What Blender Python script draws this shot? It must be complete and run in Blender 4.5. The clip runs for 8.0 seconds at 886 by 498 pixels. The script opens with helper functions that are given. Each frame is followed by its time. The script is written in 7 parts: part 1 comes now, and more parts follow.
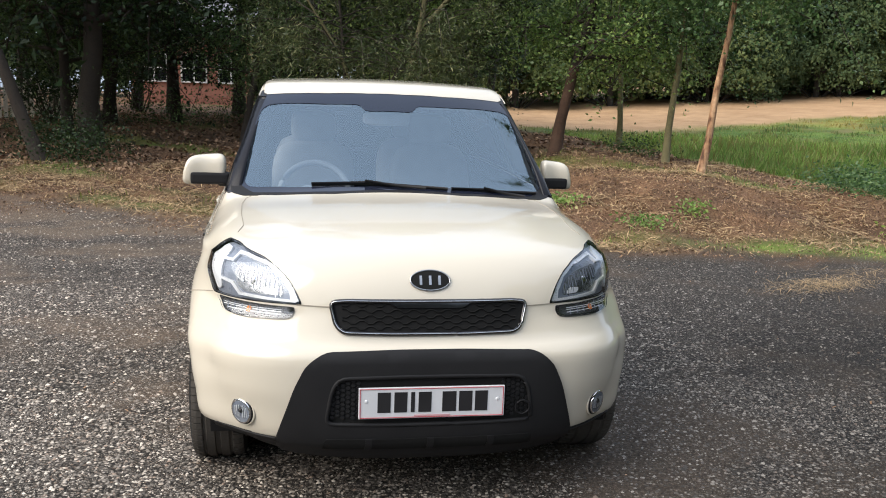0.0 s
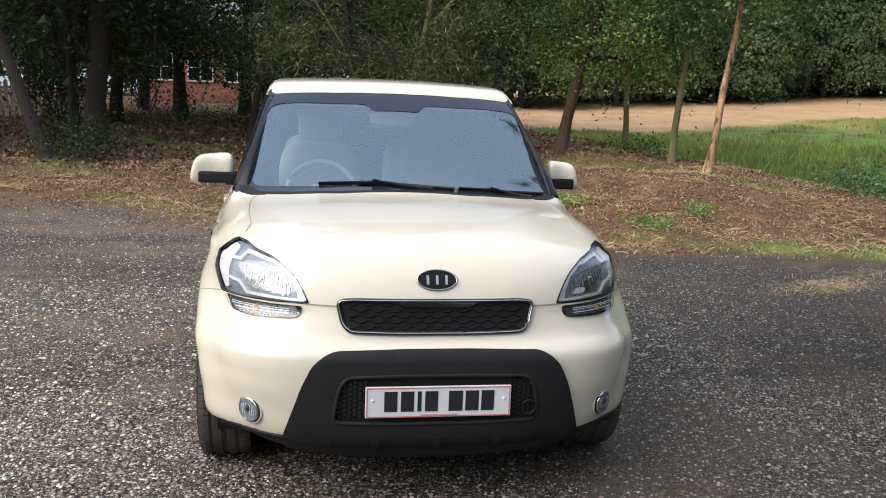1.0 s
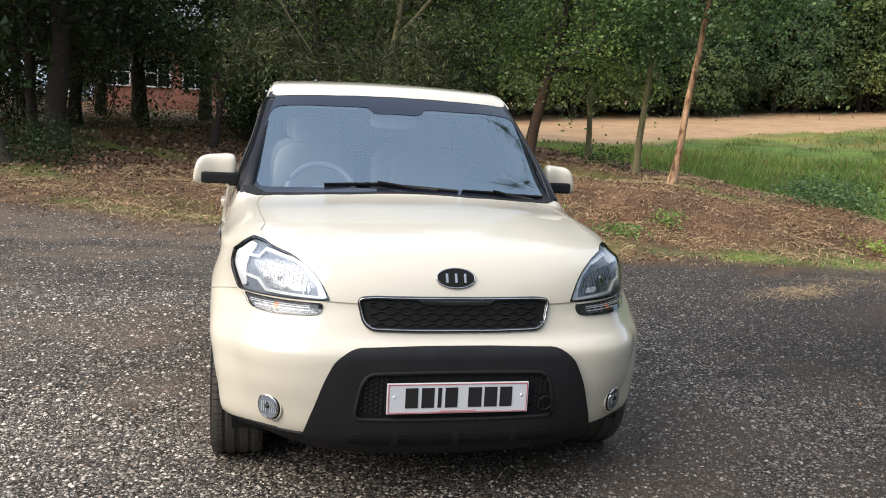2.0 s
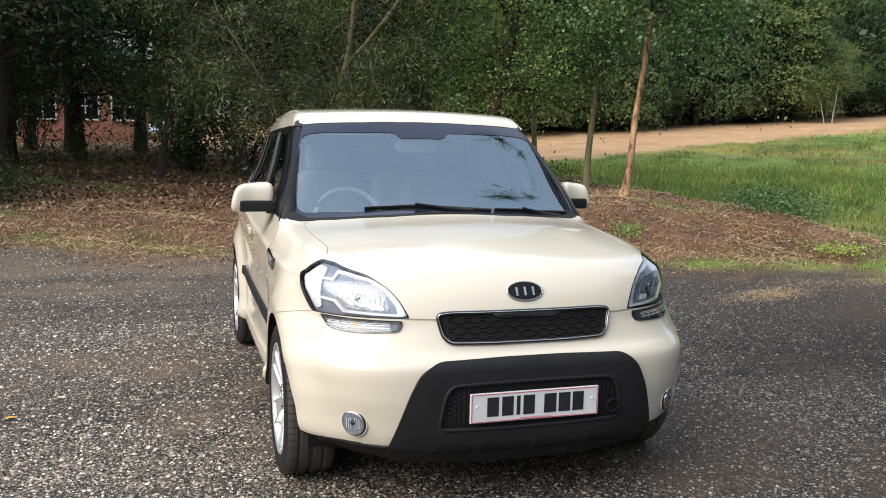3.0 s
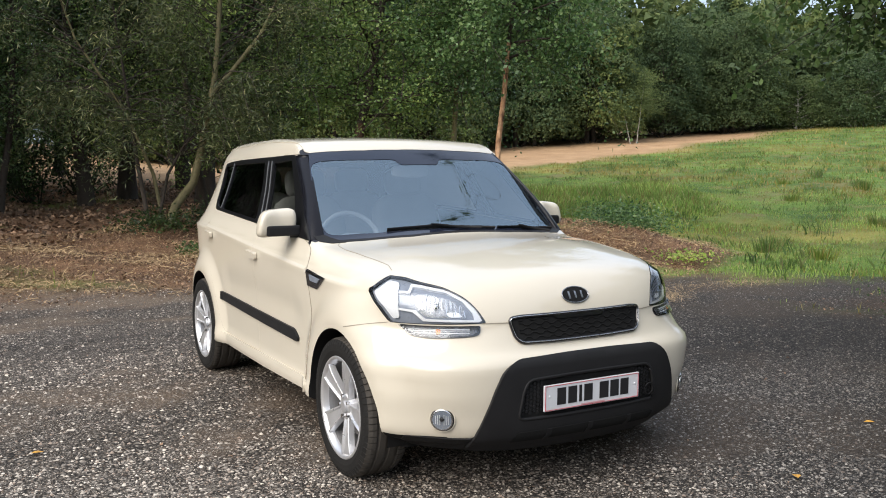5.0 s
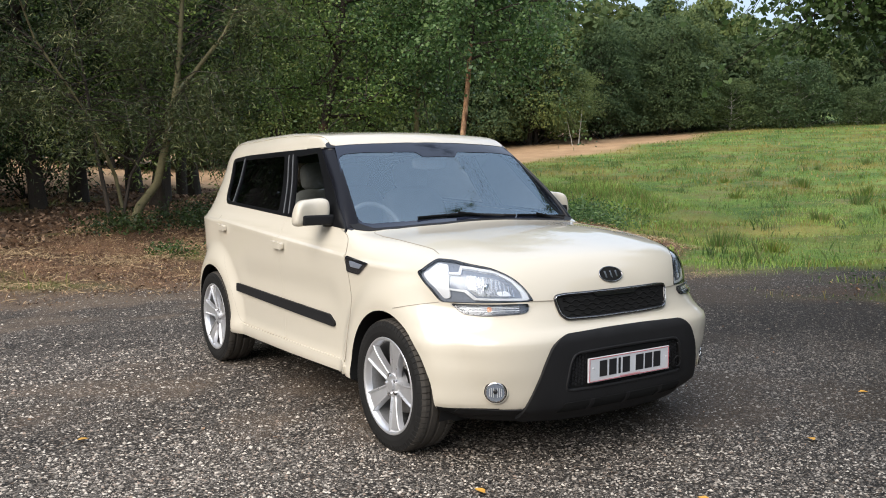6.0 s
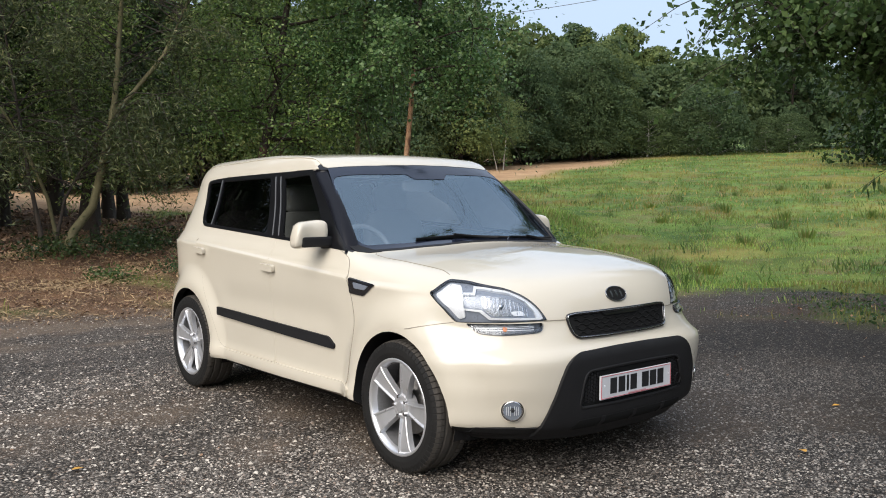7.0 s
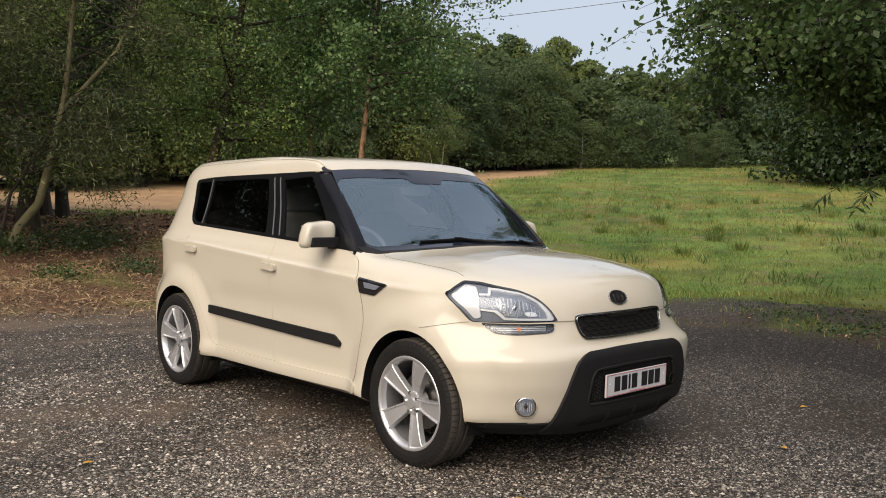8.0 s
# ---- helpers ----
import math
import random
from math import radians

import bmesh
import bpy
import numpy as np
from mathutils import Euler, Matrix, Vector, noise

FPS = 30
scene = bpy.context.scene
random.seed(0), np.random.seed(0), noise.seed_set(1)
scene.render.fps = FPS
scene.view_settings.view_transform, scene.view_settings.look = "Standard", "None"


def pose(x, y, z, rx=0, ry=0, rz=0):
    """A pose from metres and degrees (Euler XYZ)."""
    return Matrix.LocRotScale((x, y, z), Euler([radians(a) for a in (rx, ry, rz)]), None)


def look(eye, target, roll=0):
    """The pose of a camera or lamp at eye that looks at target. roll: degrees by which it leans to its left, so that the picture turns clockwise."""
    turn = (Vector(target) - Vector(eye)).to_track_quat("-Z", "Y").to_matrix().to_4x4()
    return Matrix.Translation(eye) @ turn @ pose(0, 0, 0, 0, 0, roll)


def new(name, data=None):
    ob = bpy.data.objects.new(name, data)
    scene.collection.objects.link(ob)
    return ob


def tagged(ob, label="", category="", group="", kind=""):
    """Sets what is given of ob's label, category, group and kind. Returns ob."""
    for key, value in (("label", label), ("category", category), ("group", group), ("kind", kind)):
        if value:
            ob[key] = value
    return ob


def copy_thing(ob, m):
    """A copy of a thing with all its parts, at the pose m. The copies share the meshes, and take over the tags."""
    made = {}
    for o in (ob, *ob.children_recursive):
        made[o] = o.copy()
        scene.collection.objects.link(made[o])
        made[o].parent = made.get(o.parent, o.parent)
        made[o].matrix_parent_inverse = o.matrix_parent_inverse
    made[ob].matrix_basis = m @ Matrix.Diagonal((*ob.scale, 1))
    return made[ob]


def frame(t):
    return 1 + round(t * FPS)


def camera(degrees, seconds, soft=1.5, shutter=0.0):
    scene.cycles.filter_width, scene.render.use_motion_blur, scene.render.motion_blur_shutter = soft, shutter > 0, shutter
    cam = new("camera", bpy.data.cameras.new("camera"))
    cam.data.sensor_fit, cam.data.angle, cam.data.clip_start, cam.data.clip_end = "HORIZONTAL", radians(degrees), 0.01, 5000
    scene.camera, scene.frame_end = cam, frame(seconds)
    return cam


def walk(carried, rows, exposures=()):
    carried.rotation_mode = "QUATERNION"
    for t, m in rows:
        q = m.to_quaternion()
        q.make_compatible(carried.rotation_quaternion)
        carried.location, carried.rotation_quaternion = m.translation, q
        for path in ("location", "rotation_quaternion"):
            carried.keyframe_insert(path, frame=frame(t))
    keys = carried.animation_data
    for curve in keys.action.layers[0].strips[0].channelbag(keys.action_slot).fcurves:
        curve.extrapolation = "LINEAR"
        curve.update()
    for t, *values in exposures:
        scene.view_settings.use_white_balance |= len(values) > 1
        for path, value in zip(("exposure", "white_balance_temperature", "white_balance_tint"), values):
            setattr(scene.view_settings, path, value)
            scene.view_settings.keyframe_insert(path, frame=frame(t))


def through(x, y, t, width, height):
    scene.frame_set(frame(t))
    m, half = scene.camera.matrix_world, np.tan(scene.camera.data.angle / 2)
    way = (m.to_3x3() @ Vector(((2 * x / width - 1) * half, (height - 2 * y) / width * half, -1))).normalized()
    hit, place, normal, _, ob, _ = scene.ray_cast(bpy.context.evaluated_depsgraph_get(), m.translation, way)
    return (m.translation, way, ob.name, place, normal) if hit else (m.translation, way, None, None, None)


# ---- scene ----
cam = camera(53.5, 8.0, soft=1.0)
PATH = [
    (0, (-0.499, -3.703, 1.496), (-0.156, -1.759, 1.173), 1.9),
    (0.5, (-0.501, -3.702, 1.498), (-0.171, -1.756, 1.173), 2.0),
    (1, (-0.508, -3.708, 1.497), (-0.176, -1.762, 1.173), 2.1),
    (1.5, (-0.552, -3.699, 1.482), (-0.187, -1.757, 1.175), 2.8),
    (2.8, (-1.201, -3.767, 1.426), (-0.639, -1.866, 1.157), 1.4),
    (3, (-1.301, -3.749, 1.442), (-0.714, -1.853, 1.199), 0.9),
    (3.5, (-1.602, -3.808, 1.449), (-0.926, -1.937, 1.241), -0.6),
    (4, (-1.905, -3.864, 1.455), (-1.083, -2.056, 1.215), -0.8),
    (4.5, (-2.156, -3.786, 1.433), (-1.271, -2.001, 1.253), -0.9),
    (4.7, (-2.249, -3.753, 1.443), (-1.333, -1.984, 1.267), -0.4),
    (5.8, (-2.868, -3.732, 1.399), (-1.789, -2.062, 1.188), -0.8),
    (6, (-2.954, -3.687, 1.378), (-1.864, -2.019, 1.197), -0.6),
    (6.5, (-3.146, -3.549, 1.371), (-2.002, -1.915, 1.229), -0.6),
    (7, (-3.331, -3.467, 1.366), (-2.091, -1.903, 1.24), -0.4),
    (7.5, (-3.608, -3.426, 1.376), (-2.291, -1.925, 1.259), -0.4),
    (8, (-3.756, -3.323, 1.354), (-2.394, -1.862, 1.243), 1.1),
]
walk(cam, [(t, look(eye, target, roll)) for t, eye, target, roll in PATH], [(0.0, 0.77, 6500, 10), (3.3, 0.76, 6500, 10), (4.5, 0.68, 6500, 10), (6.0, 0.58, 6450, 10), (7.0, 0.47, 6400, 10), (7.5, 0.29, 6300, 10), (8.0, 0.25, 7250, 13)])

# ---- world, sun and exposure ----
SUN_ELEV, SUN_AZ = radians(38), radians(252)      # azimuth clockwise from +y
world = bpy.data.worlds.new("sky")
scene.world = world
world.use_nodes = True
wt = world.node_tree
sky = wt.nodes.new("ShaderNodeTexSky")
sky.sky_type, sky.sun_disc = "NISHITA", False
sky.sun_elevation, sky.sun_rotation = SUN_ELEV, SUN_AZ
sky.dust_density, sky.air_density = 3.0, 1.0
haze = wt.nodes.new("ShaderNodeMix")
haze.data_type = "RGBA"
haze.inputs["Factor"].default_value = 0.55
wt.links.new(sky.outputs["Color"], haze.inputs["A"])
# thin high cloud: about twice as bright overhead as at the horizon
coord, up = wt.nodes.new("ShaderNodeTexCoord"), wt.nodes.new("ShaderNodeSeparateXYZ")
wt.links.new(coord.outputs["Generated"], up.inputs["Vector"])
cloud = wt.nodes.new("ShaderNodeValToRGB")
cloud.color_ramp.elements[0].position, cloud.color_ramp.elements[0].color = 0.05, (0.38, 0.46, 0.58, 1)
cloud.color_ramp.elements[1].position, cloud.color_ramp.elements[1].color = 0.85, (0.86, 0.95, 1.10, 1)
wt.links.new(up.outputs["Z"], cloud.inputs["Fac"])
lift = wt.nodes.new("ShaderNodeMix")
lift.data_type, lift.blend_type = "RGBA", "MULTIPLY"
lift.inputs["Factor"].default_value = 1.0
lift.inputs["B"].default_value = (12, 12, 12, 1)
wt.links.new(cloud.outputs["Color"], lift.inputs["A"])
wt.links.new(lift.outputs["Result"], haze.inputs["B"])
wt.links.new(haze.outputs["Result"], wt.nodes["Background"].inputs["Color"])
wt.nodes["Background"].inputs["Strength"].default_value = 0.110
sun = new("sun", bpy.data.lights.new("sun", "SUN"))
sun.data.energy, sun.data.angle, sun.data.color = 2.4, radians(58), (1.0, 0.935, 0.84)
sun_from = Vector((math.sin(SUN_AZ) * math.cos(SUN_ELEV), math.cos(SUN_AZ) * math.cos(SUN_ELEV), math.sin(SUN_ELEV)))
sun.matrix_world = look(sun_from * 60, (0, 0, 0))


# ---- materials ----
def ramp_of(nt, stops, fac):
    r = nt.nodes.new("ShaderNodeValToRGB")
    while len(r.color_ramp.elements) < len(stops):
        r.color_ramp.elements.new(0.5)
    for e, (p, c) in zip(r.color_ramp.elements, stops):
        e.position, e.color = p, (*c, 1)
    nt.links.new(fac, r.inputs["Fac"])
    return r.outputs["Color"]


def noise_of(nt, scale, detail=4, rough=0.6, coords="Object"):
    tc = nt.nodes.new("ShaderNodeTexCoord")
    n = nt.nodes.new("ShaderNodeTexNoise")
    n.inputs["Scale"].default_value, n.inputs["Detail"].default_value, n.inputs["Roughness"].default_value = scale, detail, rough
    nt.links.new(tc.outputs[coords], n.inputs["Vector"])
    return n.outputs["Fac"]


def mixed(nt, fac, a, b, blend="MIX"):
    m = nt.nodes.new("ShaderNodeMix")
    m.data_type, m.blend_type = "RGBA", blend
    for sock, v in (("Factor", fac), ("A", a), ("B", b)):
        if isinstance(v, (int, float)):
            m.inputs[sock].default_value = v
        elif isinstance(v, tuple):
            m.inputs[sock].default_value = (*v, 1)
        else:
            nt.links.new(v, m.inputs[sock])
    return m.outputs["Result"]


def bump_of(nt, height, strength, distance):
    b = nt.nodes.new("ShaderNodeBump")
    b.inputs["Strength"].default_value, b.inputs["Distance"].default_value = strength, distance
    nt.links.new(height, b.inputs["Height"])
    return b.outputs["Normal"]


def mat(name, a, b=None, scale=8.0, fine=60.0, rough=0.6, bump=0.0, metal=0.0, coat=0.0, island=0.0, spec=0.5, dist=0.004, rvar=0.1):
    """Two colours mixed by coarse and fine grain, uneven gloss and a fine relief."""
    m = bpy.data.materials.new(name)
    m.use_nodes = True
    nt = m.node_tree
    p = nt.nodes["Principled BSDF"]
    b = b or tuple(c * 0.75 for c in a)
    coarse, grain = noise_of(nt, scale), noise_of(nt, fine, 3)
    fac = mixed(nt, 0.4, coarse, grain)
    col = ramp_of(nt, [(0.3, a), (0.7, b)], fac)
    if island:
        g = nt.nodes.new("ShaderNodeNewGeometry")
        hsv = nt.nodes.new("ShaderNodeHueSaturation")
        mr = nt.nodes.new("ShaderNodeMapRange")
        mr.inputs["To Min"].default_value, mr.inputs["To Max"].default_value = 1 - island, 1 + island
        nt.links.new(g.outputs["Random Per Island"], mr.inputs["Value"])
        nt.links.new(mr.outputs["Result"], hsv.inputs["Value"])
        nt.links.new(col, hsv.inputs["Color"])
        col = hsv.outputs["Color"]
    nt.links.new(col, p.inputs["Base Color"])
    mr = nt.nodes.new("ShaderNodeMapRange")
    mr.inputs["To Min"].default_value, mr.inputs["To Max"].default_value = max(0.02, rough - rvar), min(1, rough + rvar)
    nt.links.new(coarse, mr.inputs["Value"])
    nt.links.new(mr.outputs["Result"], p.inputs["Roughness"])
    p.inputs["Metallic"].default_value, p.inputs["Coat Weight"].default_value = metal, coat
    p.inputs["Coat Roughness"].default_value, p.inputs["Specular IOR Level"].default_value = 0.07, spec
    if bump:
        nt.links.new(bump_of(nt, grain, bump, dist), p.inputs["Normal"])
    return m


def leaf_mat(name, stops, rough=0.45, through=0.3, dry=None):
    """Leaves: colour by leaf, some light passing through them."""
    m = bpy.data.materials.new(name)
    m.use_nodes = True
    nt = m.node_tree
    p, out = nt.nodes["Principled BSDF"], nt.nodes["Material Output"]
    g = nt.nodes.new("ShaderNodeNewGeometry")
    col = ramp_of(nt, stops, g.outputs["Random Per Island"])
    big = ramp_of(nt, [(0.35, (0.6, 0.65, 0.6)), (0.65, (1.15, 1.1, 1.0))], noise_of(nt, 0.6, 2))
    col = mixed(nt, 1.0, col, big, "MULTIPLY")
    info = nt.nodes.new("ShaderNodeObjectInfo")
    each = ramp_of(nt, [(0.0, (0.72, 0.80, 0.85)), (0.5, (1.0, 1.0, 1.0)), (1.0, (1.35, 1.20, 0.9))], info.outputs["Random"])
    col = mixed(nt, 1.0, col, each, "MULTIPLY")
    if dry:
        for scale, lo, hi, tan in dry:
            col = mixed(nt, ramp_of(nt, [(lo, (0, 0, 0)), (hi, (1, 1, 1))], noise_of(nt, scale, 5, 0.65)), col, tan)
    nt.links.new(col, p.inputs["Base Color"])
    p.inputs["Roughness"].default_value, p.inputs["Specular IOR Level"].default_value = rough, 0.35
    tr = nt.nodes.new("ShaderNodeBsdfTranslucent")
    nt.links.new(col, tr.inputs["Color"])
    mx = nt.nodes.new("ShaderNodeMixShader")
    mx.inputs["Fac"].default_value = through
    nt.links.new(p.outputs["BSDF"], mx.inputs[1])
    nt.links.new(tr.outputs["BSDF"], mx.inputs[2])
    nt.links.new(mx.outputs["Shader"], out.inputs["Surface"])
    return m


def pane_mat(name, tint, ior=1.5, gloss=(1, 1, 1)):
    """Window glass: tinted, clear, with a mirror gloss that grows at a grazing view."""
    m = bpy.data.materials.new(name)
    m.use_nodes = True
    nt = m.node_tree
    out = nt.nodes["Material Output"]
    nt.nodes.remove(nt.nodes["Principled BSDF"])
    t, g = nt.nodes.new("ShaderNodeBsdfTransparent"), nt.nodes.new("ShaderNodeBsdfGlossy")
    t.inputs["Color"].default_value = (*tint, 1)
    g.inputs["Roughness"].default_value = 0.02
    g.inputs["Color"].default_value = (*gloss, 1)
    f = nt.nodes.new("ShaderNodeFresnel")
    f.inputs["IOR"].default_value = ior
    mx = nt.nodes.new("ShaderNodeMixShader")
    nt.links.new(f.outputs["Fac"], mx.inputs["Fac"])
    nt.links.new(t.outputs["BSDF"], mx.inputs[1])
    nt.links.new(g.outputs["BSDF"], mx.inputs[2])
    nt.links.new(mx.outputs["Shader"], out.inputs["Surface"])
    return m


PAINT = mat("cream paint", (0.605, 0.553, 0.455), (0.58, 0.53, 0.435), 1.5, 900, 0.42, 0.0, 0.0, 1.0, spec=0.15, rvar=0.03)
PAINT.node_tree.nodes["Principled BSDF"].inputs["Coat Roughness"].default_value = 0.025
BLACK = mat("black plastic", (0.013, 0.013, 0.014), (0.019, 0.019, 0.020), 6, 700, 0.55, 0.25, spec=0.16, dist=0.0006)
BANDBLACK = mat("window band black", (0.006, 0.006, 0.007), (0.009, 0.009, 0.010), 4, 200, 0.3, spec=0.2, rvar=0.04)
GLOSSBLACK = mat("gloss black", (0.008, 0.008, 0.010), (0.012, 0.012, 0.014), 4, 200, 0.12, coat=0.6, rvar=0.04)
SATIN = mat("satin black", (0.008, 0.008, 0.011), (0.012, 0.012, 0.016), 4, 200, 0.30, spec=0.35, rvar=0.05)
PILLAR = mat("pillar black", (0.005, 0.005, 0.008), (0.008, 0.008, 0.011), 4, 200, 0.25, spec=0.18, rvar=0.04)
GAP = mat("panel gap", (0.30, 0.265, 0.21), (0.22, 0.195, 0.155), 20, 200, 0.9)
FRIT = mat("printed glass border", (0.011, 0.014, 0.025), (0.015, 0.018, 0.031), 4, 200, 0.08, spec=0.55, rvar=0.02)
FRIT.node_tree.nodes["Principled BSDF"].inputs["Specular Tint"].default_value = (0.72, 0.84, 1.0, 1)
DARK = mat("dark void", (0.010, 0.010, 0.010), (0.015, 0.015, 0.015), 9, 80, 0.8, spec=0.12)
TREAD = mat("dusty tread", (0.050, 0.045, 0.039), (0.085, 0.076, 0.066), 9, 120, 0.85, 0.4, spec=0.2, dist=0.001)
RUBBER = mat("tyre rubber", (0.008, 0.008, 0.008), (0.018, 0.017, 0.016), 9, 160, 0.65, 0.35, spec=0.22, dist=0.001)
CHROME = mat("chrome", (0.75, 0.75, 0.76), (0.62, 0.62, 0.64), 20, 300, 0.10, metal=1.0, rvar=0.05)
ALLOY = mat("silver alloy", (0.72, 0.72, 0.73), (0.62, 0.62, 0.64), 12, 300, 0.30, metal=0.7, coat=0.3)
ALLOYGREY = mat("satin alloy", (0.56, 0.56, 0.57), (0.46, 0.46, 0.47), 12, 300, 0.36, metal=0.6)
# alloy darkened to paint the shade behind the spokes
BARREL = mat("shade-darkened barrel alloy", (0.30, 0.30, 0.305), (0.20, 0.20, 0.205), 12, 120, 0.4, metal=0.6)
SEAL = mat("grey seal", (0.16, 0.165, 0.17), (0.11, 0.115, 0.12), 12, 120, 0.35)
REFLECT = mat("lamp silver", (0.50, 0.515, 0.54), (0.15, 0.16, 0.175), 45, 240, 0.20, 0.9, metal=1.0, dist=0.002)
# indicator silver, darkened for the dark surroundings it would mirror
DIMSILVER = mat("darkened lamp silver", (0.22, 0.225, 0.235), (0.06, 0.062, 0.066), 60, 300, 0.22, 0.8, metal=0.9, dist=0.002)
LAMPGREY = mat("lamp grey", (0.26, 0.29, 0.35), (0.20, 0.225, 0.27), 30, 200, 0.30, metal=0.2)
LAMPWHITE = mat("lamp white", (0.90, 0.91, 0.93), (0.80, 0.82, 0.85), 30, 200, 0.30, metal=0.3)
LAMPDARK = mat("lamp dark", (0.045, 0.045, 0.048), (0.02, 0.02, 0.022), 60, 300, 0.25, metal=0.3)
AMBER = mat("amber bulb", (0.70, 0.24, 0.06), (0.55, 0.17, 0.04), 30, 200, 0.3)
PLATE = mat("plate white", (0.64, 0.65, 0.67), (0.58, 0.59, 0.61), 14, 300, 0.35)
PLATEINK = mat("plate ink", (0.012, 0.012, 0.014), (0.02, 0.02, 0.022), 14, 300, 0.4)
PLATEPINK = mat("plate pink", (0.60, 0.36, 0.38), (0.54, 0.32, 0.34), 14, 300, 0.4)
PLATERED = mat("plate red", (0.55, 0.07, 0.08), (0.45, 0.05, 0.07), 14, 300, 0.4)
FABRIC = mat("seat cloth", (0.22, 0.215, 0.21), (0.28, 0.275, 0.27), 12, 400, 0.9, 0.3)
TRIM = mat("cabin trim", (0.24, 0.24, 0.245), (0.30, 0.30, 0.305), 6, 300, 0.7, 0.2)
LINING = mat("cabin lining", (0.48, 0.47, 0.45), (0.55, 0.54, 0.51), 6, 300, 0.9)
DISC = mat("brake steel", (0.28, 0.27, 0.26), (0.18, 0.17, 0.16), 30, 300, 0.4, metal=0.9)
WINDSCREEN = pane_mat("windscreen glass", (0.80, 0.90, 0.98), 2.75, (0.68, 0.86, 1.0))
SIDEGLASS = pane_mat("side glass", (0.55, 0.60, 0.60))
PRIVACY = pane_mat("privacy glass", (0.05, 0.05, 0.055))
LENS = pane_mat("lamp lens", (0.95, 0.96, 0.97), 1.5, (0.92, 0.96, 1.0))
BARK = mat("dark bark", (0.024, 0.018, 0.013), (0.050, 0.037, 0.026), 5, 40, 0.9, 0.9, dist=0.02)
BARKRED = mat("reddish bark", (0.10, 0.052, 0.030), (0.045, 0.026, 0.016), 4, 30, 0.9, 0.9, dist=0.015)
BARKGREEN = mat("mossy bark", (0.19, 0.165, 0.075), (0.085, 0.075, 0.038), 4, 35, 0.85, 0.7, dist=0.012)
BARKPEEL = mat("peeling orange bark", (0.50, 0.30, 0.16), (0.17, 0.10, 0.06), 4, 22, 0.8, 0.7, dist=0.01)
peel = BARKPEEL.node_tree
peel_coord, peel_map = peel.nodes.new("ShaderNodeTexCoord"), peel.nodes.new("ShaderNodeMapping")
peel_map.inputs["Scale"].default_value = (9, 9, 2.2)
peel.links.new(peel_coord.outputs["Object"], peel_map.inputs["Vector"])
peel_noise = peel.nodes.new("ShaderNodeTexNoise")
peel_noise.inputs["Scale"].default_value, peel_noise.inputs["Detail"].default_value = 1.6, 7
peel.links.new(peel_map.outputs["Vector"], peel_noise.inputs["Vector"])
peel_base = peel.nodes["Principled BSDF"].inputs["Base Color"]
strips = ramp_of(peel, [(0.36, (0.22, 0.16, 0.13)), (0.44, (0.75, 0.66, 0.58)), (0.56, (1.0, 1.0, 1.0)), (0.68, (1.45, 1.5, 1.55))], peel_noise.outputs["Fac"])
peel.links.new(mixed(peel, 1.0, peel_base.links[0].from_socket, strips, "MULTIPLY"), peel_base)
BARKWHITE = mat("pale birch bark", (0.55, 0.52, 0.46), (0.20, 0.18, 0.15), 3, 20, 0.8, 0.4)
LEAF = leaf_mat("broad leaf", [(0.0, (0.042, 0.079, 0.031)), (0.5, (0.059, 0.106, 0.040)), (1.0, (0.088, 0.142, 0.055))])
LEAFBIRCH = leaf_mat("birch leaf", [(0.0, (0.066, 0.130, 0.046)), (0.5, (0.125, 0.220, 0.078)), (1.0, (0.250, 0.350, 0.140))], 0.38, 0.4)
# the shade inside the wood is put into this darker green
LEAFDARK = leaf_mat("shade-darkened leaf", [(0.0, (0.017, 0.037, 0.013)), (0.6, (0.032, 0.060, 0.021)), (1.0, (0.054, 0.090, 0.030))])
# green of the hanging branches, with their shade worked into the colour
LEAFSHADE = leaf_mat("shaded hanging leaf", [(0.0, (0.050, 0.092, 0.032)), (0.6, (0.086, 0.146, 0.049)), (1.0, (0.150, 0.225, 0.080))], 0.4, 0.45)
LEAFWILLOW = leaf_mat("willow leaf", [(0.0, (0.045, 0.064, 0.022)), (0.6, (0.085, 0.112, 0.042)), (0.85, (0.17, 0.19, 0.085)), (1.0, (0.36, 0.36, 0.18))])
# distance haze is mixed into this pale, dull green and its high translucency
LEAFFAR = leaf_mat("haze-paled far leaf", [(0.0, (0.105, 0.158, 0.076)), (0.6, (0.142, 0.202, 0.094)), (1.0, (0.185, 0.240, 0.108))], 0.7, 0.5)
LEAFDEEP = leaf_mat("deep green haze-paled far leaf", [(0.0, (0.078, 0.120, 0.053)), (0.6, (0.110, 0.160, 0.070)), (1.0, (0.150, 0.195, 0.086))], 0.7, 0.5)
GRASS = leaf_mat("grass blade", [(0.0, (0.082, 0.148, 0.029)), (0.45, (0.131, 0.208, 0.043)), (0.75, (0.220, 0.265, 0.073)), (0.88, (0.34, 0.26, 0.11)), (1.0, (0.46, 0.36, 0.20))], 0.5, 0.35, [(0.16, 0.44, 0.66, (0.35, 0.28, 0.085)), (0.7, 0.52, 0.66, (0.27, 0.205, 0.07))])
GRASSLUSH = leaf_mat("lush grass blade", [(0.0, (0.17, 0.30, 0.075)), (0.5, (0.29, 0.45, 0.125)), (0.85, (0.43, 0.55, 0.20)), (1.0, (0.56, 0.52, 0.30))], 0.5, 0.5)
RUSH = leaf_mat("rush blade", [(0.0, (0.10, 0.17, 0.045)), (0.7, (0.17, 0.24, 0.07)), (1.0, (0.28, 0.24, 0.12))], 0.5, 0.4)
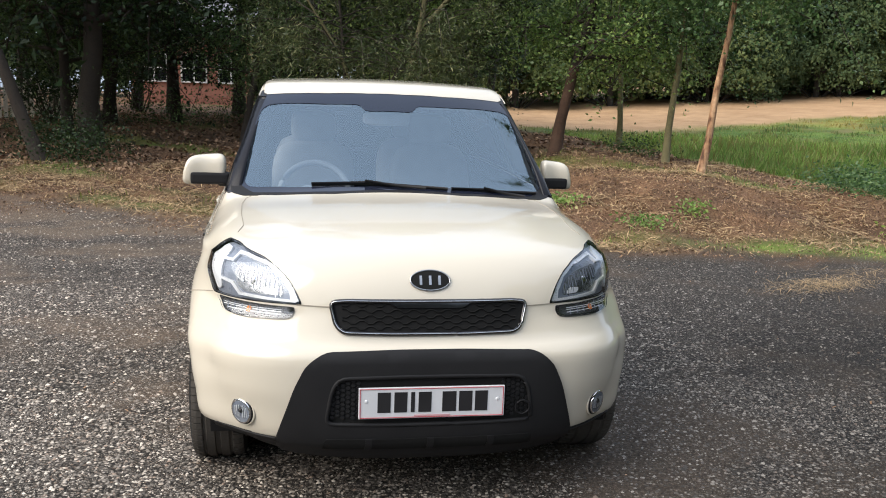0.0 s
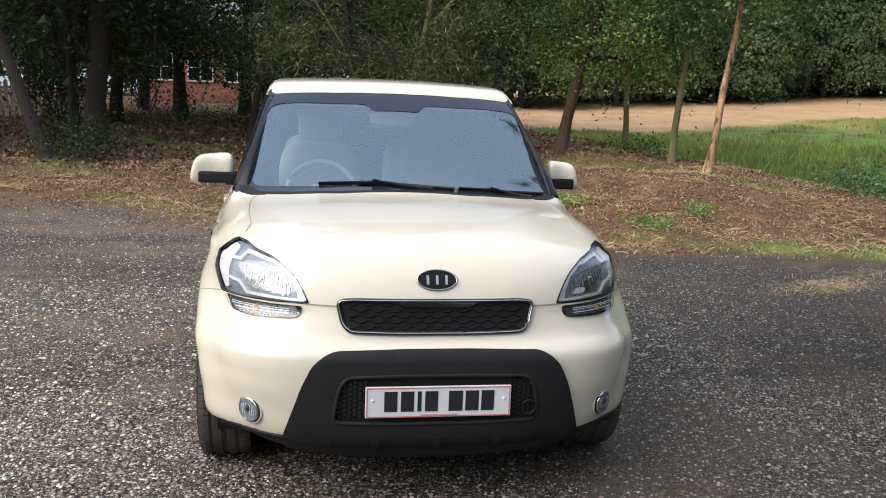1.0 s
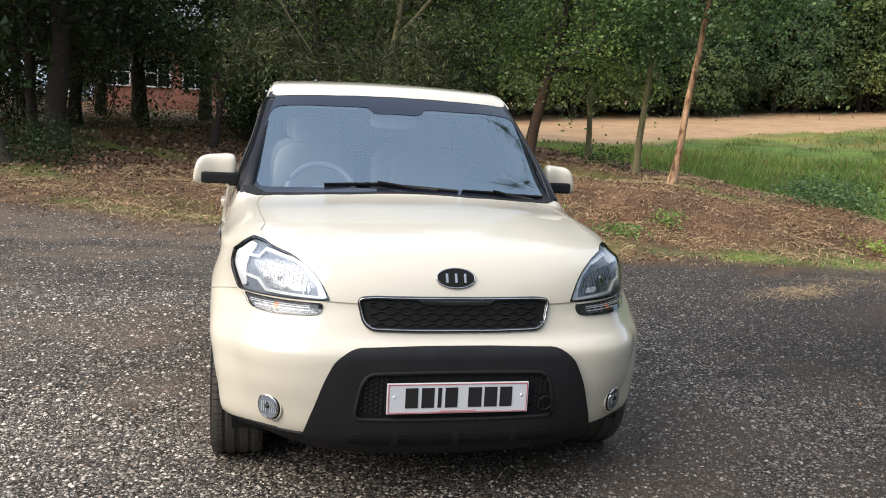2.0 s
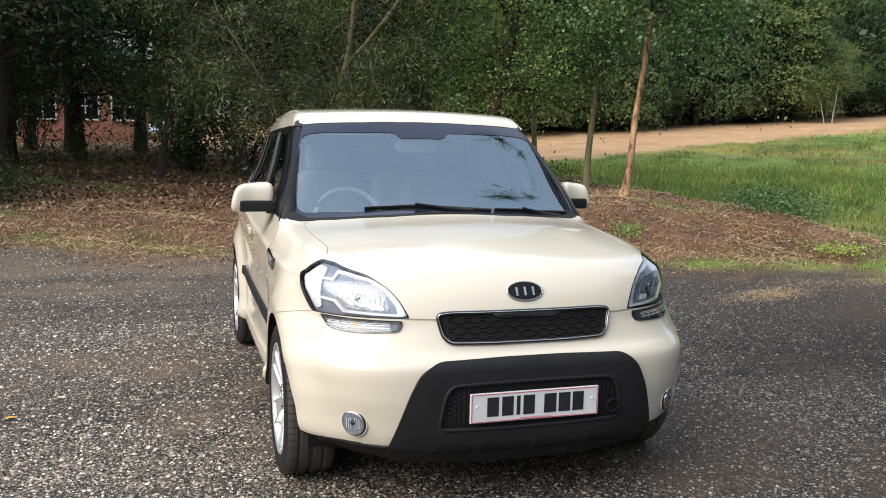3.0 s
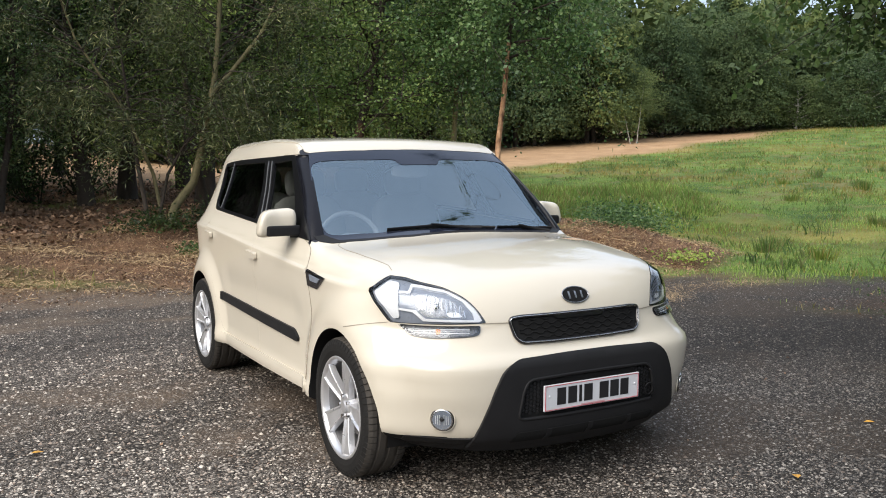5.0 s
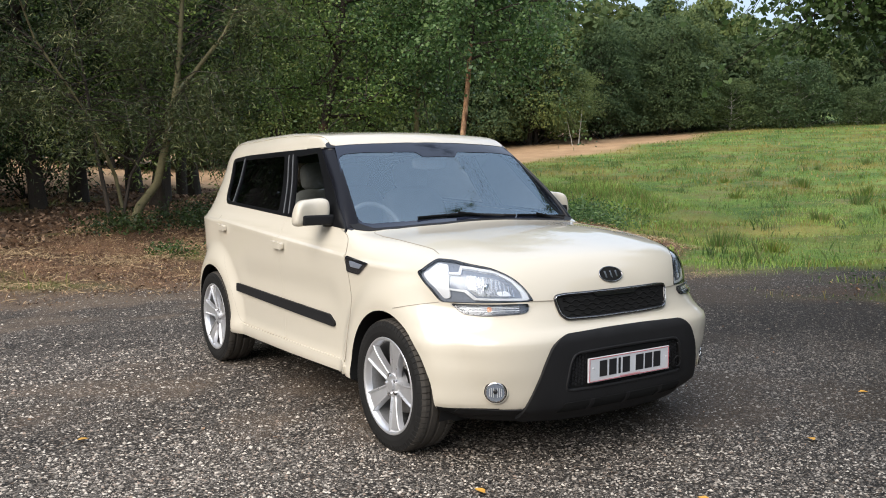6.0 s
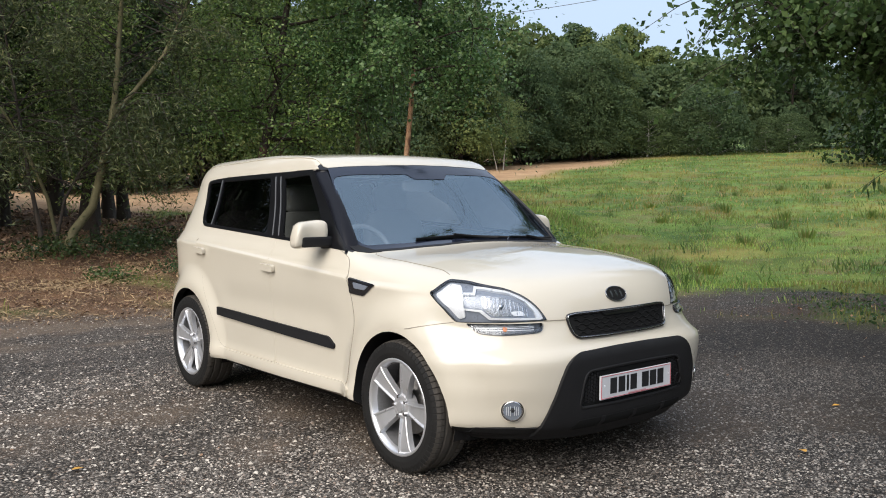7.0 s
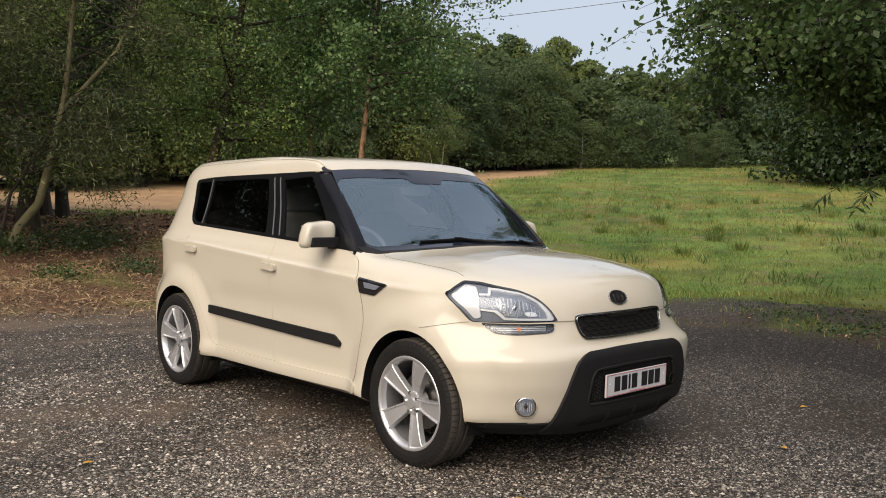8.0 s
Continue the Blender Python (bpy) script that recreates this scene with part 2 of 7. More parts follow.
STRAW = mat("dry straw", (0.52, 0.37, 0.20), (0.30, 0.20, 0.10), 20, 200, 0.8, island=0.35)
LITTER = mat("leaf litter", (0.10, 0.060, 0.037), (0.36, 0.225, 0.135), 1.2, 60, 0.85, island=0.85)
BADGECHROME = mat("dull badge chrome", (0.42, 0.42, 0.43), (0.30, 0.30, 0.31), 40, 300, 0.28, metal=1.0)
STONE = mat("gravel stone", (0.85, 0.84, 0.82), (1.1, 1.08, 1.05), 5, 90, 0.75, 0.3)
nt = STONE.node_tree
each_stone = nt.nodes.new("ShaderNodeNewGeometry")
shade_att = nt.nodes.new("ShaderNodeAttribute")
shade_att.attribute_name = "shade_ruts"
base = nt.nodes["Principled BSDF"].inputs["Base Color"]
grey = ramp_of(nt, [(0.0, (0.06, 0.056, 0.053)), (0.3, (0.125, 0.117, 0.11)), (0.55, (0.23, 0.216, 0.203)), (0.64, (0.235, 0.185, 0.155)), (0.72, (0.33, 0.312, 0.293)), (0.9, (0.44, 0.42, 0.397)), (1.0, (0.60, 0.58, 0.55))], each_stone.outputs["Random Per Island"])
nt.links.new(mixed(nt, 1.0, base.links[0].from_socket, grey, "MULTIPLY"), base)
# stones darken with the shade painted on the right, and in the ruts
tone = ramp_of(nt, [(0.0, (1.26, 1.18, 1.07)), (0.6, (0.68, 0.655, 0.62)), (0.85, (0.43, 0.41, 0.385)), (1.0, (0.27, 0.255, 0.235))], shade_att.outputs["Fac"])
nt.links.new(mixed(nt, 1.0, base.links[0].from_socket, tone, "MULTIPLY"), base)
YELLOWLEAF = mat("yellow leaf", (0.60, 0.33, 0.05), (0.45, 0.22, 0.03), 20, 100, 0.6)
BRICK = mat("red brick", (0.36, 0.16, 0.11), (0.27, 0.12, 0.085), 2, 20, 0.85, 0.3)
ROOFTILE = mat("slate roof", (0.22, 0.22, 0.24), (0.15, 0.15, 0.17), 2, 20, 0.7)
WHITEPAINT = mat("white paint", (0.75, 0.75, 0.72), (0.68, 0.68, 0.65), 6, 50, 0.5)
FENCEWOOD = mat("pale fence wood", (0.68, 0.63, 0.54), (0.52, 0.47, 0.38), 6, 40, 0.8, 0.3)
WIRE = mat("cable", (0.10, 0.10, 0.11), (0.14, 0.14, 0.15), 6, 40, 0.6)


# ---- mesh helpers ----
def mesh_of(name, verts, faces, smooth=False):
    me = bpy.data.meshes.new(name)
    me.from_pydata([tuple(map(float, v)) for v in verts], [], [tuple(map(int, f)) for f in faces])
    me.update()
    if smooth:
        me.polygons.foreach_set("use_smooth", [True] * len(me.polygons))
    return me


def quads(name, v, smooth=False):
    """A mesh of loose quads from an array of shape (n, 4, 3)."""
    n = len(v)
    me = bpy.data.meshes.new(name)
    me.vertices.add(4 * n), me.loops.add(4 * n), me.polygons.add(n)
    me.vertices.foreach_set("co", np.ascontiguousarray(v, dtype=np.float32).ravel())
    me.loops.foreach_set("vertex_index", np.arange(4 * n, dtype=np.int32))
    me.polygons.foreach_set("loop_start", np.arange(0, 4 * n, 4, dtype=np.int32))
    if smooth:
        me.polygons.foreach_set("use_smooth", np.ones(n, dtype=bool))
    me.update()
    me.validate()
    return me


def solids(name, v, f):
    """Many copies of one small solid: v of shape (n, k, 3), f the triangles of one."""
    n, k = v.shape[:2]
    f = np.asarray(f)
    idx = (np.arange(n)[:, None, None] * k + f[None]).reshape(-1).astype(np.int32)
    me = bpy.data.meshes.new(name)
    me.vertices.add(n * k), me.loops.add(len(idx)), me.polygons.add(len(idx) // 3)
    me.vertices.foreach_set("co", np.ascontiguousarray(v, dtype=np.float32).ravel())
    me.loops.foreach_set("vertex_index", idx)
    me.polygons.foreach_set("loop_start", np.arange(0, len(idx), 3, dtype=np.int32))
    me.update()
    me.validate()
    return me


def part(name, data, material, parent, label=""):
    """Link a mesh or bmesh as one object under a thing or a part."""
    if isinstance(data, bmesh.types.BMesh):
        me = bpy.data.meshes.new(name)
        data.to_mesh(me)
        data.free()
        data = me
    if material and not data.materials:
        data.materials.append(material)
    ob = new(name, data)
    ob.parent = parent
    return tagged(ob, label)


def thing(name, data, material, label, category, group="", kind=""):
    """A top-level thing: a mesh, or an Empty when there is no mesh."""
    if isinstance(data, bmesh.types.BMesh):
        me = bpy.data.meshes.new(name)
        data.to_mesh(me)
        data.free()
        data = me
    if data is not None and material and not data.materials:
        data.materials.append(material)
    return tagged(new(name, data), label, category, group, kind)


def box(bm, cx, cy, cz, sx, sy, sz, bevel=0.0, m=None):
    r = bmesh.ops.create_cube(bm, size=1.0)["verts"]
    for v in r:
        v.co = Vector((cx + v.co.x * sx, cy + v.co.y * sy, cz + v.co.z * sz))
    if bevel:
        es = list({e for v in r for e in v.link_edges})
        out = bmesh.ops.bevel(bm, geom=es, offset=bevel, segments=2, affect="EDGES", profile=0.6)
        r = list({v for f in out["faces"] for v in f.verts} | {v for v in r if v.is_valid})
    if m:
        for v in r:
            v.co = m @ v.co
    return r


def tube(points, radii, n=8, closed=False):
    """Rings of n corners along a line of points: verts and faces."""
    pts = [Vector(p) for p in points]
    verts, faces = [], []
    k = len(pts)
    up = Vector((0.31, 0.17, 0.93))
    for i, p in enumerate(pts):
        a = pts[(i - 1) % k] if closed or i else p
        b = pts[(i + 1) % k] if closed or i < k - 1 else p
        d = (b - a).normalized()
        if abs(d.dot(up)) > 0.95:
            up = Vector((0.9, 0.3, 0.1))
        s = d.cross(up).normalized()
        t = d.cross(s)
        r = radii[i] if hasattr(radii, "__len__") else radii
        verts += [p + (s * math.cos(2 * math.pi * j / n) + t * math.sin(2 * math.pi * j / n)) * r for j in range(n)]
    for i in range(k if closed else k - 1):
        for j in range(n):
            q = (i + 1) % k
            faces.append((i * n + j, i * n + (j + 1) % n, q * n + (j + 1) % n, q * n + j))
    if not closed:
        faces.append(tuple(range(n))), faces.append(tuple((k - 1) * n + j for j in reversed(range(n))))
    return verts, faces


def joined(pieces):
    verts, faces = [], []
    for v, f in pieces:
        o = len(verts)
        verts += list(v)
        faces += [tuple(i + o for i in q) for q in f]
    return verts, faces


# ---- the ground ----
def smooth01(v, a, b):
    t = np.clip((v - a) / (b - a), 0, 1)
    return t * t * (3 - 2 * t)


def wobble(x, y, s):
    return (np.sin(x * s * 1.3 + 1.7 * np.sin(y * s * 0.9)) + np.sin(y * s * 1.1 + 2.1 * np.sin(x * s * 0.7 + 1)) + 0.5 * np.sin((x + y) * s * 2.3)) / 2.5


def gravel_edge(x):
    """y at which the gravel ends."""
    return np.interp(x, [-14, -5, -3.3, -2, 0.5, 1.2, 2.9, 5, 7.2, 8.6, 9.2, 14], [12.5, 9.5, 8.7, 7.7, 7.3, 6.9, 5.8, 5.3, 4.9, 3.0, -3, -9])


def wood_floor(x, y):
    """1 on the litter under the trees and on the mound, 0 on the field."""
    line = np.interp(y, [0, 6, 6.8, 8, 11, 14, 20, 40], [4.5, 7.2, 8.8, 9.5, 9.3, 8.5, 8.0, 6.0])
    return 1 - smooth01(x + 0.5 * wobble(x, y, 1.3), line - 0.6, line + 0.9)


def ground_z(x, y):
    x, y = np.asarray(x, float), np.asarray(y, float)
    near = 0.012 - 0.1 * smooth01(y, 1.5, 6.0) - 0.05 * smooth01(x, 4, 9)
    wood = near + 0.055 * np.clip(y - 7.0, 0, 60)
    field = near - 0.05 * smooth01(y, 5, 9) + 0.065 * np.clip(x - 13, 0, 120) * smooth01(y, -25, 5) + 0.045 * np.clip(y - 8, 0, 60)
    w = 1 - smooth01(x, 3.0, 10.0)
    z = field * (1 - w) + wood * w
    bank = 0.52 * smooth01(y, 6.2, 8.6) * (1 - smooth01(y, 15.5, 22)) * smooth01(x, 2.0, 5.2) * (1 - smooth01(x + 0.25 * (y - 9), 7.7, 10.5))
    z = z - 0.035 * np.clip(y - 24, 0, 60) * (1 - smooth01(x, -4, 3))
    z = z + bank + 0.30 * np.exp(-((x - 1.3) / 1.2) ** 2 - ((y - 12.8) / 1.1) ** 2)
    rough = smooth01(y - gravel_edge(x), -0.2, 1.5)
    z = z + rough * 0.06 * wobble(x, y, 1.9) + rough * 0.025 * wobble(x + 3, y, 5.3) + 0.008 * wobble(x, y, 1.1)
    return z


def spread(lo, a, b, hi, step, grow):
    """Coordinates with an even fine stretch from a to b and growing steps outside."""
    mid = list(np.arange(a, b + step / 2, step))
    s, left, right = step, [], []
    v = a
    while v > lo:
        s *= grow
        v -= s
        left.append(v)
    s, v = step, b
    while v < hi:
        s *= grow
        v += s
        right.append(v)
    return np.array(left[::-1] + mid + right)


def shade_and_ruts(x, y):
    """How dark the gravel is: dark tone with painted shade towards the right, plus ruts."""
    painted_shade = smooth01(x + 0.7 * wobble(x, y, 0.8) + 0.3 * wobble(y, x, 2.2) - 0.15 * y, -2.3, 4.3) * (1 - 0.22 * smooth01(y, 0.8, 3.2)) + 0.16 * smooth01(-y, 0.1, 1.3) * smooth01(x, 0.2, 1.4)
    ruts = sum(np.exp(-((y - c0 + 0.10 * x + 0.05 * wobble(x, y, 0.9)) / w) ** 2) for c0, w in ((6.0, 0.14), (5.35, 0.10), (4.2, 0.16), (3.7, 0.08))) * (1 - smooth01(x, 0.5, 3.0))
    return np.clip(painted_shade + 0.4 * ruts, 0, 1)


def muddy(x, y):
    """Where brown earth shows between the stones."""
    n = wobble(x, y, 0.9) + 0.6 * wobble(y + 2, x, 2.6) + 0.45 * wobble(x, y, 6.1) + 0.25 * wobble(y, x + 5, 13.0) + 0.75 * np.exp(-((y - gravel_edge(x)) / 1.6) ** 2)
    tracks = sum(np.exp(-((y - c0 + 0.22 * x + 0.035 * x * x + 0.06 * wobble(x, y, 0.9)) / 0.20) ** 2) for c0 in (6.6, 5.2)) * (1 - smooth01(x, -0.5, 1.5))
    return smooth01(n + 0.9 * tracks, 0.05, 1.0)


def ground_mat():
    m = bpy.data.materials.new("ground cover")
    m.use_nodes = True
    nt = m.node_tree
    p = nt.nodes["Principled BSDF"]

    def att(n):
        a = nt.nodes.new("ShaderNodeAttribute")
        a.attribute_name = n
        return a.outputs["Fac"]
    tc = nt.nodes.new("ShaderNodeTexCoord")
    def cells(scale):
        """Small stones: a grey of its own for each, and dark joints."""
        v = nt.nodes.new("ShaderNodeTexVoronoi")
        v.inputs["Scale"].default_value = scale
        nt.links.new(tc.outputs["Object"], v.inputs["Vector"])
        sep = nt.nodes.new("ShaderNodeSeparateColor")
        nt.links.new(v.outputs["Color"], sep.inputs["Color"])
        c = ramp_of(nt, [(0.0, (0.035, 0.032, 0.029)), (0.4, (0.105, 0.097, 0.09)), (0.65, (0.20, 0.186, 0.172)), (0.74, (0.19, 0.145, 0.115)), (0.85, (0.33, 0.312, 0.29)), (1.0, (0.60, 0.575, 0.545))], sep.outputs["Red"])
        return mixed(nt, 1.0, c, ramp_of(nt, [(0.22, (1.0, 1.0, 1.0)), (0.58, (0.10, 0.095, 0.09))], v.outputs["Distance"]), "MULTIPLY"), v.outputs["Distance"]
    coarse, far_apart = cells(58)
    fine, near_by = cells(125)
    gravel = mixed(nt, ramp_of(nt, [(0.42, (0, 0, 0)), (0.58, (1, 1, 1))], noise_of(nt, 2.2, 4, 0.6)), coarse, fine)
    mud = ramp_of(nt, [(0.34, (0.050, 0.037, 0.028)), (0.5, (0.15, 0.114, 0.085)), (0.66, (0.30, 0.245, 0.195))], noise_of(nt, 70, 6, 0.8))
    sc = nt.nodes.new("ShaderNodeMath")
    sc.operation = "MULTIPLY"
    sc.inputs[1].default_value = 0.55
    nt.links.new(att("mud"), sc.inputs[0])
    gravel = mixed(nt, sc.outputs[0], gravel, mud)
    # the same painted shade and ruts in the ground colour
    tone = ramp_of(nt, [(0.0, (1.26, 1.17, 1.06)), (0.6, (0.66, 0.625, 0.585)), (0.85, (0.42, 0.395, 0.365)), (1.0, (0.26, 0.24, 0.215))], att("shade_ruts"))
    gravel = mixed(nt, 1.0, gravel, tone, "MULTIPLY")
    litter = ramp_of(nt, [(0.28, (0.040, 0.024, 0.016)), (0.5, (0.145, 0.086, 0.052)), (0.70, (0.36, 0.235, 0.145))], noise_of(nt, 42, 6, 0.75))
    litter2 = ramp_of(nt, [(0.4, (0.7, 0.65, 0.6)), (0.65, (1.25, 1.15, 1.0))], noise_of(nt, 1.4, 4))
    litter = mixed(nt, 1.0, litter, litter2, "MULTIPLY")
    grass = ramp_of(nt, [(0.25, (0.070, 0.140, 0.024)), (0.5, (0.14, 0.24, 0.044)), (0.75, (0.24, 0.29, 0.075))], noise_of(nt, 9, 6, 0.75))
    dry = ramp_of(nt, [(0.46, (0, 0, 0)), (0.68, (1, 1, 1))], noise_of(nt, 0.16, 5, 0.65))
    grass = mixed(nt, mixed(nt, 1.0, dry, (0.7, 0.7, 0.7), "MULTIPLY"), grass, (0.29, 0.215, 0.070))
    bands = ramp_of(nt, [(0.34, (0.30, 0.38, 0.30)), (0.62, (1.1, 1.05, 0.95))], noise_of(nt, 0.33, 6, 0.65))
    grass = mixed(nt, 1.0, grass, bands, "MULTIPLY")
    streak = ramp_of(nt, [(0.52, (0, 0, 0)), (0.62, (1, 1, 1))], noise_of(nt, 0.7, 6, 0.7))
    grass = mixed(nt, streak, grass, (0.165, 0.155, 0.055))
    dirt = ramp_of(nt, [(0.3, (0.33, 0.195, 0.10)), (0.7, (0.50, 0.325, 0.18))], noise_of(nt, 0.7, 6, 0.7))
    col = mixed(nt, att("litter"), gravel, litter)
    col = mixed(nt, att("grass"), col, grass)
    col = mixed(nt, att("dirt"), col, dirt)
    nt.links.new(col, p.inputs["Base Color"])
    p.inputs["Roughness"].default_value = 0.85
    p.inputs["Specular IOR Level"].default_value = 0.3
    b0 = bump_of(nt, near_by, 0.6, -0.006)
    b1n = nt.nodes.new("ShaderNodeBump")
    b1n.inputs["Strength"].default_value, b1n.inputs["Distance"].default_value = 0.7, -0.012
    nt.links.new(far_apart, b1n.inputs["Height"])
    nt.links.new(b0, b1n.inputs["Normal"])
    b1 = b1n.outputs["Normal"]
    b2 = nt.nodes.new("ShaderNodeBump")
    b2.inputs["Strength"].default_value, b2.inputs["Distance"].default_value = 0.6, 0.03
    nt.links.new(noise_of(nt, 25, 6, 0.7), b2.inputs["Height"])
    nt.links.new(b1, b2.inputs["Normal"])
    nt.links.new(b2.outputs["Normal"], p.inputs["Normal"])
    return m


def zones(x, y):
    """Weights of litter, grass and bare dirt at places of the plan."""
    jag = 0.75 * wobble(x, y, 0.9) + 0.45 * wobble(x, y, 2.1) + 0.25 * wobble(y, x, 6.0)
    off = smooth01(y - gravel_edge(x) + jag + 0.3 * wobble(x, y + 7, 11.0), -0.9, 1.0)
    floor = wood_floor(x, y)
    litter = off * floor
    rim = np.exp(-((y - gravel_edge(x) - 0.8) / 0.5) ** 2) * 0.5 * smooth01(wobble(x, y, 1.6), -0.3, 0.6)
    verge = np.exp(-((y - gravel_edge(x) - 0.75 - 0.12 * np.clip(x - 5, 0, 4)) / (0.42 + 0.08 * np.clip(x - 5, 0, 4))) ** 2) * smooth01(x + 0.4 * wobble(x, y, 1.9), 4.0, 5.2)
    rim = np.maximum(rim, np.clip(1.15 * verge * (0.75 + 0.5 * wobble(x, y, 3.1)), 0, 1))
    sprout = smooth01(wobble(x + 9, y - 4, 1.1), 0.35, 0.9) * off * 0.7 * smooth01(y, 7.5, 9.5)
    grass = np.maximum(off * (1 - floor), np.maximum(rim, sprout * floor))
    corner = smooth01(x - 0.3 * (y + 1) + jag, 4.3, 5.3) * (1 - smooth01(y, 1.6, 3.0)) * smooth01(y, -6, -1)
    litter = np.maximum(litter, 0.28 * corner * (1 - off))
    grass = np.maximum(grass, 0.5 * corner * smooth01(wobble(x, y, 2.4), -0.3, 0.6))
    dirt_line = 21.5 + 0.388 * x + 2.2 * (1 - smooth01(x, 12, 26))
    dirt = smooth01(y - dirt_line + 1.2 * wobble(x, y, 0.35), -0.6, 0.8) * (1 - smooth01(x, 52, 58)) * smooth01(x, -3, 1)
    return litter, grass, dirt


gx, gy = spread(-500, -7.0, 12.5, 600, 0.13, 1.10), spread(-450, -5.0, 15.0, 600, 0.13, 1.10)
GX, GY = np.meshgrid(gx, gy)
GZ = ground_z(GX, GY)
nx, ny = len(gx), len(gy)
ii = (np.arange(ny - 1)[:, None] * nx + np.arange(nx - 1)[None]).ravel()
me = bpy.data.meshes.new("ground")
me.vertices.add(nx * ny), me.loops.add(4 * len(ii)), me.polygons.add(len(ii))
me.vertices.foreach_set("co", np.stack([GX, GY, GZ], -1).astype(np.float32).ravel())
me.loops.foreach_set("vertex_index", np.stack([ii, ii + 1, ii + nx + 1, ii + nx], -1).astype(np.int32).ravel())
me.polygons.foreach_set("loop_start", np.arange(0, 4 * len(ii), 4, dtype=np.int32))
me.polygons.foreach_set("use_smooth", np.ones(len(ii), dtype=bool))
me.update()
for key, w in zip(("litter", "grass", "dirt", "shade_ruts", "mud"), (*zones(GX, GY), shade_and_ruts(GX, GY), muddy(GX, GY))):
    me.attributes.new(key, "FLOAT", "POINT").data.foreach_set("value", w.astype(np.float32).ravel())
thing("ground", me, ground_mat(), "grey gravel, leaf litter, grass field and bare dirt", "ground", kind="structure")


# ---- trees ----
def leaf_quads(c, size, rng, aspect=0.55, droop=0.0, fold=0.18):
    """Pointed leaves at the places c, each turned its own way."""
    n = len(c)
    d = rng.normal(size=(n, 3))
    d[:, 2] = d[:, 2] * 0.6 - droop
    d /= np.linalg.norm(d, axis=1)[:, None]
    s = np.cross(d, rng.normal(size=(n, 3)))
    s /= np.linalg.norm(s, axis=1)[:, None] + 1e-9
    u = np.cross(d, s)
    L = (size * rng.uniform(0.6, 1.25, n))[:, None]
    w = L * aspect * 0.5
    mid = c + d * L * 0.45 + u * L * fold * 0.3
    return np.stack([c, mid + s * w, c + d * L, mid - s * w], 1)


def leaf_tris(c, size, rng, aspect=0.8):
    """Plain three-cornered leaves for trees far off."""
    q = leaf_quads(c, size, rng, aspect)
    return np.stack([q[:, 0], q[:, 1], q[:, 2] * 0.7 + q[:, 3] * 0.3], 1)


def bent(a, b, rng, k, sag):
    """A crooked line from a to b with k steps."""
    a, b = np.array(a, float), np.array(b, float)
    n = np.linalg.norm(b - a)
    out = []
    off = rng.normal(size=3) * sag * n
    for i in range(k + 1):
        t = i / k
        out.append(a + (b - a) * t + off * math.sin(math.pi * t) + (rng.normal(size=3) * 0.03 * n * sag * 4 if 0 < i < k else 0))
    return out


def tree_meshes(seed, height, base, radius, trunk_r, leaves, leaf, aspect=0.55, limbs=16, twigs=7, lean=(0, 0), droop=0.15, puff=0.30, narrow=1.0, clean=99.0, far=False):
    """Trunk with limbs, and a crown of single leaves gathered on the twigs. Made at the origin."""
    rng = np.random.default_rng(seed)
    top = np.array([lean[0], lean[1], height])
    line = bent((0, 0, -0.3), top, rng, 9, 0.02)
    pieces = [tube(line, [trunk_r * (1 - 0.85 * i / 9) * (1.35 if i == 0 else 1) for i in range(10)], 9)]
    tips = []
    for i in range(limbs):
        h = base + (height * 0.97 - base) * ((i + rng.uniform(0, 0.9)) / limbs)
        k = np.array(line).T
        root = np.array([np.interp(h, k[2], k[j]) for j in range(3)])
        f = (h - base) / (height - base)
        reach = radius * (1.05 - 0.75 * abs(f - 0.30) ** 0.9) * rng.uniform(0.65, 1.1) * narrow ** f
        ang = i * 2.4 + rng.uniform(-0.5, 0.5)
        end = root + np.array([math.cos(ang) * reach, math.sin(ang) * reach, reach * rng.uniform(0.05, 0.65) - droop * reach])
        limb = bent(root, end, rng, 5, 0.06)
        r0 = max(0.012, trunk_r * (0.42 - 0.25 * f))
        pieces.append(tube(limb, [r0 * (1 - 0.85 * j / 5) for j in range(6)], 5))
        for j in range(twigs):
            t = rng.uniform(0.3, 1.0)
            st = limb[0] + (limb[-1] - limb[0]) * t
            st = np.array(limb[min(5, int(t * 5))])
            tw = st + rng.normal(size=3) * reach * 0.30 + np.array([0, 0, -droop * 0.4 * reach])
            bend = (st + tw) / 2 + rng.normal(size=3) * 0.03
            if not far:
                pieces.append(tube([st, bend, tw], [r0 * 0.28 + 0.003, r0 * 0.2 + 0.002, 0.003], 4))
            tips.append((st, tw))
        tips.append((limb[3], limb[-1]))
    per = max(1, leaves // len(tips))
    cs = []
    for st, tw in tips:
        t = rng.uniform(0.15, 1.12, per)[:, None]
        cs.append(st + (tw - st) * t + rng.normal(size=(per, 3)) * puff * np.array([1, 1, 0.75]) * rng.uniform(0.5, 1.2))
    if far:
        crown = solids("crown", leaf_tris(np.concatenate(cs), leaf, rng, aspect), [(0, 1, 2)])
    else:
        crown = quads("crown", leaf_quads(np.concatenate(cs), leaf, rng, aspect, droop))
    v, f = joined(pieces)
    me = mesh_of("trunk", v, f, True)
    me.polygons.foreach_set("material_index", [0 if i < len(pieces[0][1]) and np.mean([v[q][2] for q in f[i]]) < clean else 1 for i in range(len(f))])
    return me, crown


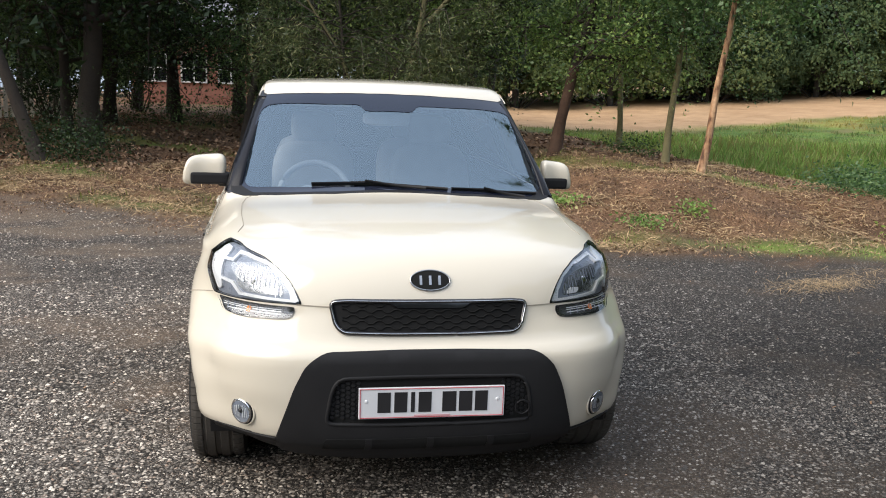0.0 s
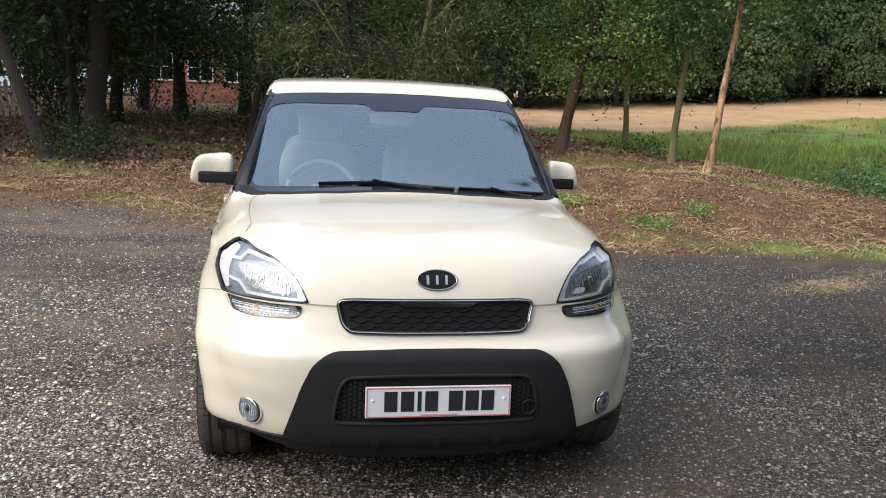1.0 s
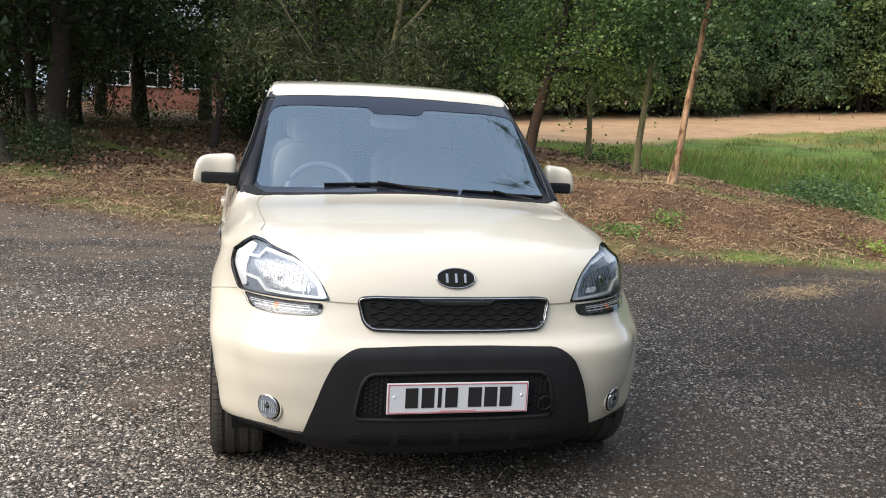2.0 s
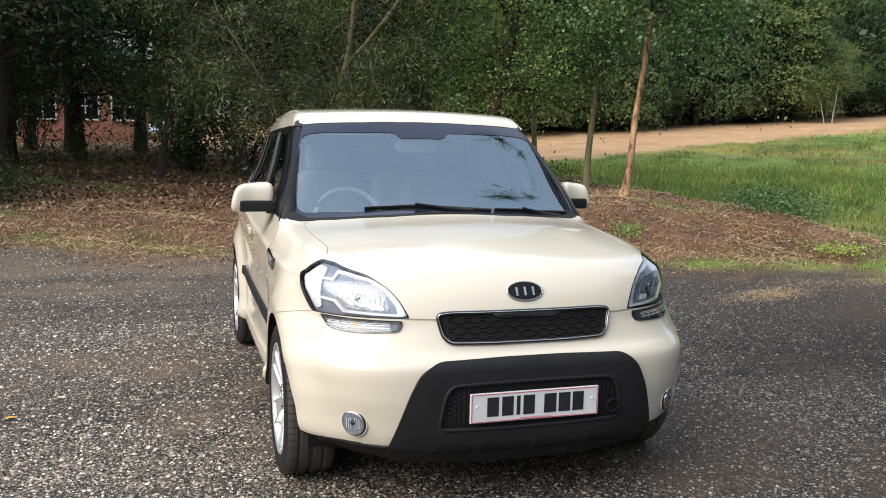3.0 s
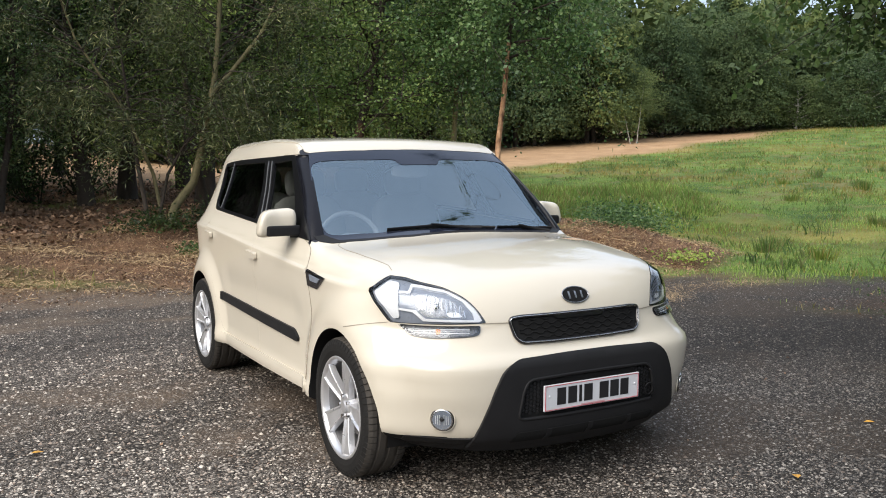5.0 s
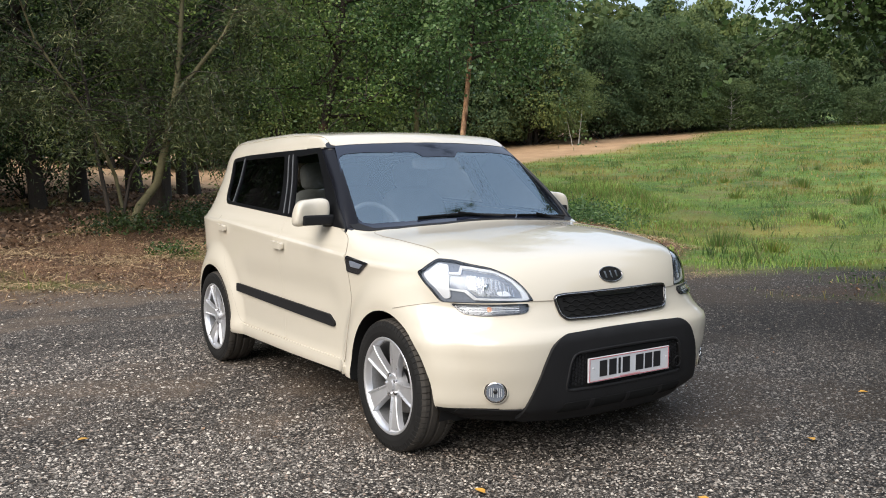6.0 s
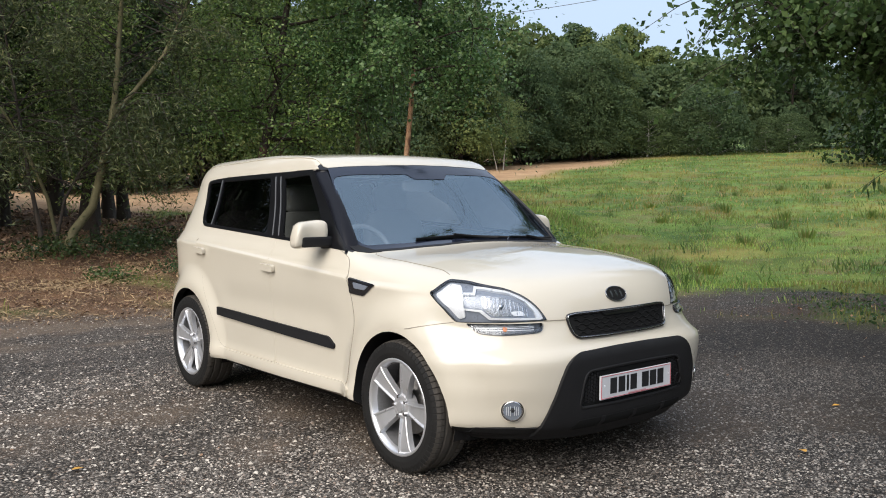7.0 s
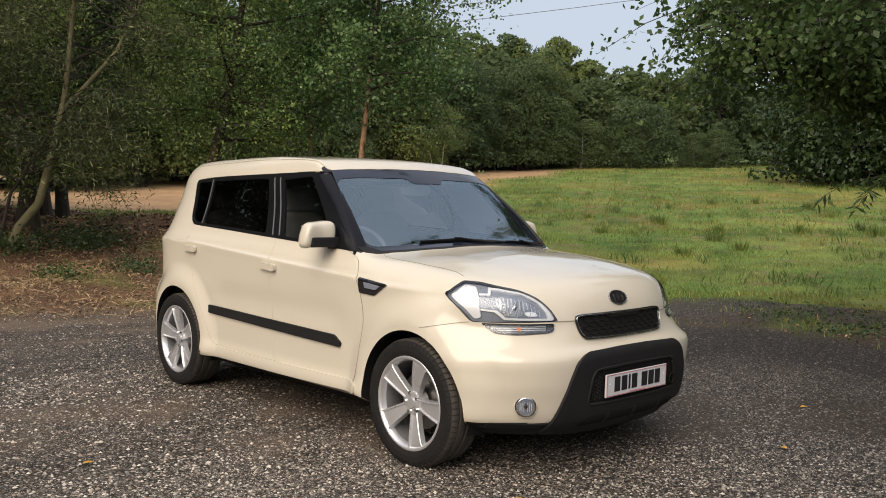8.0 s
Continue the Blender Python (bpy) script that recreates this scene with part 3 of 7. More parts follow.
def clump_tree(seed, height, base, radius, trunk_r, blobs, leaves, leaf, slim=1.0):
    """A tree for the distance: a trunk with limbs, and a crown of leafy clumps, each bright above and open below."""
    rng = np.random.default_rng(seed)
    line = bent((0, 0, -0.3), (rng.normal() * 0.3, rng.normal() * 0.3, height * 0.9), rng, 7, 0.03)
    pieces = [tube(line, [trunk_r * (1 - 0.8 * i / 7) for i in range(8)], 7)]
    cs, ns = [], []
    for i in range(blobs):
        f = (i + rng.uniform(0, 1)) / blobs
        wide = radius * math.sqrt(max(0.06, 1 - (abs(f - 0.36) / 0.66) ** 2.2)) * slim ** f
        ang, r = i * 2.4 + rng.uniform(-0.5, 0.5), wide * math.sqrt(rng.uniform(0.15, 1)) * 0.85
        c = np.array([math.cos(ang) * r, math.sin(ang) * r, base + (height - base) * f * 0.94])
        size = radius * rng.uniform(0.18, 0.38)
        pieces.append(tube(bent(line[min(7, int(f * 7))], c, rng, 3, 0.05), [trunk_r * 0.25, trunk_r * 0.18, trunk_r * 0.1, 0.01], 4))
        n = int(leaves / blobs * (size / (0.28 * radius)) ** 1.6)
        d = rng.normal(size=(n, 3))
        d /= np.linalg.norm(d, axis=1)[:, None]
        d[:, 2] = np.where(d[:, 2] < -0.35, -d[:, 2], d[:, 2])
        bumpy = 1 + 0.16 * np.sin(d[:, 0] * 7 + i) * np.sin(d[:, 1] * 6 + 2 * i) + rng.normal(size=n) * 0.07
        cs.append(c + d * np.array([1, 1, 0.78]) * size * bumpy[:, None])
        ns.append(d + rng.normal(size=(n, 3)) * 0.55)
    c, d = np.concatenate(cs), np.concatenate(ns)
    d /= np.linalg.norm(d, axis=1)[:, None]
    s = np.cross(d, rng.normal(size=d.shape))
    s /= np.linalg.norm(s, axis=1)[:, None] + 1e-9
    u = np.cross(d, s)
    L = (leaf * rng.uniform(0.6, 1.3, len(c)))[:, None]
    crown = solids("crown", np.stack([c + s * L * 0.55, c + (u * 0.42 - s * 0.4) * L, c - (u * 0.42 + s * 0.4) * L], 1), [(0, 1, 2)])
    v, f = joined(pieces)
    return mesh_of("trunk", v, f, True), crown


def tree(name, meshes, x, y, bark, leafmat, label, group="", scale=1.0, turn=0.0, stretch=1.0):
    ob = thing(name, None, None, label, "tree", group)
    tm, cm = meshes
    tm.materials.append(bark), tm.materials.append(BARK)
    part("trunk", tm, None, ob), part("crown", cm, leafmat, ob)
    ob.matrix_basis = pose(x, y, float(ground_z(x, y)), 0, 0, turn) @ Matrix.Diagonal((scale, scale, scale * stretch, 1))
    ob.scale = (scale, scale, scale * stretch)
    return ob


def plant(first, x, y, scale, turn, stretch=1.0):
    ob = copy_thing(first, pose(x, y, float(ground_z(x, y)), 0, 0, turn))
    ob.scale = (scale, scale, scale * stretch)
    return ob


rnd = random.Random(4)
# the wood behind the car: fuller trees in front, plainer ones deep in the wood
WOODLABEL = "dense green broadleaf tree with dark bark on leaf litter"
alder_a = tree_meshes(11, 9.5, 1.7, 2.7, 0.15, 30000, 0.080, limbs=26, twigs=8, puff=0.26)
alder_b = tree_meshes(12, 10.5, 1.9, 3.0, 0.17, 30000, 0.082, limbs=26, twigs=8, puff=0.28)
alder_c = tree_meshes(13, 8.5, 1.2, 2.3, 0.10, 20000, 0.080, limbs=24, twigs=8, puff=0.24)
oak = tree_meshes(14, 11, 2.3, 3.6, 0.24, 16000, 0.14, limbs=28, twigs=8, puff=0.34, droop=0.3)
deep_a = tree_meshes(15, 10, 1.6, 3.0, 0.16, 9500, 0.22, limbs=22, twigs=5, puff=0.36, far=True)
deep_b = tree_meshes(16, 11, 2.0, 3.4, 0.20, 9500, 0.23, limbs=22, twigs=5, puff=0.36, droop=0.3, far=True)
firsts = [tree("alder_tree", alder_a, 4.2, 19.0, BARK, LEAF, WOODLABEL, "trees of the wood", 1.0, 20),
          tree("alder_tree", alder_b, 5.0, 22.6, BARK, LEAF, WOODLABEL, "trees of the wood", 1.0, 130),
          tree("young_alder", alder_c, -1.2, 26.5, BARK, LEAFBIRCH, "slender young tree with green leaves in the wood", "trees of the wood", 1.0, 70),
          tree("oak_tree", oak, -4.7, 16.2, BARK, LEAFDARK, "large tree with several heavy limbs, leaves darkened for shade", "trees of the wood", 1.0, 10),
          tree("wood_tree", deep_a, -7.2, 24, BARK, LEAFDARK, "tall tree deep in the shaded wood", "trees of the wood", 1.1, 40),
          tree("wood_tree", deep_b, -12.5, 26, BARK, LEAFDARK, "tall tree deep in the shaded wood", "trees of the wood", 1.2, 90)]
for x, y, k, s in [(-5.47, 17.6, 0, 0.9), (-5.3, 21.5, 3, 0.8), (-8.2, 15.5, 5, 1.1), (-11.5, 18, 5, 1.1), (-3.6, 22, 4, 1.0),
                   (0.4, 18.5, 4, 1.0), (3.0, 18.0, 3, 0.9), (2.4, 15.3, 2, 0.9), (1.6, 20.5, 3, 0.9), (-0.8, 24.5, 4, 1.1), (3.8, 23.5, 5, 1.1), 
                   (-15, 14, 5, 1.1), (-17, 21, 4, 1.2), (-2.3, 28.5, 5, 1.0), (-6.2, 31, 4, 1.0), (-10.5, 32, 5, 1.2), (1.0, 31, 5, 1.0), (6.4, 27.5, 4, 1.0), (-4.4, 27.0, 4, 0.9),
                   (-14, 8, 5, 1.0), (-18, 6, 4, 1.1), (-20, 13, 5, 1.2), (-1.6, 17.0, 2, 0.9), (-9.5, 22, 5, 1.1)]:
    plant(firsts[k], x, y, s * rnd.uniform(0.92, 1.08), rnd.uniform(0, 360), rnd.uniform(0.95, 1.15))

# slim and leaning trees on the bank and beside the path
leaning = tree_meshes(17, 8.5, 2.6, 2.6, 0.125, 9000, 0.11, limbs=20, twigs=7, lean=(-3.6, 0.4), puff=0.28)
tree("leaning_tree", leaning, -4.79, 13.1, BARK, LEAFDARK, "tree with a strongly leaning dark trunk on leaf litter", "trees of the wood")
tilted = tree_meshes(18, 8.0, 1.7, 2.3, 0.115, 38000, 0.075, limbs=34, twigs=8, lean=(1.9, 0.6), puff=0.30, droop=0.3, clean=2.0)
tree("leaning_tree", tilted, 4.3, 12.2, BARKRED, LEAFBIRCH, "tree with a leaning reddish dark trunk on the bank", "trees of the wood")
slender = tree_meshes(19, 8.0, 2.2, 2.0, 0.068, 20000, 0.07, limbs=28, twigs=8, lean=(0.9, 0.1), puff=0.26, droop=0.25)
slim = tree("young_alder", slender, 6.2, 11.4, BARKGREEN, LEAFBIRCH, "slender young tree with green leaves on the bank", "trees of the wood")
plant(slim, 6.95, 15.7, 1.05, 200)

# the birch with peeling bark on the mound
birch = tree_meshes(21, 8.0, 2.75, 2.3, 0.066, 34000, 0.08, aspect=0.7, limbs=30, twigs=9, clean=3.3, lean=(1.25, 0.1), droop=0.35, puff=0.22)
tree("birch_tree", birch, 5.95, 9.55, BARKPEEL, LEAFBIRCH, "slim leaning birch with peeling orange bark", scale=1.0)


def willow_tree(x, y):
    """A forked leaning stem with long hanging twigs and narrow leaves."""
    rng = np.random.default_rng(31)
    z0 = float(ground_z(x, y))
    ob = thing("willow_tree", None, None, "leaning forked willow with mossy stems and narrow leaves", "tree")
    stems = [([(-0.45, 0.0, -0.3), (-0.20, 0.0, 0.35), (0.12, 0.0, 0.75), (0.28, 0.0, 1.35), (0.42, -0.05, 2.0), (0.54, -0.05, 2.6), (0.62, 0, 3.2), (0.70, 0, 4.1), (0.85, 0.1, 5.4), (1.1, 0.2, 7.0)], 0.086),
             ([(0.50, -0.05, 2.35), (0.85, -0.1, 2.75), (1.35, -0.2, 3.4), (1.80, -0.2, 4.3), (2.3, -0.1, 6.0)], 0.05),
             ([(-0.55, 0.1, -0.2), (-0.30, 0.1, 0.9), (0.10, 0.05, 1.6), (0.40, 0.0, 2.1)], 0.035),
             ([(-0.6, 0.2, -0.2), (-0.75, 0.5, 1.2), (-0.85, 0.8, 2.6), (-1.1, 1.0, 5.0)], 0.045),
             ([(-0.3, 0.4, -0.2), (-0.45, 0.6, 0.9), (-0.9, 0.5, 2.0), (-1.7, 0.4, 3.2), (-2.2, 0.4, 4.8)], 0.04)]
    pieces, leaves = [], []
    for pts, r in stems:
        pieces.append(tube(pts, [r * (1 - 0.7 * i / (len(pts) - 1)) for i in range(len(pts))], 9))
        pts = np.array(pts)
        for i in range(34):
            t = rng.uniform(0.42, 1.0) * (len(pts) - 1)
            k = min(int(t), len(pts) - 2)
            a = pts[k] + (pts[k + 1] - pts[k]) * (t - k)
            ang, reach = rng.uniform(0, 6.283), rng.uniform(0.6, 1.7)
            b = a + np.array([math.cos(ang) * reach, math.sin(ang) * reach, rng.uniform(0.0, 0.7)])
            c = b + np.array([math.cos(ang) * 0.35, math.sin(ang) * 0.35, -rng.uniform(0.2, 0.9)])
            pieces.append(tube([a, (a + b) / 2 + (0, 0, 0.12), b, c], [0.014, 0.010, 0.006, 0.003], 4))
            for p, q in ((a * 0.35 + b * 0.65, b), (b, c)):
                for _ in range(4):
                    w = q + rng.normal(size=3) * 0.30 + np.array([0, 0, -0.15])
                    t = rng.uniform(0, 1, 28)[:, None]
                    leaves.append(p + (w - p) * t + rng.normal(size=(28, 3)) * 0.07)
    v, f = joined(pieces)
    me = mesh_of("trunk", v, f, True)
    me.materials.append(BARKGREEN), me.materials.append(BARK)
    me.polygons.foreach_set("material_index", [0 if len(q) == 9 or len(q) == 4 and big else 1 for piece in pieces for big in (len(piece[0]) % 9 == 0 and len(piece[0]) != 36,) for q in piece[1]])
    part("trunk", me, None, ob)
    part("crown", quads("crown", leaf_quads(np.concatenate(leaves), 0.11, rng, 0.16, 0.6)), LEAFWILLOW, ob)
    ob.location = (x, y, z0)
    return ob


willow_tree(1.25, 12.2)


# the tree whose branches hang over the edge of the gravel
def hanging_tree(x, y):
    rng = np.random.default_rng(41)
    ob = thing("hanging_tree", None, None, "broadleaf tree with low branches hanging over the gravel", "tree")
    z0 = float(ground_z(x, y))
    pieces = [tube([(0, 0, -0.3), (-0.05, 0.1, 1.5), (-0.1, 0.1, 3.2), (0.1, 0, 4.4), (0.2, 0, 6.2), (0.2, 0.1, 9.0)], [0.17, 0.14, 0.12, 0.09, 0.06, 0.02], 10)]
    leaves = []
    for i in range(104):
        if i % 4:
            ang, reach = rng.uniform(radians(132), radians(178)), 1.4 + 2.85 * rng.uniform(0, 1) ** 0.6
            h = 3.2 + rng.uniform(0, 1) * (1.35 - 0.2 * reach)
        else:
            h, ang, reach = rng.uniform(3.4, 4.6), rng.uniform(0, 6.28), rng.uniform(1.0, 2.4)
        end = np.array([math.cos(ang) * reach, math.sin(ang) * reach, h + rng.uniform(-0.5, 0.6)])
        limb = bent((0, 0, h - 0.4), end, rng, 5, 0.07)
        pieces.append(tube(limb, [0.022 * (1 - 0.8 * j / 5) for j in range(6)], 5))
        for j in range(20):
            st = limb[rng.integers(1, 6)]
            tw = st + np.array([*(rng.normal(size=2) * 0.45), -rng.uniform(0.0, 0.65)])
            pieces.append(tube([st, (st + tw) / 2 + (0, 0, 0.06), tw], [0.007, 0.005, 0.002], 4))
            t = rng.uniform(0.1, 1.1, 46)[:, None]
            leaves.append(st + (tw - st) * t + rng.normal(size=(46, 3)) * 0.10)
    # high crown above the view, added to shade the edge of the gravel
    for i in range(70):
        h, ang, reach = rng.uniform(4.6, 8.4), rng.uniform(-1.7, 0.9), rng.uniform(1.0, 3.2)
        reach *= 1.15 - 0.6 * (h - 4.8) / 3.8
        end = np.array([math.cos(ang) * reach, math.sin(ang) * reach, h + rng.uniform(-0.3, 0.8)])
        limb = bent((0.1, 0, h - 0.6), end, rng, 5, 0.07)
        pieces.append(tube(limb, [0.030 * (1 - 0.8 * j / 5) for j in range(6)], 5))
        for j in range(12):
            st = limb[rng.integers(1, 6)]
            tw = st + np.array([*(rng.normal(size=2) * 0.5), -rng.uniform(-0.2, 0.6)])
            t = rng.uniform(0.1, 1.1, 40)[:, None]
            leaves.append(st + (tw - st) * t + rng.normal(size=(40, 3)) * 0.14)
    # two sprays that reach over the gravel
    for tip, wide in (((-1.35, 3.4, 5.5), 0.42), ((-2.9, 3.9, 9.6), 0.50)):
        limb = bent((0.1, 0.1, tip[2] - 1.6), tip, rng, 6, 0.05)
        pieces.append(tube(limb, [0.016 * (1 - 0.8 * j / 6) for j in range(7)], 5))
        for j in range(34):
            st = limb[rng.integers(5, 7)]
            tw = st + rng.normal(size=3) * (wide, wide, wide * 0.9)
            pieces.append(tube([st, (st + tw) / 2, tw], [0.007, 0.005, 0.002], 4))
            t = rng.uniform(0.2, 1.1, 34)[:, None]
            leaves.append(st + (tw - st) * t + rng.normal(size=(34, 3)) * 0.09)
    # low twigs with narrow leaves
    slim = []
    for line in ([(-0.8, -0.2, 2.7), (-2.0, 0.05, 2.05), (-2.75, 0.30, 1.76), (-3.1, 0.75, 1.64), (-3.32, 1.10, 1.34)],
                 [(-0.8, -0.2, 2.7), (-1.9, -0.10, 1.95), (-2.50, 0.10, 1.60), (-2.66, 0.30, 1.30), (-2.72, 0.42, 1.00)],
                 [(-2.75, 0.30, 1.76), (-2.86, 0.42, 1.72), (-2.95, 0.52, 1.62), (-3.02, 0.60, 1.50), (-3.06, 0.66, 1.36)]):
        line = [np.array(p) for p in line]
        pieces.append(tube(line, [0.010, 0.007, 0.005, 0.003, 0.0015], 4))
        for k in range(1, 4):
            t = rng.uniform(0, 1, 13)[:, None]
            slim.append(line[k] + (line[k + 1] - line[k]) * t + rng.normal(size=(13, 3)) * 0.02)
    v, f = joined(pieces)
    part("trunk", mesh_of("trunk", v, f, True), BARK, ob)
    part("crown", quads("crown", np.concatenate([leaf_quads(np.concatenate(leaves), 0.082, rng, 0.66, 0.6), leaf_quads(np.concatenate(slim), 0.15, rng, 0.2, 1.1)])), LEAFSHADE, ob)
    ob.location = (x, y, z0)
    return ob


hanging_tree(8.2, -0.4)

# the far wood along the field, and the wooded hill
far_a = clump_tree(51, 9.8, 0.5, 4.3, 0.20, 64, 18000, 0.20)
far_b = clump_tree(52, 11.0, 0.7, 3.9, 0.20, 64, 18000, 0.195, 0.8)
far_c = clump_tree(53, 5.6, 0.1, 3.9, 0.14, 48, 12000, 0.19)
far_d = clump_tree(54, 10.4, 0.6, 4.5, 0.20, 46, 4200, 0.50)
FARLABEL = "full green tree at the edge of the far wood"
FARGROUP = "trees of the far wood"
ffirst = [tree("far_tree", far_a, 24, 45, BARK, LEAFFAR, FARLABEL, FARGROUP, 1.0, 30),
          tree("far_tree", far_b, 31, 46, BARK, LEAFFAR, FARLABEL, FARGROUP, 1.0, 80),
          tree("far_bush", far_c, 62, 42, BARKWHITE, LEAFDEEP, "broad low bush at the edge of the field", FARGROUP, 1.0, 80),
          tree("far_tree", far_d, 40, 55, BARK, LEAFFAR, "haze-paled green tree, in the far wood and added out of view", FARGROUP, 1.0, 10)]
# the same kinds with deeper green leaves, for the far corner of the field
def bare_copy(pair):
    both_ = [me.copy() for me in pair]
    for me in both_:
        me.materials.clear()
    return both_


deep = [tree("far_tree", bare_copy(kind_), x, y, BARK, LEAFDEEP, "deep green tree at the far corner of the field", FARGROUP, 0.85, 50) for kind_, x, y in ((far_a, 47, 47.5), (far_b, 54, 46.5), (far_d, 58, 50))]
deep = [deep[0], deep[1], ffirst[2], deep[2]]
frnd = random.Random(9)
line = [(6, 45), (55, 46), (72, 36), (84, 22), (88, 8)]
for row, gap in ((0, 4.2), (1, 4.0), (2, 5.0)):
    for (ax, ay), (bx, by) in zip(line, line[1:]):
        n = max(2, int(math.hypot(bx - ax, by - ay) / gap))
        for i in range(n):
            t = (i + frnd.random()) / n
            x, y = ax + (bx - ax) * t, ay + (by - ay) * t
            d = math.hypot(x - 20, y + 10)
            ox, oy = (x - 20) / d, (y + 10) / d
            k = 3 if row else frnd.choice((0, 1, 0, 1, 2))
            low = x > 58 and row == 0
            s = frnd.uniform(0.8, 1.1) * (0.62 if low else 0.98 - (0.22 if row == 0 else 0.17) * min(1, max(0, (x - 30) / 25)))
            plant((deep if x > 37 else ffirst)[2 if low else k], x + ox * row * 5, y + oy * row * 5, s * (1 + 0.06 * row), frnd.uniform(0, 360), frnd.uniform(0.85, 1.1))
for x, y, s in ((33, 53, 1.2), (38, 52, 1.25), (42, 50, 1.15)):
    plant(ffirst[3], x, y, s, frnd.uniform(0, 360))
# dark trees that close the wood behind the house
for x, y in ((-32, 44), (-25, 48), (-19, 51), (-12, 53), (-5, 55), (1, 52), (7, 50), (-28, 34), (-24, 26)):
    plant(ffirst[3], x, y, frnd.uniform(0.95, 1.15), frnd.uniform(0, 360))
# pale birch stems at the edge of the far wood
pale = tree("pale_birch", tree_meshes(57, 4.6, 2.0, 1.5, 0.045, 4000, 0.18, limbs=14, twigs=5, lean=(0.9, 0.2), puff=0.3, clean=99, far=True), 37.6, 41.5, BARKWHITE, LEAFFAR, "slim pale birch leaning at the far wood", FARGROUP)
plant(pale, 36.9, 41.2, 0.7, 150, 0.8)
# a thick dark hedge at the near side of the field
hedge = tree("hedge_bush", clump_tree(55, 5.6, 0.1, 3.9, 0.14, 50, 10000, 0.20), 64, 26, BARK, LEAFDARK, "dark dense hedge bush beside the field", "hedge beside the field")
for x, y, s in ((51, 20.5, 1.3), (55, 19.0, 1.5), (56, 15.5, 1.45), (61, 21.5, 1.6), (50, 16.5, 1.2)):
    plant(hedge, x, y, s, frnd.uniform(0, 360), 1.1)
# unseen trees added beside and behind the camera; right-hand ones shade the gravel
for x, y in [(-24, 2), (-25, -6), (-22, -14), (-16, -21), (-8, -24), (0, -25), (8, -24), (16, -21), (23, -16), (-27, -20), (-12, -30), (4, -31), (20, -29), (30, -24), (15, -5), (13, -11), (18, -9), (11, -16), (20, -3), (9.6, -5.2), (7.6, -9.2), (12.2, -2.6)]:
    plant(ffirst[3], x, y, frnd.uniform(0.6, 0.8), frnd.uniform(0, 360))


def wooded_hill():
    """A far ridge with a crown of tree clumps."""
    rng = np.random.default_rng(61)
    n = 20000
    a = rng.uniform(radians(10), radians(100), n)
    d = rng.uniform(150, 260, n)
    x, y = np.sin(a) * d, np.cos(a) * d
    h = 11 + 19 * np.exp(-((np.degrees(a) - 48) / 18) ** 2) + 6 * np.sin(a * 9) + 4 * np.sin(a * 23 + 1)
    z = h * (d - 150) / 110 + 5 + rng.uniform(0, 1, n) * 2.5
    return solids("far_hill", leaf_tris(np.stack([x, y, z], 1), 1.3, rng, 0.9), [(0, 1, 2)])


# the hill's haze comes from its leaf colour alone
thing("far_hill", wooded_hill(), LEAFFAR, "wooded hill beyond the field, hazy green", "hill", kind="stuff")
ridge_v, ridge_f = [], []
for i in range(60):
    a = radians(10 + 90 * i / 59)
    deg = math.degrees(a)
    h = 11 + 19 * math.exp(-((deg - 48) / 18) ** 2) + 6 * math.sin(a * 9) + 4 * math.sin(a * 23 + 1)
    for d, z in ((148, 2), (205, 5 + h * 0.5), (262, 5 + h), (330, 0)):
        ridge_v.append((math.sin(a) * d, math.cos(a) * d, z))
    if i:
        ridge_f += [((i - 1) * 4 + j, i * 4 + j, i * 4 + j + 1, (i - 1) * 4 + j + 1) for j in range(3)]
thing("far_ridge", mesh_of("far_ridge", ridge_v, ridge_f, True), mat("far green", (0.04, 0.065, 0.025), (0.07, 0.095, 0.04), 0.1, 1.5, 0.9),
      "green slope of the far hill", "hill", kind="structure")


# trees along the crest of the far hill
crest = tree("hill_tree", clump_tree(56, 11.5, 0.5, 5.5, 0.3, 40, 4200, 0.75), 150, 190, BARK, LEAFFAR, "round green tree on the far hill", "trees on the far hill")
crest.location.z = 28
hrnd = random.Random(23)
for i in range(44):
    deg = 36 + 38 * (i + hrnd.random()) / 44
    a, d = radians(deg), hrnd.choice((205, 232, 252))
    h = 11 + 19 * math.exp(-((deg - 48) / 18) ** 2) + 6 * math.sin(a * 9) + 4 * math.sin(a * 23 + 1)
    o = plant(crest, math.sin(a) * d, math.cos(a) * d, hrnd.uniform(0.75, 1.2), hrnd.uniform(0, 360), hrnd.uniform(0.8, 1.15))
    o.location.z = h * (d - 150) / 110 + 1


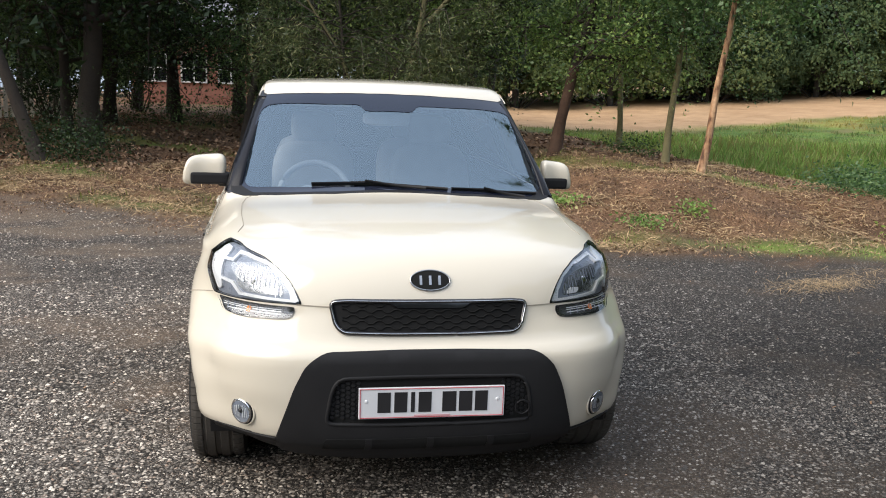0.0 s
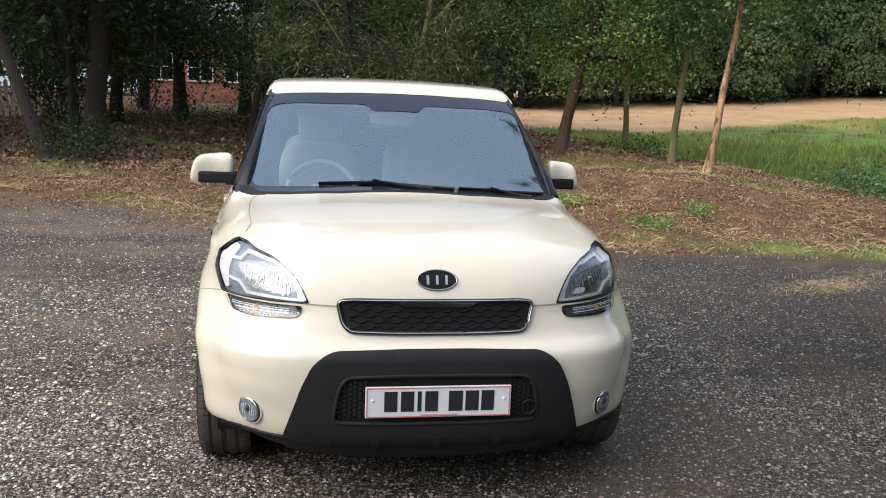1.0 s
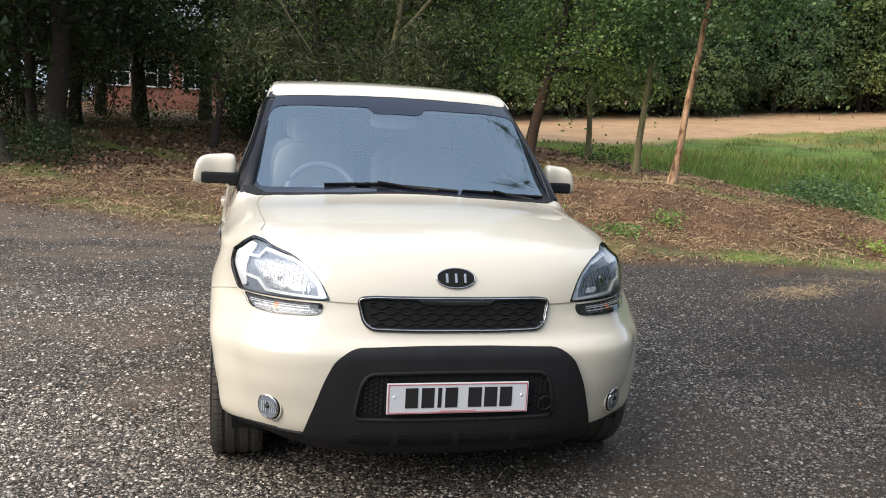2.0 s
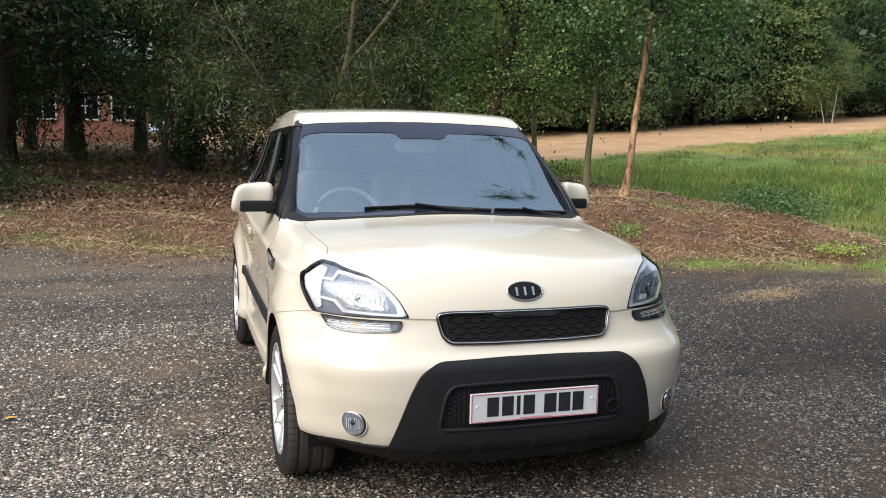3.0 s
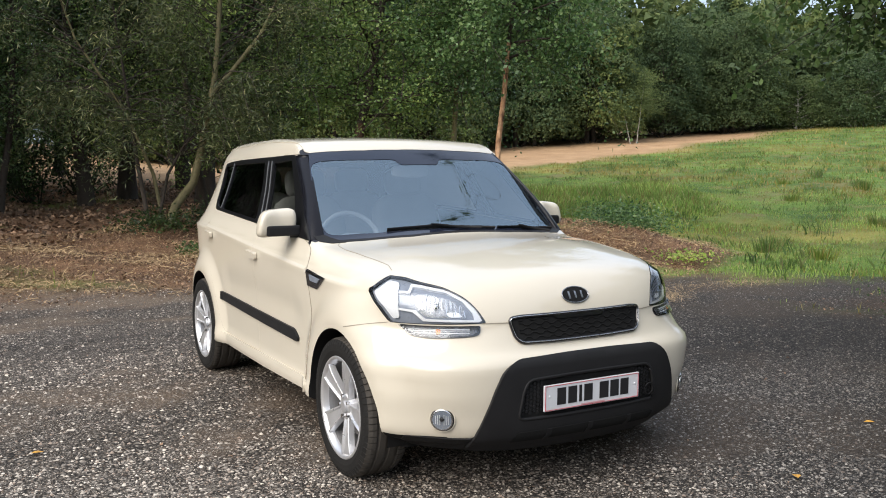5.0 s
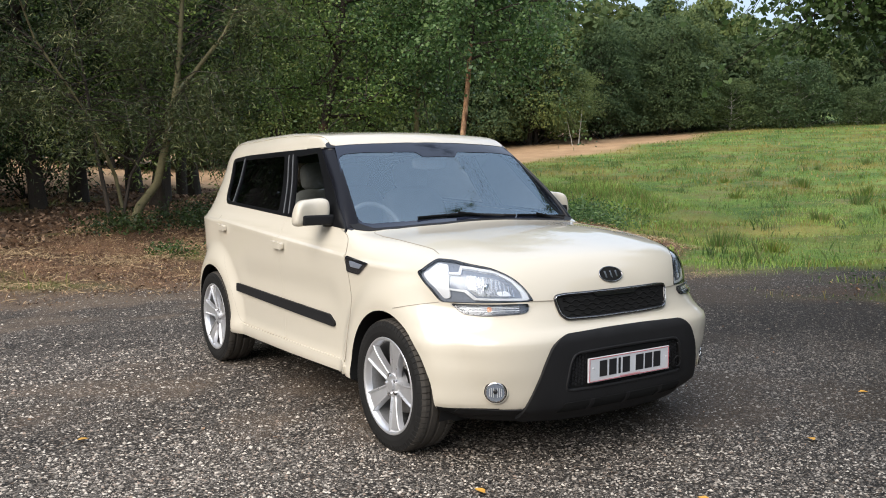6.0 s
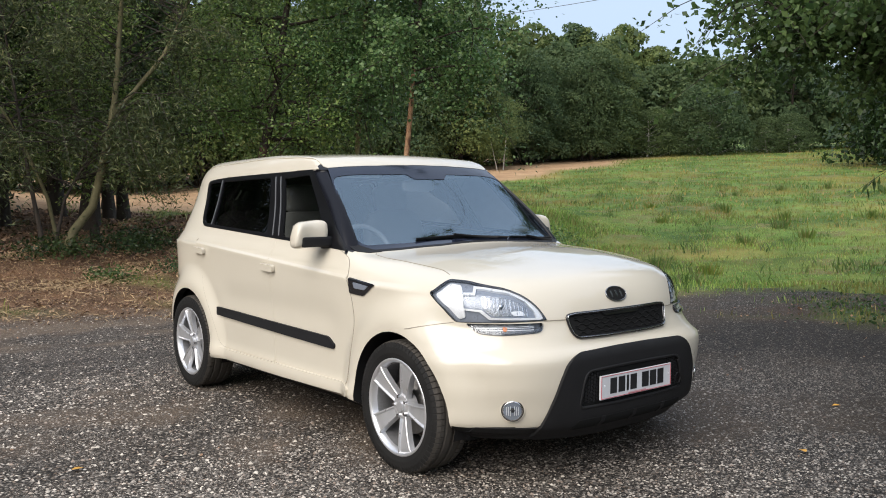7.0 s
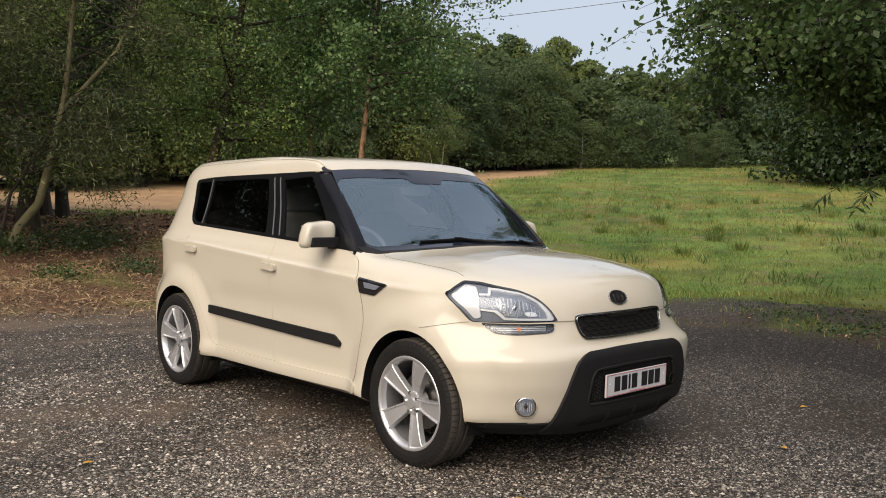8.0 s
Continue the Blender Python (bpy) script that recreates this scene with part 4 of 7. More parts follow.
# ---- the brick house and the fence in the wood ----
def house(x, y):
    z = float(ground_z(x, y))
    ob = thing("brick_house", None, None, "red brick house with slate roof seen through the trees", "house")
    bm = bmesh.new()
    box(bm, 0, 3.5, 1.7, 5.4, 7, 3.6)
    part("wall", bm, BRICK, ob)
    part("roof", mesh_of("roof", [(-3.0, -0.4, 3.2), (3.0, -0.4, 3.2), (3.0, 7.4, 3.2), (-3.0, 7.4, 3.2), (-3.0, 3.5, 5.6), (3.0, 3.5, 5.6)],
                         [(0, 1, 5, 4), (2, 3, 4, 5), (0, 4, 3), (1, 2, 5), (0, 3, 2, 1)]), ROOFTILE, ob)
    for wx in (-1.7, 0.1, 1.8):
        bm = bmesh.new()
        for cx, cz, sx, sz in ((0, 0.62, 1.2, 0.07), (0, -0.62, 1.2, 0.07), (-0.57, 0, 0.07, 1.24), (0.57, 0, 0.07, 1.24), (0, 0, 0.06, 1.2), (0, 0, 1.1, 0.05)):
            box(bm, wx + cx, -0.04, 1.75 + cz, sx, 0.09, sz)
        w = part("window", bm, WHITEPAINT, ob)
        bm = bmesh.new()
        box(bm, wx, -0.015, 1.75, 1.1, 0.03, 1.2)
        part("pane", bm, GLOSSBLACK, w)
    bm = bmesh.new()
    box(bm, 1.4, -0.05, 3.0, 2.6, 0.08, 0.16)
    part("fascia", bm, WHITEPAINT, ob)
    ob.location = (x, y, z - 0.1)


house(-5.1, 40)


def fence(x0, x1, y):
    ob = thing("picket_fence", None, None, "pale weathered wooden picket fence behind the trees", "fence")
    bm = bmesh.new()
    v = box(bm, 0, 0, 0.5, 0.11, 0.022, 1.0)
    v = box(bm, 0, 0, 1.02, 0.06, 0.022, 0.06)
    me = bpy.data.meshes.new("picket")
    bm.to_mesh(me), bm.free()
    n = int((x1 - x0) / 0.17)
    for i in range(n):
        o = part("picket", me, FENCEWOOD, ob)
        o.location = (x0 + i * 0.17, y, float(ground_z(x0 + i * 0.17, y)))
    for h in (0.3, 0.8):
        v, f = tube([(x0 + (x1 - x0) * i / 8, y + 0.04, float(ground_z(x0 + (x1 - x0) * i / 8, y)) + h) for i in range(9)], 0.035, 4)
        part("rail", mesh_of("rail", v, f), FENCEWOOD, ob)


fence(-13.5, -6.0, 22.5)


# ---- the car: one closed skin given by a formula, cut and clad ----
def curve(xs, ys):
    """A smooth line through points that never overshoots them."""
    xs, ys = np.array(xs, float), np.array(ys, float)
    h, s = np.diff(xs), np.diff(ys) / np.diff(xs)
    d = np.zeros(len(xs))
    d[0], d[-1] = s[0], s[-1]
    for k in range(1, len(xs) - 1):
        if s[k - 1] * s[k] > 0:
            w1, w2 = 2 * h[k] + h[k - 1], h[k] + 2 * h[k - 1]
            d[k] = (w1 + w2) / (w1 / s[k - 1] + w2 / s[k])

    def at(v):
        v = np.clip(v, xs[0], xs[-1])
        k = np.clip(np.searchsorted(xs, v, side="right") - 1, 0, len(xs) - 2)
        t = (v - xs[k]) / h[k]
        return ys[k] * (1 + 2 * t) * (1 - t) ** 2 + ys[k + 1] * t * t * (3 - 2 * t) + h[k] * (d[k] * t * (1 - t) ** 2 + d[k + 1] * t * t * (t - 1))
    return at


side_half = curve([0.18, 0.255, 0.272, 0.31, 0.40, 0.55, 0.75, 0.90, 0.945, 0.957, 0.985, 1.05, 1.15, 1.30, 1.47, 1.54, 1.7],
                  [0.76, 0.795, 0.850, 0.858, 0.848, 0.852, 0.864, 0.871, 0.8745, 0.8595, 0.846, 0.815, 0.784, 0.730, 0.680, 0.654, 0.59])


nose = curve([0.15, 0.22, 0.285, 0.302, 0.39, 0.50, 0.595, 0.625, 0.648, 0.70, 0.74, 0.79, 0.87, 0.94, 1.0, 1.2],
             [0.62, 0.66, 0.70, 0.725, 0.738, 0.740, 0.737, 0.727, 0.697, 0.673, 0.664, 0.658, 0.642, 0.615, 0.58, 0.55])


tail = curve([0.15, 0.3, 0.5, 0.68, 0.75, 1.0, 1.2, 1.45, 1.6],
             [0.70, 0.80, 0.84, 0.83, 0.775, 0.770, 0.765, 0.755, 0.72])


TOPY = [-1.0, -0.72, -0.65, -0.55, -0.36, 0.0, 0.34, 0.40, 0.985, 0.995, 1.02, 1.10, 1.30, 1.7, 2.2, 2.8, 3.1, 3.24, 3.5]
TOPZ = [0.40, 0.80, 0.886, 0.957, 1.004, 1.052, 1.078, 1.095, 1.553, 1.559, 1.572, 1.600, 1.618, 1.632, 1.628, 1.612, 1.594, 1.555, 1.2]
top_line = curve(TOPY, TOPZ)
HUBZ, BASE = 0.325, 2.55
corner_power = curve([0.25, 0.39, 0.50, 0.60, 0.68, 0.75], [2.9, 3.4, 3.9, 4.05, 3.4, 2.9])
edge_radius = curve([-0.6, 0.1, 0.4, 0.55, 1.0, 1.3, 1.7, 3.0], [0.10, 0.11, 0.07, 0.025, 0.020, 0.028, 0.07, 0.13])
steepness = curve([-0.8, -0.5, 0.3, 0.4, 0.98, 1.1], [0.7, 0.95, 1.0, 0.79, 0.79, 1.0])
CREASE = 0.951
crown = curve([0.0, 0.34, 0.40, 0.985, 1.1, 1.3], [0.068, 0.068, 0.066, 0.050, 0.045, 0.045])


def skin(p):
    """Below 0 inside the car's outer skin, roughly in metres."""
    x, y, z = np.abs(p[..., 0]), p[..., 1], p[..., 2]
    rise = 0.056 * (np.clip(y, 0.2, 2.45) - 0.85) * smooth01(z, 0.72, 0.88) * (1 - smooth01(z, 1.02, 1.2))
    w = side_half(z - rise) - 0.014 * ((y - 1.2) / 1.3) ** 2 - 0.03 * smooth01(y, 1.7, 2.8) * smooth01(z, 1.1, 1.5)
    for c in (0.0, BASE):
        r = np.hypot(y - c, z - HUBZ - 0.01)
        w = w + 0.046 * smooth01(-r, -0.56, -0.39) * smooth01(z, 0.2, 0.3)
    w = w - 0.010 * np.exp(-((z - 0.70) / 0.09) ** 2) * smooth01(y, 0.5, 0.7) * (1 - smooth01(y, 1.9, 2.1))
    w = w + 0.013 * smooth01(-y, -0.05, 0.15) * smooth01(z, 0.24, 0.4) * (1 - smooth01(z, 0.6, 0.78))
    w = w + (0.005 * np.exp(-((z - 0.575) / 0.032) ** 2) - 0.006 * np.exp(-((z - 0.648) / 0.030) ** 2)) * smooth01(-y, 0.12, 0.36)
    w = w - 0.032 * np.exp(-((y + 0.16) / 0.12) ** 2 - ((z - 0.90) / 0.05) ** 2)
    q = corner_power(z)
    plan = ((x / w) ** q + (np.clip(0.1 - y, 0, None) / (0.1 + nose(z))) ** q + (np.clip(y - 2.5, 0, None) / tail(z)) ** (q + 0.6)) ** (1 / q) - 1
    plan = plan * 0.8
    # the windscreen's sides bow forward between scuttle and roof
    yy = y - 0.22 * x * x + 0.036 * np.sin(np.pi * np.clip((y - 0.44) / 0.60, 0, 1)) * smooth01(x, 0.30, 0.72)
    # a low crown across the bonnet with two soft swells
    rib = 0.005 * np.exp(-((x - 0.47 - 0.10 * (y + 0.2)) / 0.13) ** 2) * (1 - smooth01(y, -0.05, 0.33)) * smooth01(y, -0.65, -0.2)
    top = (z - (top_line(yy) - crown(yy) * x * x + rib)) * steepness(yy)
    r = edge_radius(y)
    h = np.clip(0.5 + 0.5 * (plan - top) / r, 0, 1)
    s = plan * h + top * (1 - h) + r * h * (1 - h)
    low = 0.215 - z
    h = np.clip(0.5 + 0.5 * (s - low) / 0.04, 0, 1)
    return s * h + low * (1 - h) + 0.04 * h * (1 - h)


def strike(o, d, far, near=0.0, field=skin, steps=44):
    """Where rays from outside first cross the skin (from far, outside, to near, inside)."""
    a, b = np.full(len(o), float(near)), np.full(len(o), float(far))
    for _ in range(steps):
        m = (a + b) / 2
        inside = field(o + d * m[:, None]) < 0
        a, b = np.where(inside, m, a), np.where(inside, b, m)
    return o + d * ((a + b) / 2)[:, None]


def facing(p, field=skin):
    e = 0.004
    g = np.stack([field(p + np.eye(3)[i] * e) - field(p - np.eye(3)[i] * e) for i in range(3)], -1)
    return g / (np.linalg.norm(g, axis=1)[:, None] + 1e-12)


def from_side(q):
    o = np.stack([np.zeros(len(q)), q[:, 0], q[:, 1]], 1)
    return strike(o, np.tile((1.0, 0, 0), (len(q), 1)), 1.4)


def from_front(q):
    o = np.stack([q[:, 0], np.full(len(q), 0.1), q[:, 1]], 1)
    return strike(o, np.tile((0, -1.0, 0), (len(q), 1)), 1.2)


def from_top(q):
    o = np.stack([q[:, 0], q[:, 1], np.full(len(q), 0.7)], 1)
    return strike(o, np.tile((0, 0, 1.0), (len(q), 1)), 1.3)


def from_corner(q):
    """q: degrees round the front corner and height."""
    a = np.radians(q[:, 0])
    o = np.stack([np.full(len(q), 0.2), np.full(len(q), 0.15), q[:, 1]], 1)
    return strike(o, np.stack([np.sin(a), -np.cos(a), 0 * a], 1), 1.3)


def from_back(q):
    o = np.stack([q[:, 0], np.full(len(q), 2.4), q[:, 1]], 1)
    return strike(o, np.tile((0, 1.0, 0), (len(q), 1)), 1.4)


def inside_poly(p, poly):
    x, y = p[:, 0], p[:, 1]
    c = np.zeros(len(p), bool)
    n = len(poly)
    for i in range(n):
        (x0, y0), (x1, y1) = poly[i], poly[i - 1]
        if y0 != y1:
            c ^= ((y0 > y) != (y1 > y)) & (x < (x1 - x0) * (y - y0) / (y1 - y0) + x0)
    return c


def rounded(poly, r, k=4):
    """The polygon with its corners rounded; r: one radius or one for each corner."""
    out = []
    n = len(poly)
    rs = r if hasattr(r, "__len__") else [r] * n
    for i in range(n):
        p, a, b = (Vector(poly[j % n]) for j in (i, i - 1, i + 1))
        if rs[i] <= 0:
            out.append(tuple(p))
            continue
        da, db = min(rs[i], (a - p).length * 0.49), min(rs[i], (b - p).length * 0.49)
        s, e = p + (a - p).normalized() * da, p + (b - p).normalized() * db
        for j in range(k + 1):
            t = j / k
            out.append(tuple(s * (1 - t) ** 2 + p * 2 * t * (1 - t) + e * t * t))
    return out


def resampled(poly, step, scale=(1, 1)):
    out = []
    for i in range(len(poly)):
        a, b = np.array(poly[i]), np.array(poly[(i + 1) % len(poly)])
        n = max(1, int(np.ceil(np.linalg.norm((b - a) * scale) / step)))
        out += [a + (b - a) * j / n for j in range(n)]
    return np.array(out)


from mathutils.geometry import delaunay_2d_cdt


def clad(poly, project, lift, thick=0.004, step=0.03, holes=(), sx=1, scale=(1, 1), field=skin, folds=()):
    """A panel that follows the skin inside an outline, lifted off it, with an edge of its own depth. scale: metres per unit of the outline; folds: lines that its faces keep to."""
    scale = np.array(scale, float)
    loops = [resampled(q, step, scale) for q in (poly, *holes)]
    lo, hi = loops[0].min(0), loops[0].max(0)
    u, v = np.meshgrid(np.arange(lo[0], hi[0], step / scale[0]), np.arange(lo[1], hi[1], step * 0.87 / scale[1]))
    u = u + (np.arange(u.shape[0]) % 2)[:, None] * step * 0.5 / scale[0]
    inner = np.stack([u.ravel(), v.ravel()], 1)
    keep = inside_poly(inner, loops[0])
    for h in loops[1:]:
        keep &= ~inside_poly(inner, h)
    rim = np.concatenate(loops)
    inner = inner[keep]
    if len(inner):
        d = np.min(np.linalg.norm((inner[:, None] - rim[None]) * scale, axis=2), axis=1)
        inner = inner[d > step * 0.45]
    pts = np.concatenate([rim, inner, *folds]) if len(folds) else np.concatenate([rim, inner])
    edges, o = [], 0
    for L in loops:
        edges += [(o + i, o + (i + 1) % len(L)) for i in range(len(L))]
        o += len(L)
    o += len(inner)
    for L in folds:
        edges += [(o + i, o + i + 1) for i in range(len(L) - 1)]
        o += len(L)
    r = delaunay_2d_cdt([Vector(p * scale) for p in pts], edges, [], 0, 1e-7)
    p2 = np.array([tuple(p) for p in r[0]]) / scale
    tri = np.array([f for f in r[2] if len(f) == 3])
    mid = p2[tri].mean(1)
    ok = inside_poly(mid, loops[0])
    for h in loops[1:]:
        ok &= ~inside_poly(mid, h)
    a_, b_ = p2[tri[:, 1]] - p2[tri[:, 0]], p2[tri[:, 2]] - p2[tri[:, 0]]
    ok &= np.abs(a_[:, 0] * b_[:, 1] - a_[:, 1] * b_[:, 0]) * scale[0] * scale[1] > 1e-6
    tri = tri[ok]
    P = project(p2)
    N = facing(P, field)
    T = P + N * lift
    e1, e2 = T[tri[:, 1]] - T[tri[:, 0]], T[tri[:, 2]] - T[tri[:, 0]]
    flip = (np.cross(e1, e2) * N[tri[:, 0]]).sum(1) < 0
    tri[flip] = tri[flip][:, ::-1]
    count = {}
    for a, b, c in tri:
        for q in ((a, b), (b, c), (c, a)):
            count[q] = count.get(q, 0) + 1
    border = [q for q in count if (q[1], q[0]) not in count]
    n = len(T)
    B = P + N * (lift - thick)
    verts = np.concatenate([T, B])
    faces = [tuple(t) for t in tri] + [(a, a + n, b + n, b) for a, b in border]
    normals = []
    for t in tri:
        normals += [N[i] for i in t]
    for a, b in border:
        d = np.cross(T[b] - T[a], N[a])
        normals += [d / (np.linalg.norm(d) + 1e-12)] * 4
    normals = np.array(normals)
    faces = [f if len(f) == 3 else (f[0], f[1], f[2], f[3]) for f in faces]
    if sx < 0:
        verts = verts * (-1, 1, 1)
        faces = [tuple(reversed(f)) for f in faces]
        out, o = [], 0
        for f in faces:
            out += [normals[o + len(f) - 1 - i] * (-1, 1, 1) for i in range(len(f))]
            o += len(f)
        normals = np.array(out)
    me = mesh_of("panel", verts, faces, True)
    me.normals_split_custom_set([tuple(q) for q in normals])
    return me


def ribbon(line, project, lift, width, sx=1, scale=(1, 1), step=0.02, closed=False):
    """A narrow strip that lies on the skin along a line."""
    pts = [np.array(p, float) for p in line]
    out = []
    for a, b in zip(pts, pts[1:] + ([pts[0]] if closed else [])):
        n = max(1, int(np.linalg.norm((b - a) * scale) / step))
        out += [a + (b - a) * j / n for j in range(n)]
    if not closed:
        out.append(pts[-1])
    P = project(np.array(out))
    N = facing(P)
    if closed:
        D = np.roll(P, -1, 0) - np.roll(P, 1, 0)
    else:
        D = np.gradient(P, axis=0)
    D /= np.linalg.norm(D, axis=1)[:, None] + 1e-12
    S = np.cross(D, N)
    k = len(P)
    low = min(lift - 0.004, -0.004)
    V = np.concatenate([P + N * lift + S * width / 2, P + N * lift - S * width / 2, P + N * low + S * width / 2, P + N * low - S * width / 2])
    V[:, 0] *= sx
    F = []
    for i in range(k if closed else k - 1):
        j = (i + 1) % k
        F += [(i, j, k + j, k + i), (i, 2 * k + i, 2 * k + j, j), (k + i, k + j, 3 * k + j, 3 * k + i)]
    if sx > 0:
        F = [tuple(reversed(f)) for f in F]
    return mesh_of("strip", V, F)


def skin_tube(line, project, lift, r, sx=1, n=8, closed=True, flat=1.0):
    P = project(np.array(line))
    P = P + facing(P) * lift
    P[:, 0] *= sx
    v, f = tube(P, r, n, closed)
    return mesh_of("tube", v, f, True)


def closed_skin():
    """The whole outer skin as one closed mesh."""
    fan = np.radians(np.concatenate([np.linspace(0, 90, 41)[:-1]]))
    ys = np.concatenate([np.arange(0.1, 1.12, 0.025), np.arange(1.12, 2.5, 0.035), [2.5]])
    rear = np.radians(np.linspace(90, 0, 25)[1:])
    st = [(0.1, math.sin(a), -math.cos(a)) for a in fan] + [(y, 1.0, 0.0) for y in ys] + [(2.5, math.sin(a), math.cos(a)) for a in rear]
    ph = np.radians(np.concatenate([np.linspace(-90, -20, 18)[:-1], np.linspace(-20, 62, 58)[:-1], np.linspace(62, 90, 18)]))
    n, m = len(st), len(ph)
    o = np.zeros((n, m, 3))
    d = np.zeros((n, m, 3))
    for i, (y, sx, sy) in enumerate(st):
        o[i, :, 1], o[i, :, 2] = y, 0.62
        d[i, :, 0], d[i, :, 1], d[i, :, 2] = np.cos(ph) * sx, np.cos(ph) * sy, np.sin(ph)
    P = strike(o.reshape(-1, 3), d.reshape(-1, 3), 2.2).reshape(n, m, 3)
    P[:, 0, 0] = P[:, -1, 0] = 0
    P[0, :, 0] = P[-1, :, 0] = 0
    verts = np.concatenate([P.reshape(-1, 3), P.reshape(-1, 3) * (-1, 1, 1)])
    faces = []
    for i in range(n - 1):
        for j in range(m - 1):
            a, b, c, e = i * m + j, (i + 1) * m + j, (i + 1) * m + j + 1, i * m + j + 1
            faces.append((a, b, c, e))
            faces.append(tuple(n * m + q for q in (e, c, b, a)))
    me = mesh_of("skin", verts, faces)
    bm = bmesh.new()
    bm.from_mesh(me)
    bmesh.ops.remove_doubles(bm, verts=bm.verts, dist=0.0004)
    bmesh.ops.dissolve_degenerate(bm, dist=0.0002, edges=bm.edges)
    bmesh.ops.recalc_face_normals(bm, faces=bm.faces)
    bm.to_mesh(me)
    bm.free()
    return me


def cabin_hollow():
    """The room inside, a skin 5 cm within the outer one."""
    ys = np.concatenate([np.linspace(0.33, 1.2, 22), np.linspace(1.25, 2.98, 20)])
    ph = np.radians(np.arange(0, 360, 6))

    def inner(p):
        return np.maximum(skin(p) + 0.045, 0.42 - p[..., 2])
    n, m = len(ys), len(ph)
    o, d = np.zeros((n, m, 3)), np.zeros((n, m, 3))
    for i, y in enumerate(ys):
        o[i, :, 1], o[i, :, 2] = y, 0.75
        d[i, :, 0], d[i, :, 2] = np.cos(ph), np.sin(ph)
    P = strike(o.reshape(-1, 3), d.reshape(-1, 3), 1.6, field=inner)
    faces = [tuple(range(m - 1, -1, -1)), tuple((n - 1) * m + j for j in range(m))]
    for i in range(n - 1):
        for j in range(m):
            q = (j + 1) % m
            faces.append((i * m + j, i * m + q, (i + 1) * m + q, (i + 1) * m + j))
    me = mesh_of("hollow", P, faces)
    bm = bmesh.new()
    bm.from_mesh(me)
    bmesh.ops.recalc_face_normals(bm, faces=bm.faces)
    bm.to_mesh(me), bm.free()
    return me


def prism(poly, axis, a, b):
    """A polygon pushed from a to b along an axis (0: outline in y z, 1: in x z, 2: in x y)."""
    def put(u, v, w):
        return ((w, u, v), (u, w, v), (u, v, w))[axis]
    n = len(poly)
    verts = [put(u, v, a) for u, v in poly] + [put(u, v, b) for u, v in poly]
    faces = [tuple(range(n)), tuple(range(2 * n - 1, n - 1, -1))] + [(i, n + i, n + (i + 1) % n, (i + 1) % n) for i in range(n)]
    me = mesh_of("prism", verts, faces)
    bm = bmesh.new()
    bm.from_mesh(me)
    bmesh.ops.recalc_face_normals(bm, faces=bm.faces)
    bm.to_mesh(me), bm.free()
    return me


def carve(me, cutters):
    """The mesh less each cutter in turn."""
    ob = bpy.data.objects.new("carving", me)
    scene.collection.objects.link(ob)
    tools = []
    for c in cutters:
        t = bpy.data.objects.new("cutter", c)
        scene.collection.objects.link(t)
        mod = ob.modifiers.new("cut", "BOOLEAN")
        mod.operation, mod.solver, mod.object = "DIFFERENCE", "EXACT", t
        tools.append(t)
    dg = bpy.context.evaluated_depsgraph_get()
    dg.update()
    out = bpy.data.meshes.new_from_object(ob.evaluated_get(dg))
    for t in (*tools, ob):
        bpy.data.objects.remove(t)
    return out


CIRCLE = [(math.cos(a), math.sin(a)) for a in np.linspace(0, 2 * math.pi, 65)[:-1]]
# outlines of the glass in the side view (y, z) and of the windscreen from above (x, y)
DLO = rounded([(0.555, 1.060), (1.086, 1.086), (1.50, 1.104), (1.92, 1.123), (2.545, 1.148), (2.712, 1.466), (2.435, 1.487), (1.616, 1.503), (1.26, 1.510), (1.130, 1.512)],
              [0.01, 0.2, 0.2, 0.2, 0.10, 0.05, 0.2, 0.2, 0.1, 0.02])
PANE_FRONT = rounded([(0.76, 1.094), (1.275, 1.112), (1.455, 1.466), (1.155, 1.484)], 0.025)
PANE_REAR = rounded([(1.49, 1.126), (2.345, 1.160), (2.412, 1.458), (1.64, 1.472)], 0.03)
PANE_QUARTER = rounded([(2.382, 1.164), (2.53, 1.172), (2.665, 1.446), (2.45, 1.458)], [0.02, 0.07, 0.05, 0.02])


def both(half):
    """A closed outline, mirrored to the other side, from the half with x above 0 (front middle to rear middle)."""
    return half + [(-x, y) for x, y in reversed(half)]


SCREEN = both([(0.10, 0.385), (0.30, 0.400), (0.50, 0.435), (0.66, 0.482), (0.725, 0.508), (0.742, 0.530), (0.722, 0.66), (0.692, 0.80), (0.657, 0.93), (0.618, 1.050), (0.60, 1.052), (0.45, 1.018), (0.30, 0.993), (0.10, 0.976)])
SCREEN = [(x + (0.016 if x > 0.6 and 0.5 < y < 1.0 else 0.0), y) for x, y in SCREEN]
SCREEN_IN = rounded([(x + (0.020 if x > 0.6 else 0.0), y) for x, y in both([(0.20, 0.432), (0.45, 0.470), (0.722, 0.540), (0.697, 0.74), (0.640, 0.975), (0.30, 0.915), (0.15, 0.898), (0.12, 0.858)])], [0.05, 0.05, 0.07, 0.1, 0.06, 0.05, 0.02, 0.03, 0.03, 0.02, 0.05, 0.06, 0.1, 0.07, 0.05, 0.05])

LAMP = rounded([(18.4, 0.777), (34, 0.775), (50, 0.772), (55.2, 0.838), (62.0, 0.896), (54.3, 0.961), (46.5, 0.957), (42.5, 0.947), (31.5, 0.924), (25.3, 0.887), (21.4, 0.842)],
                [0.8, 0, 1.2, 2, 1.2, 1.2, 2, 2, 3, 2, 2], 3)


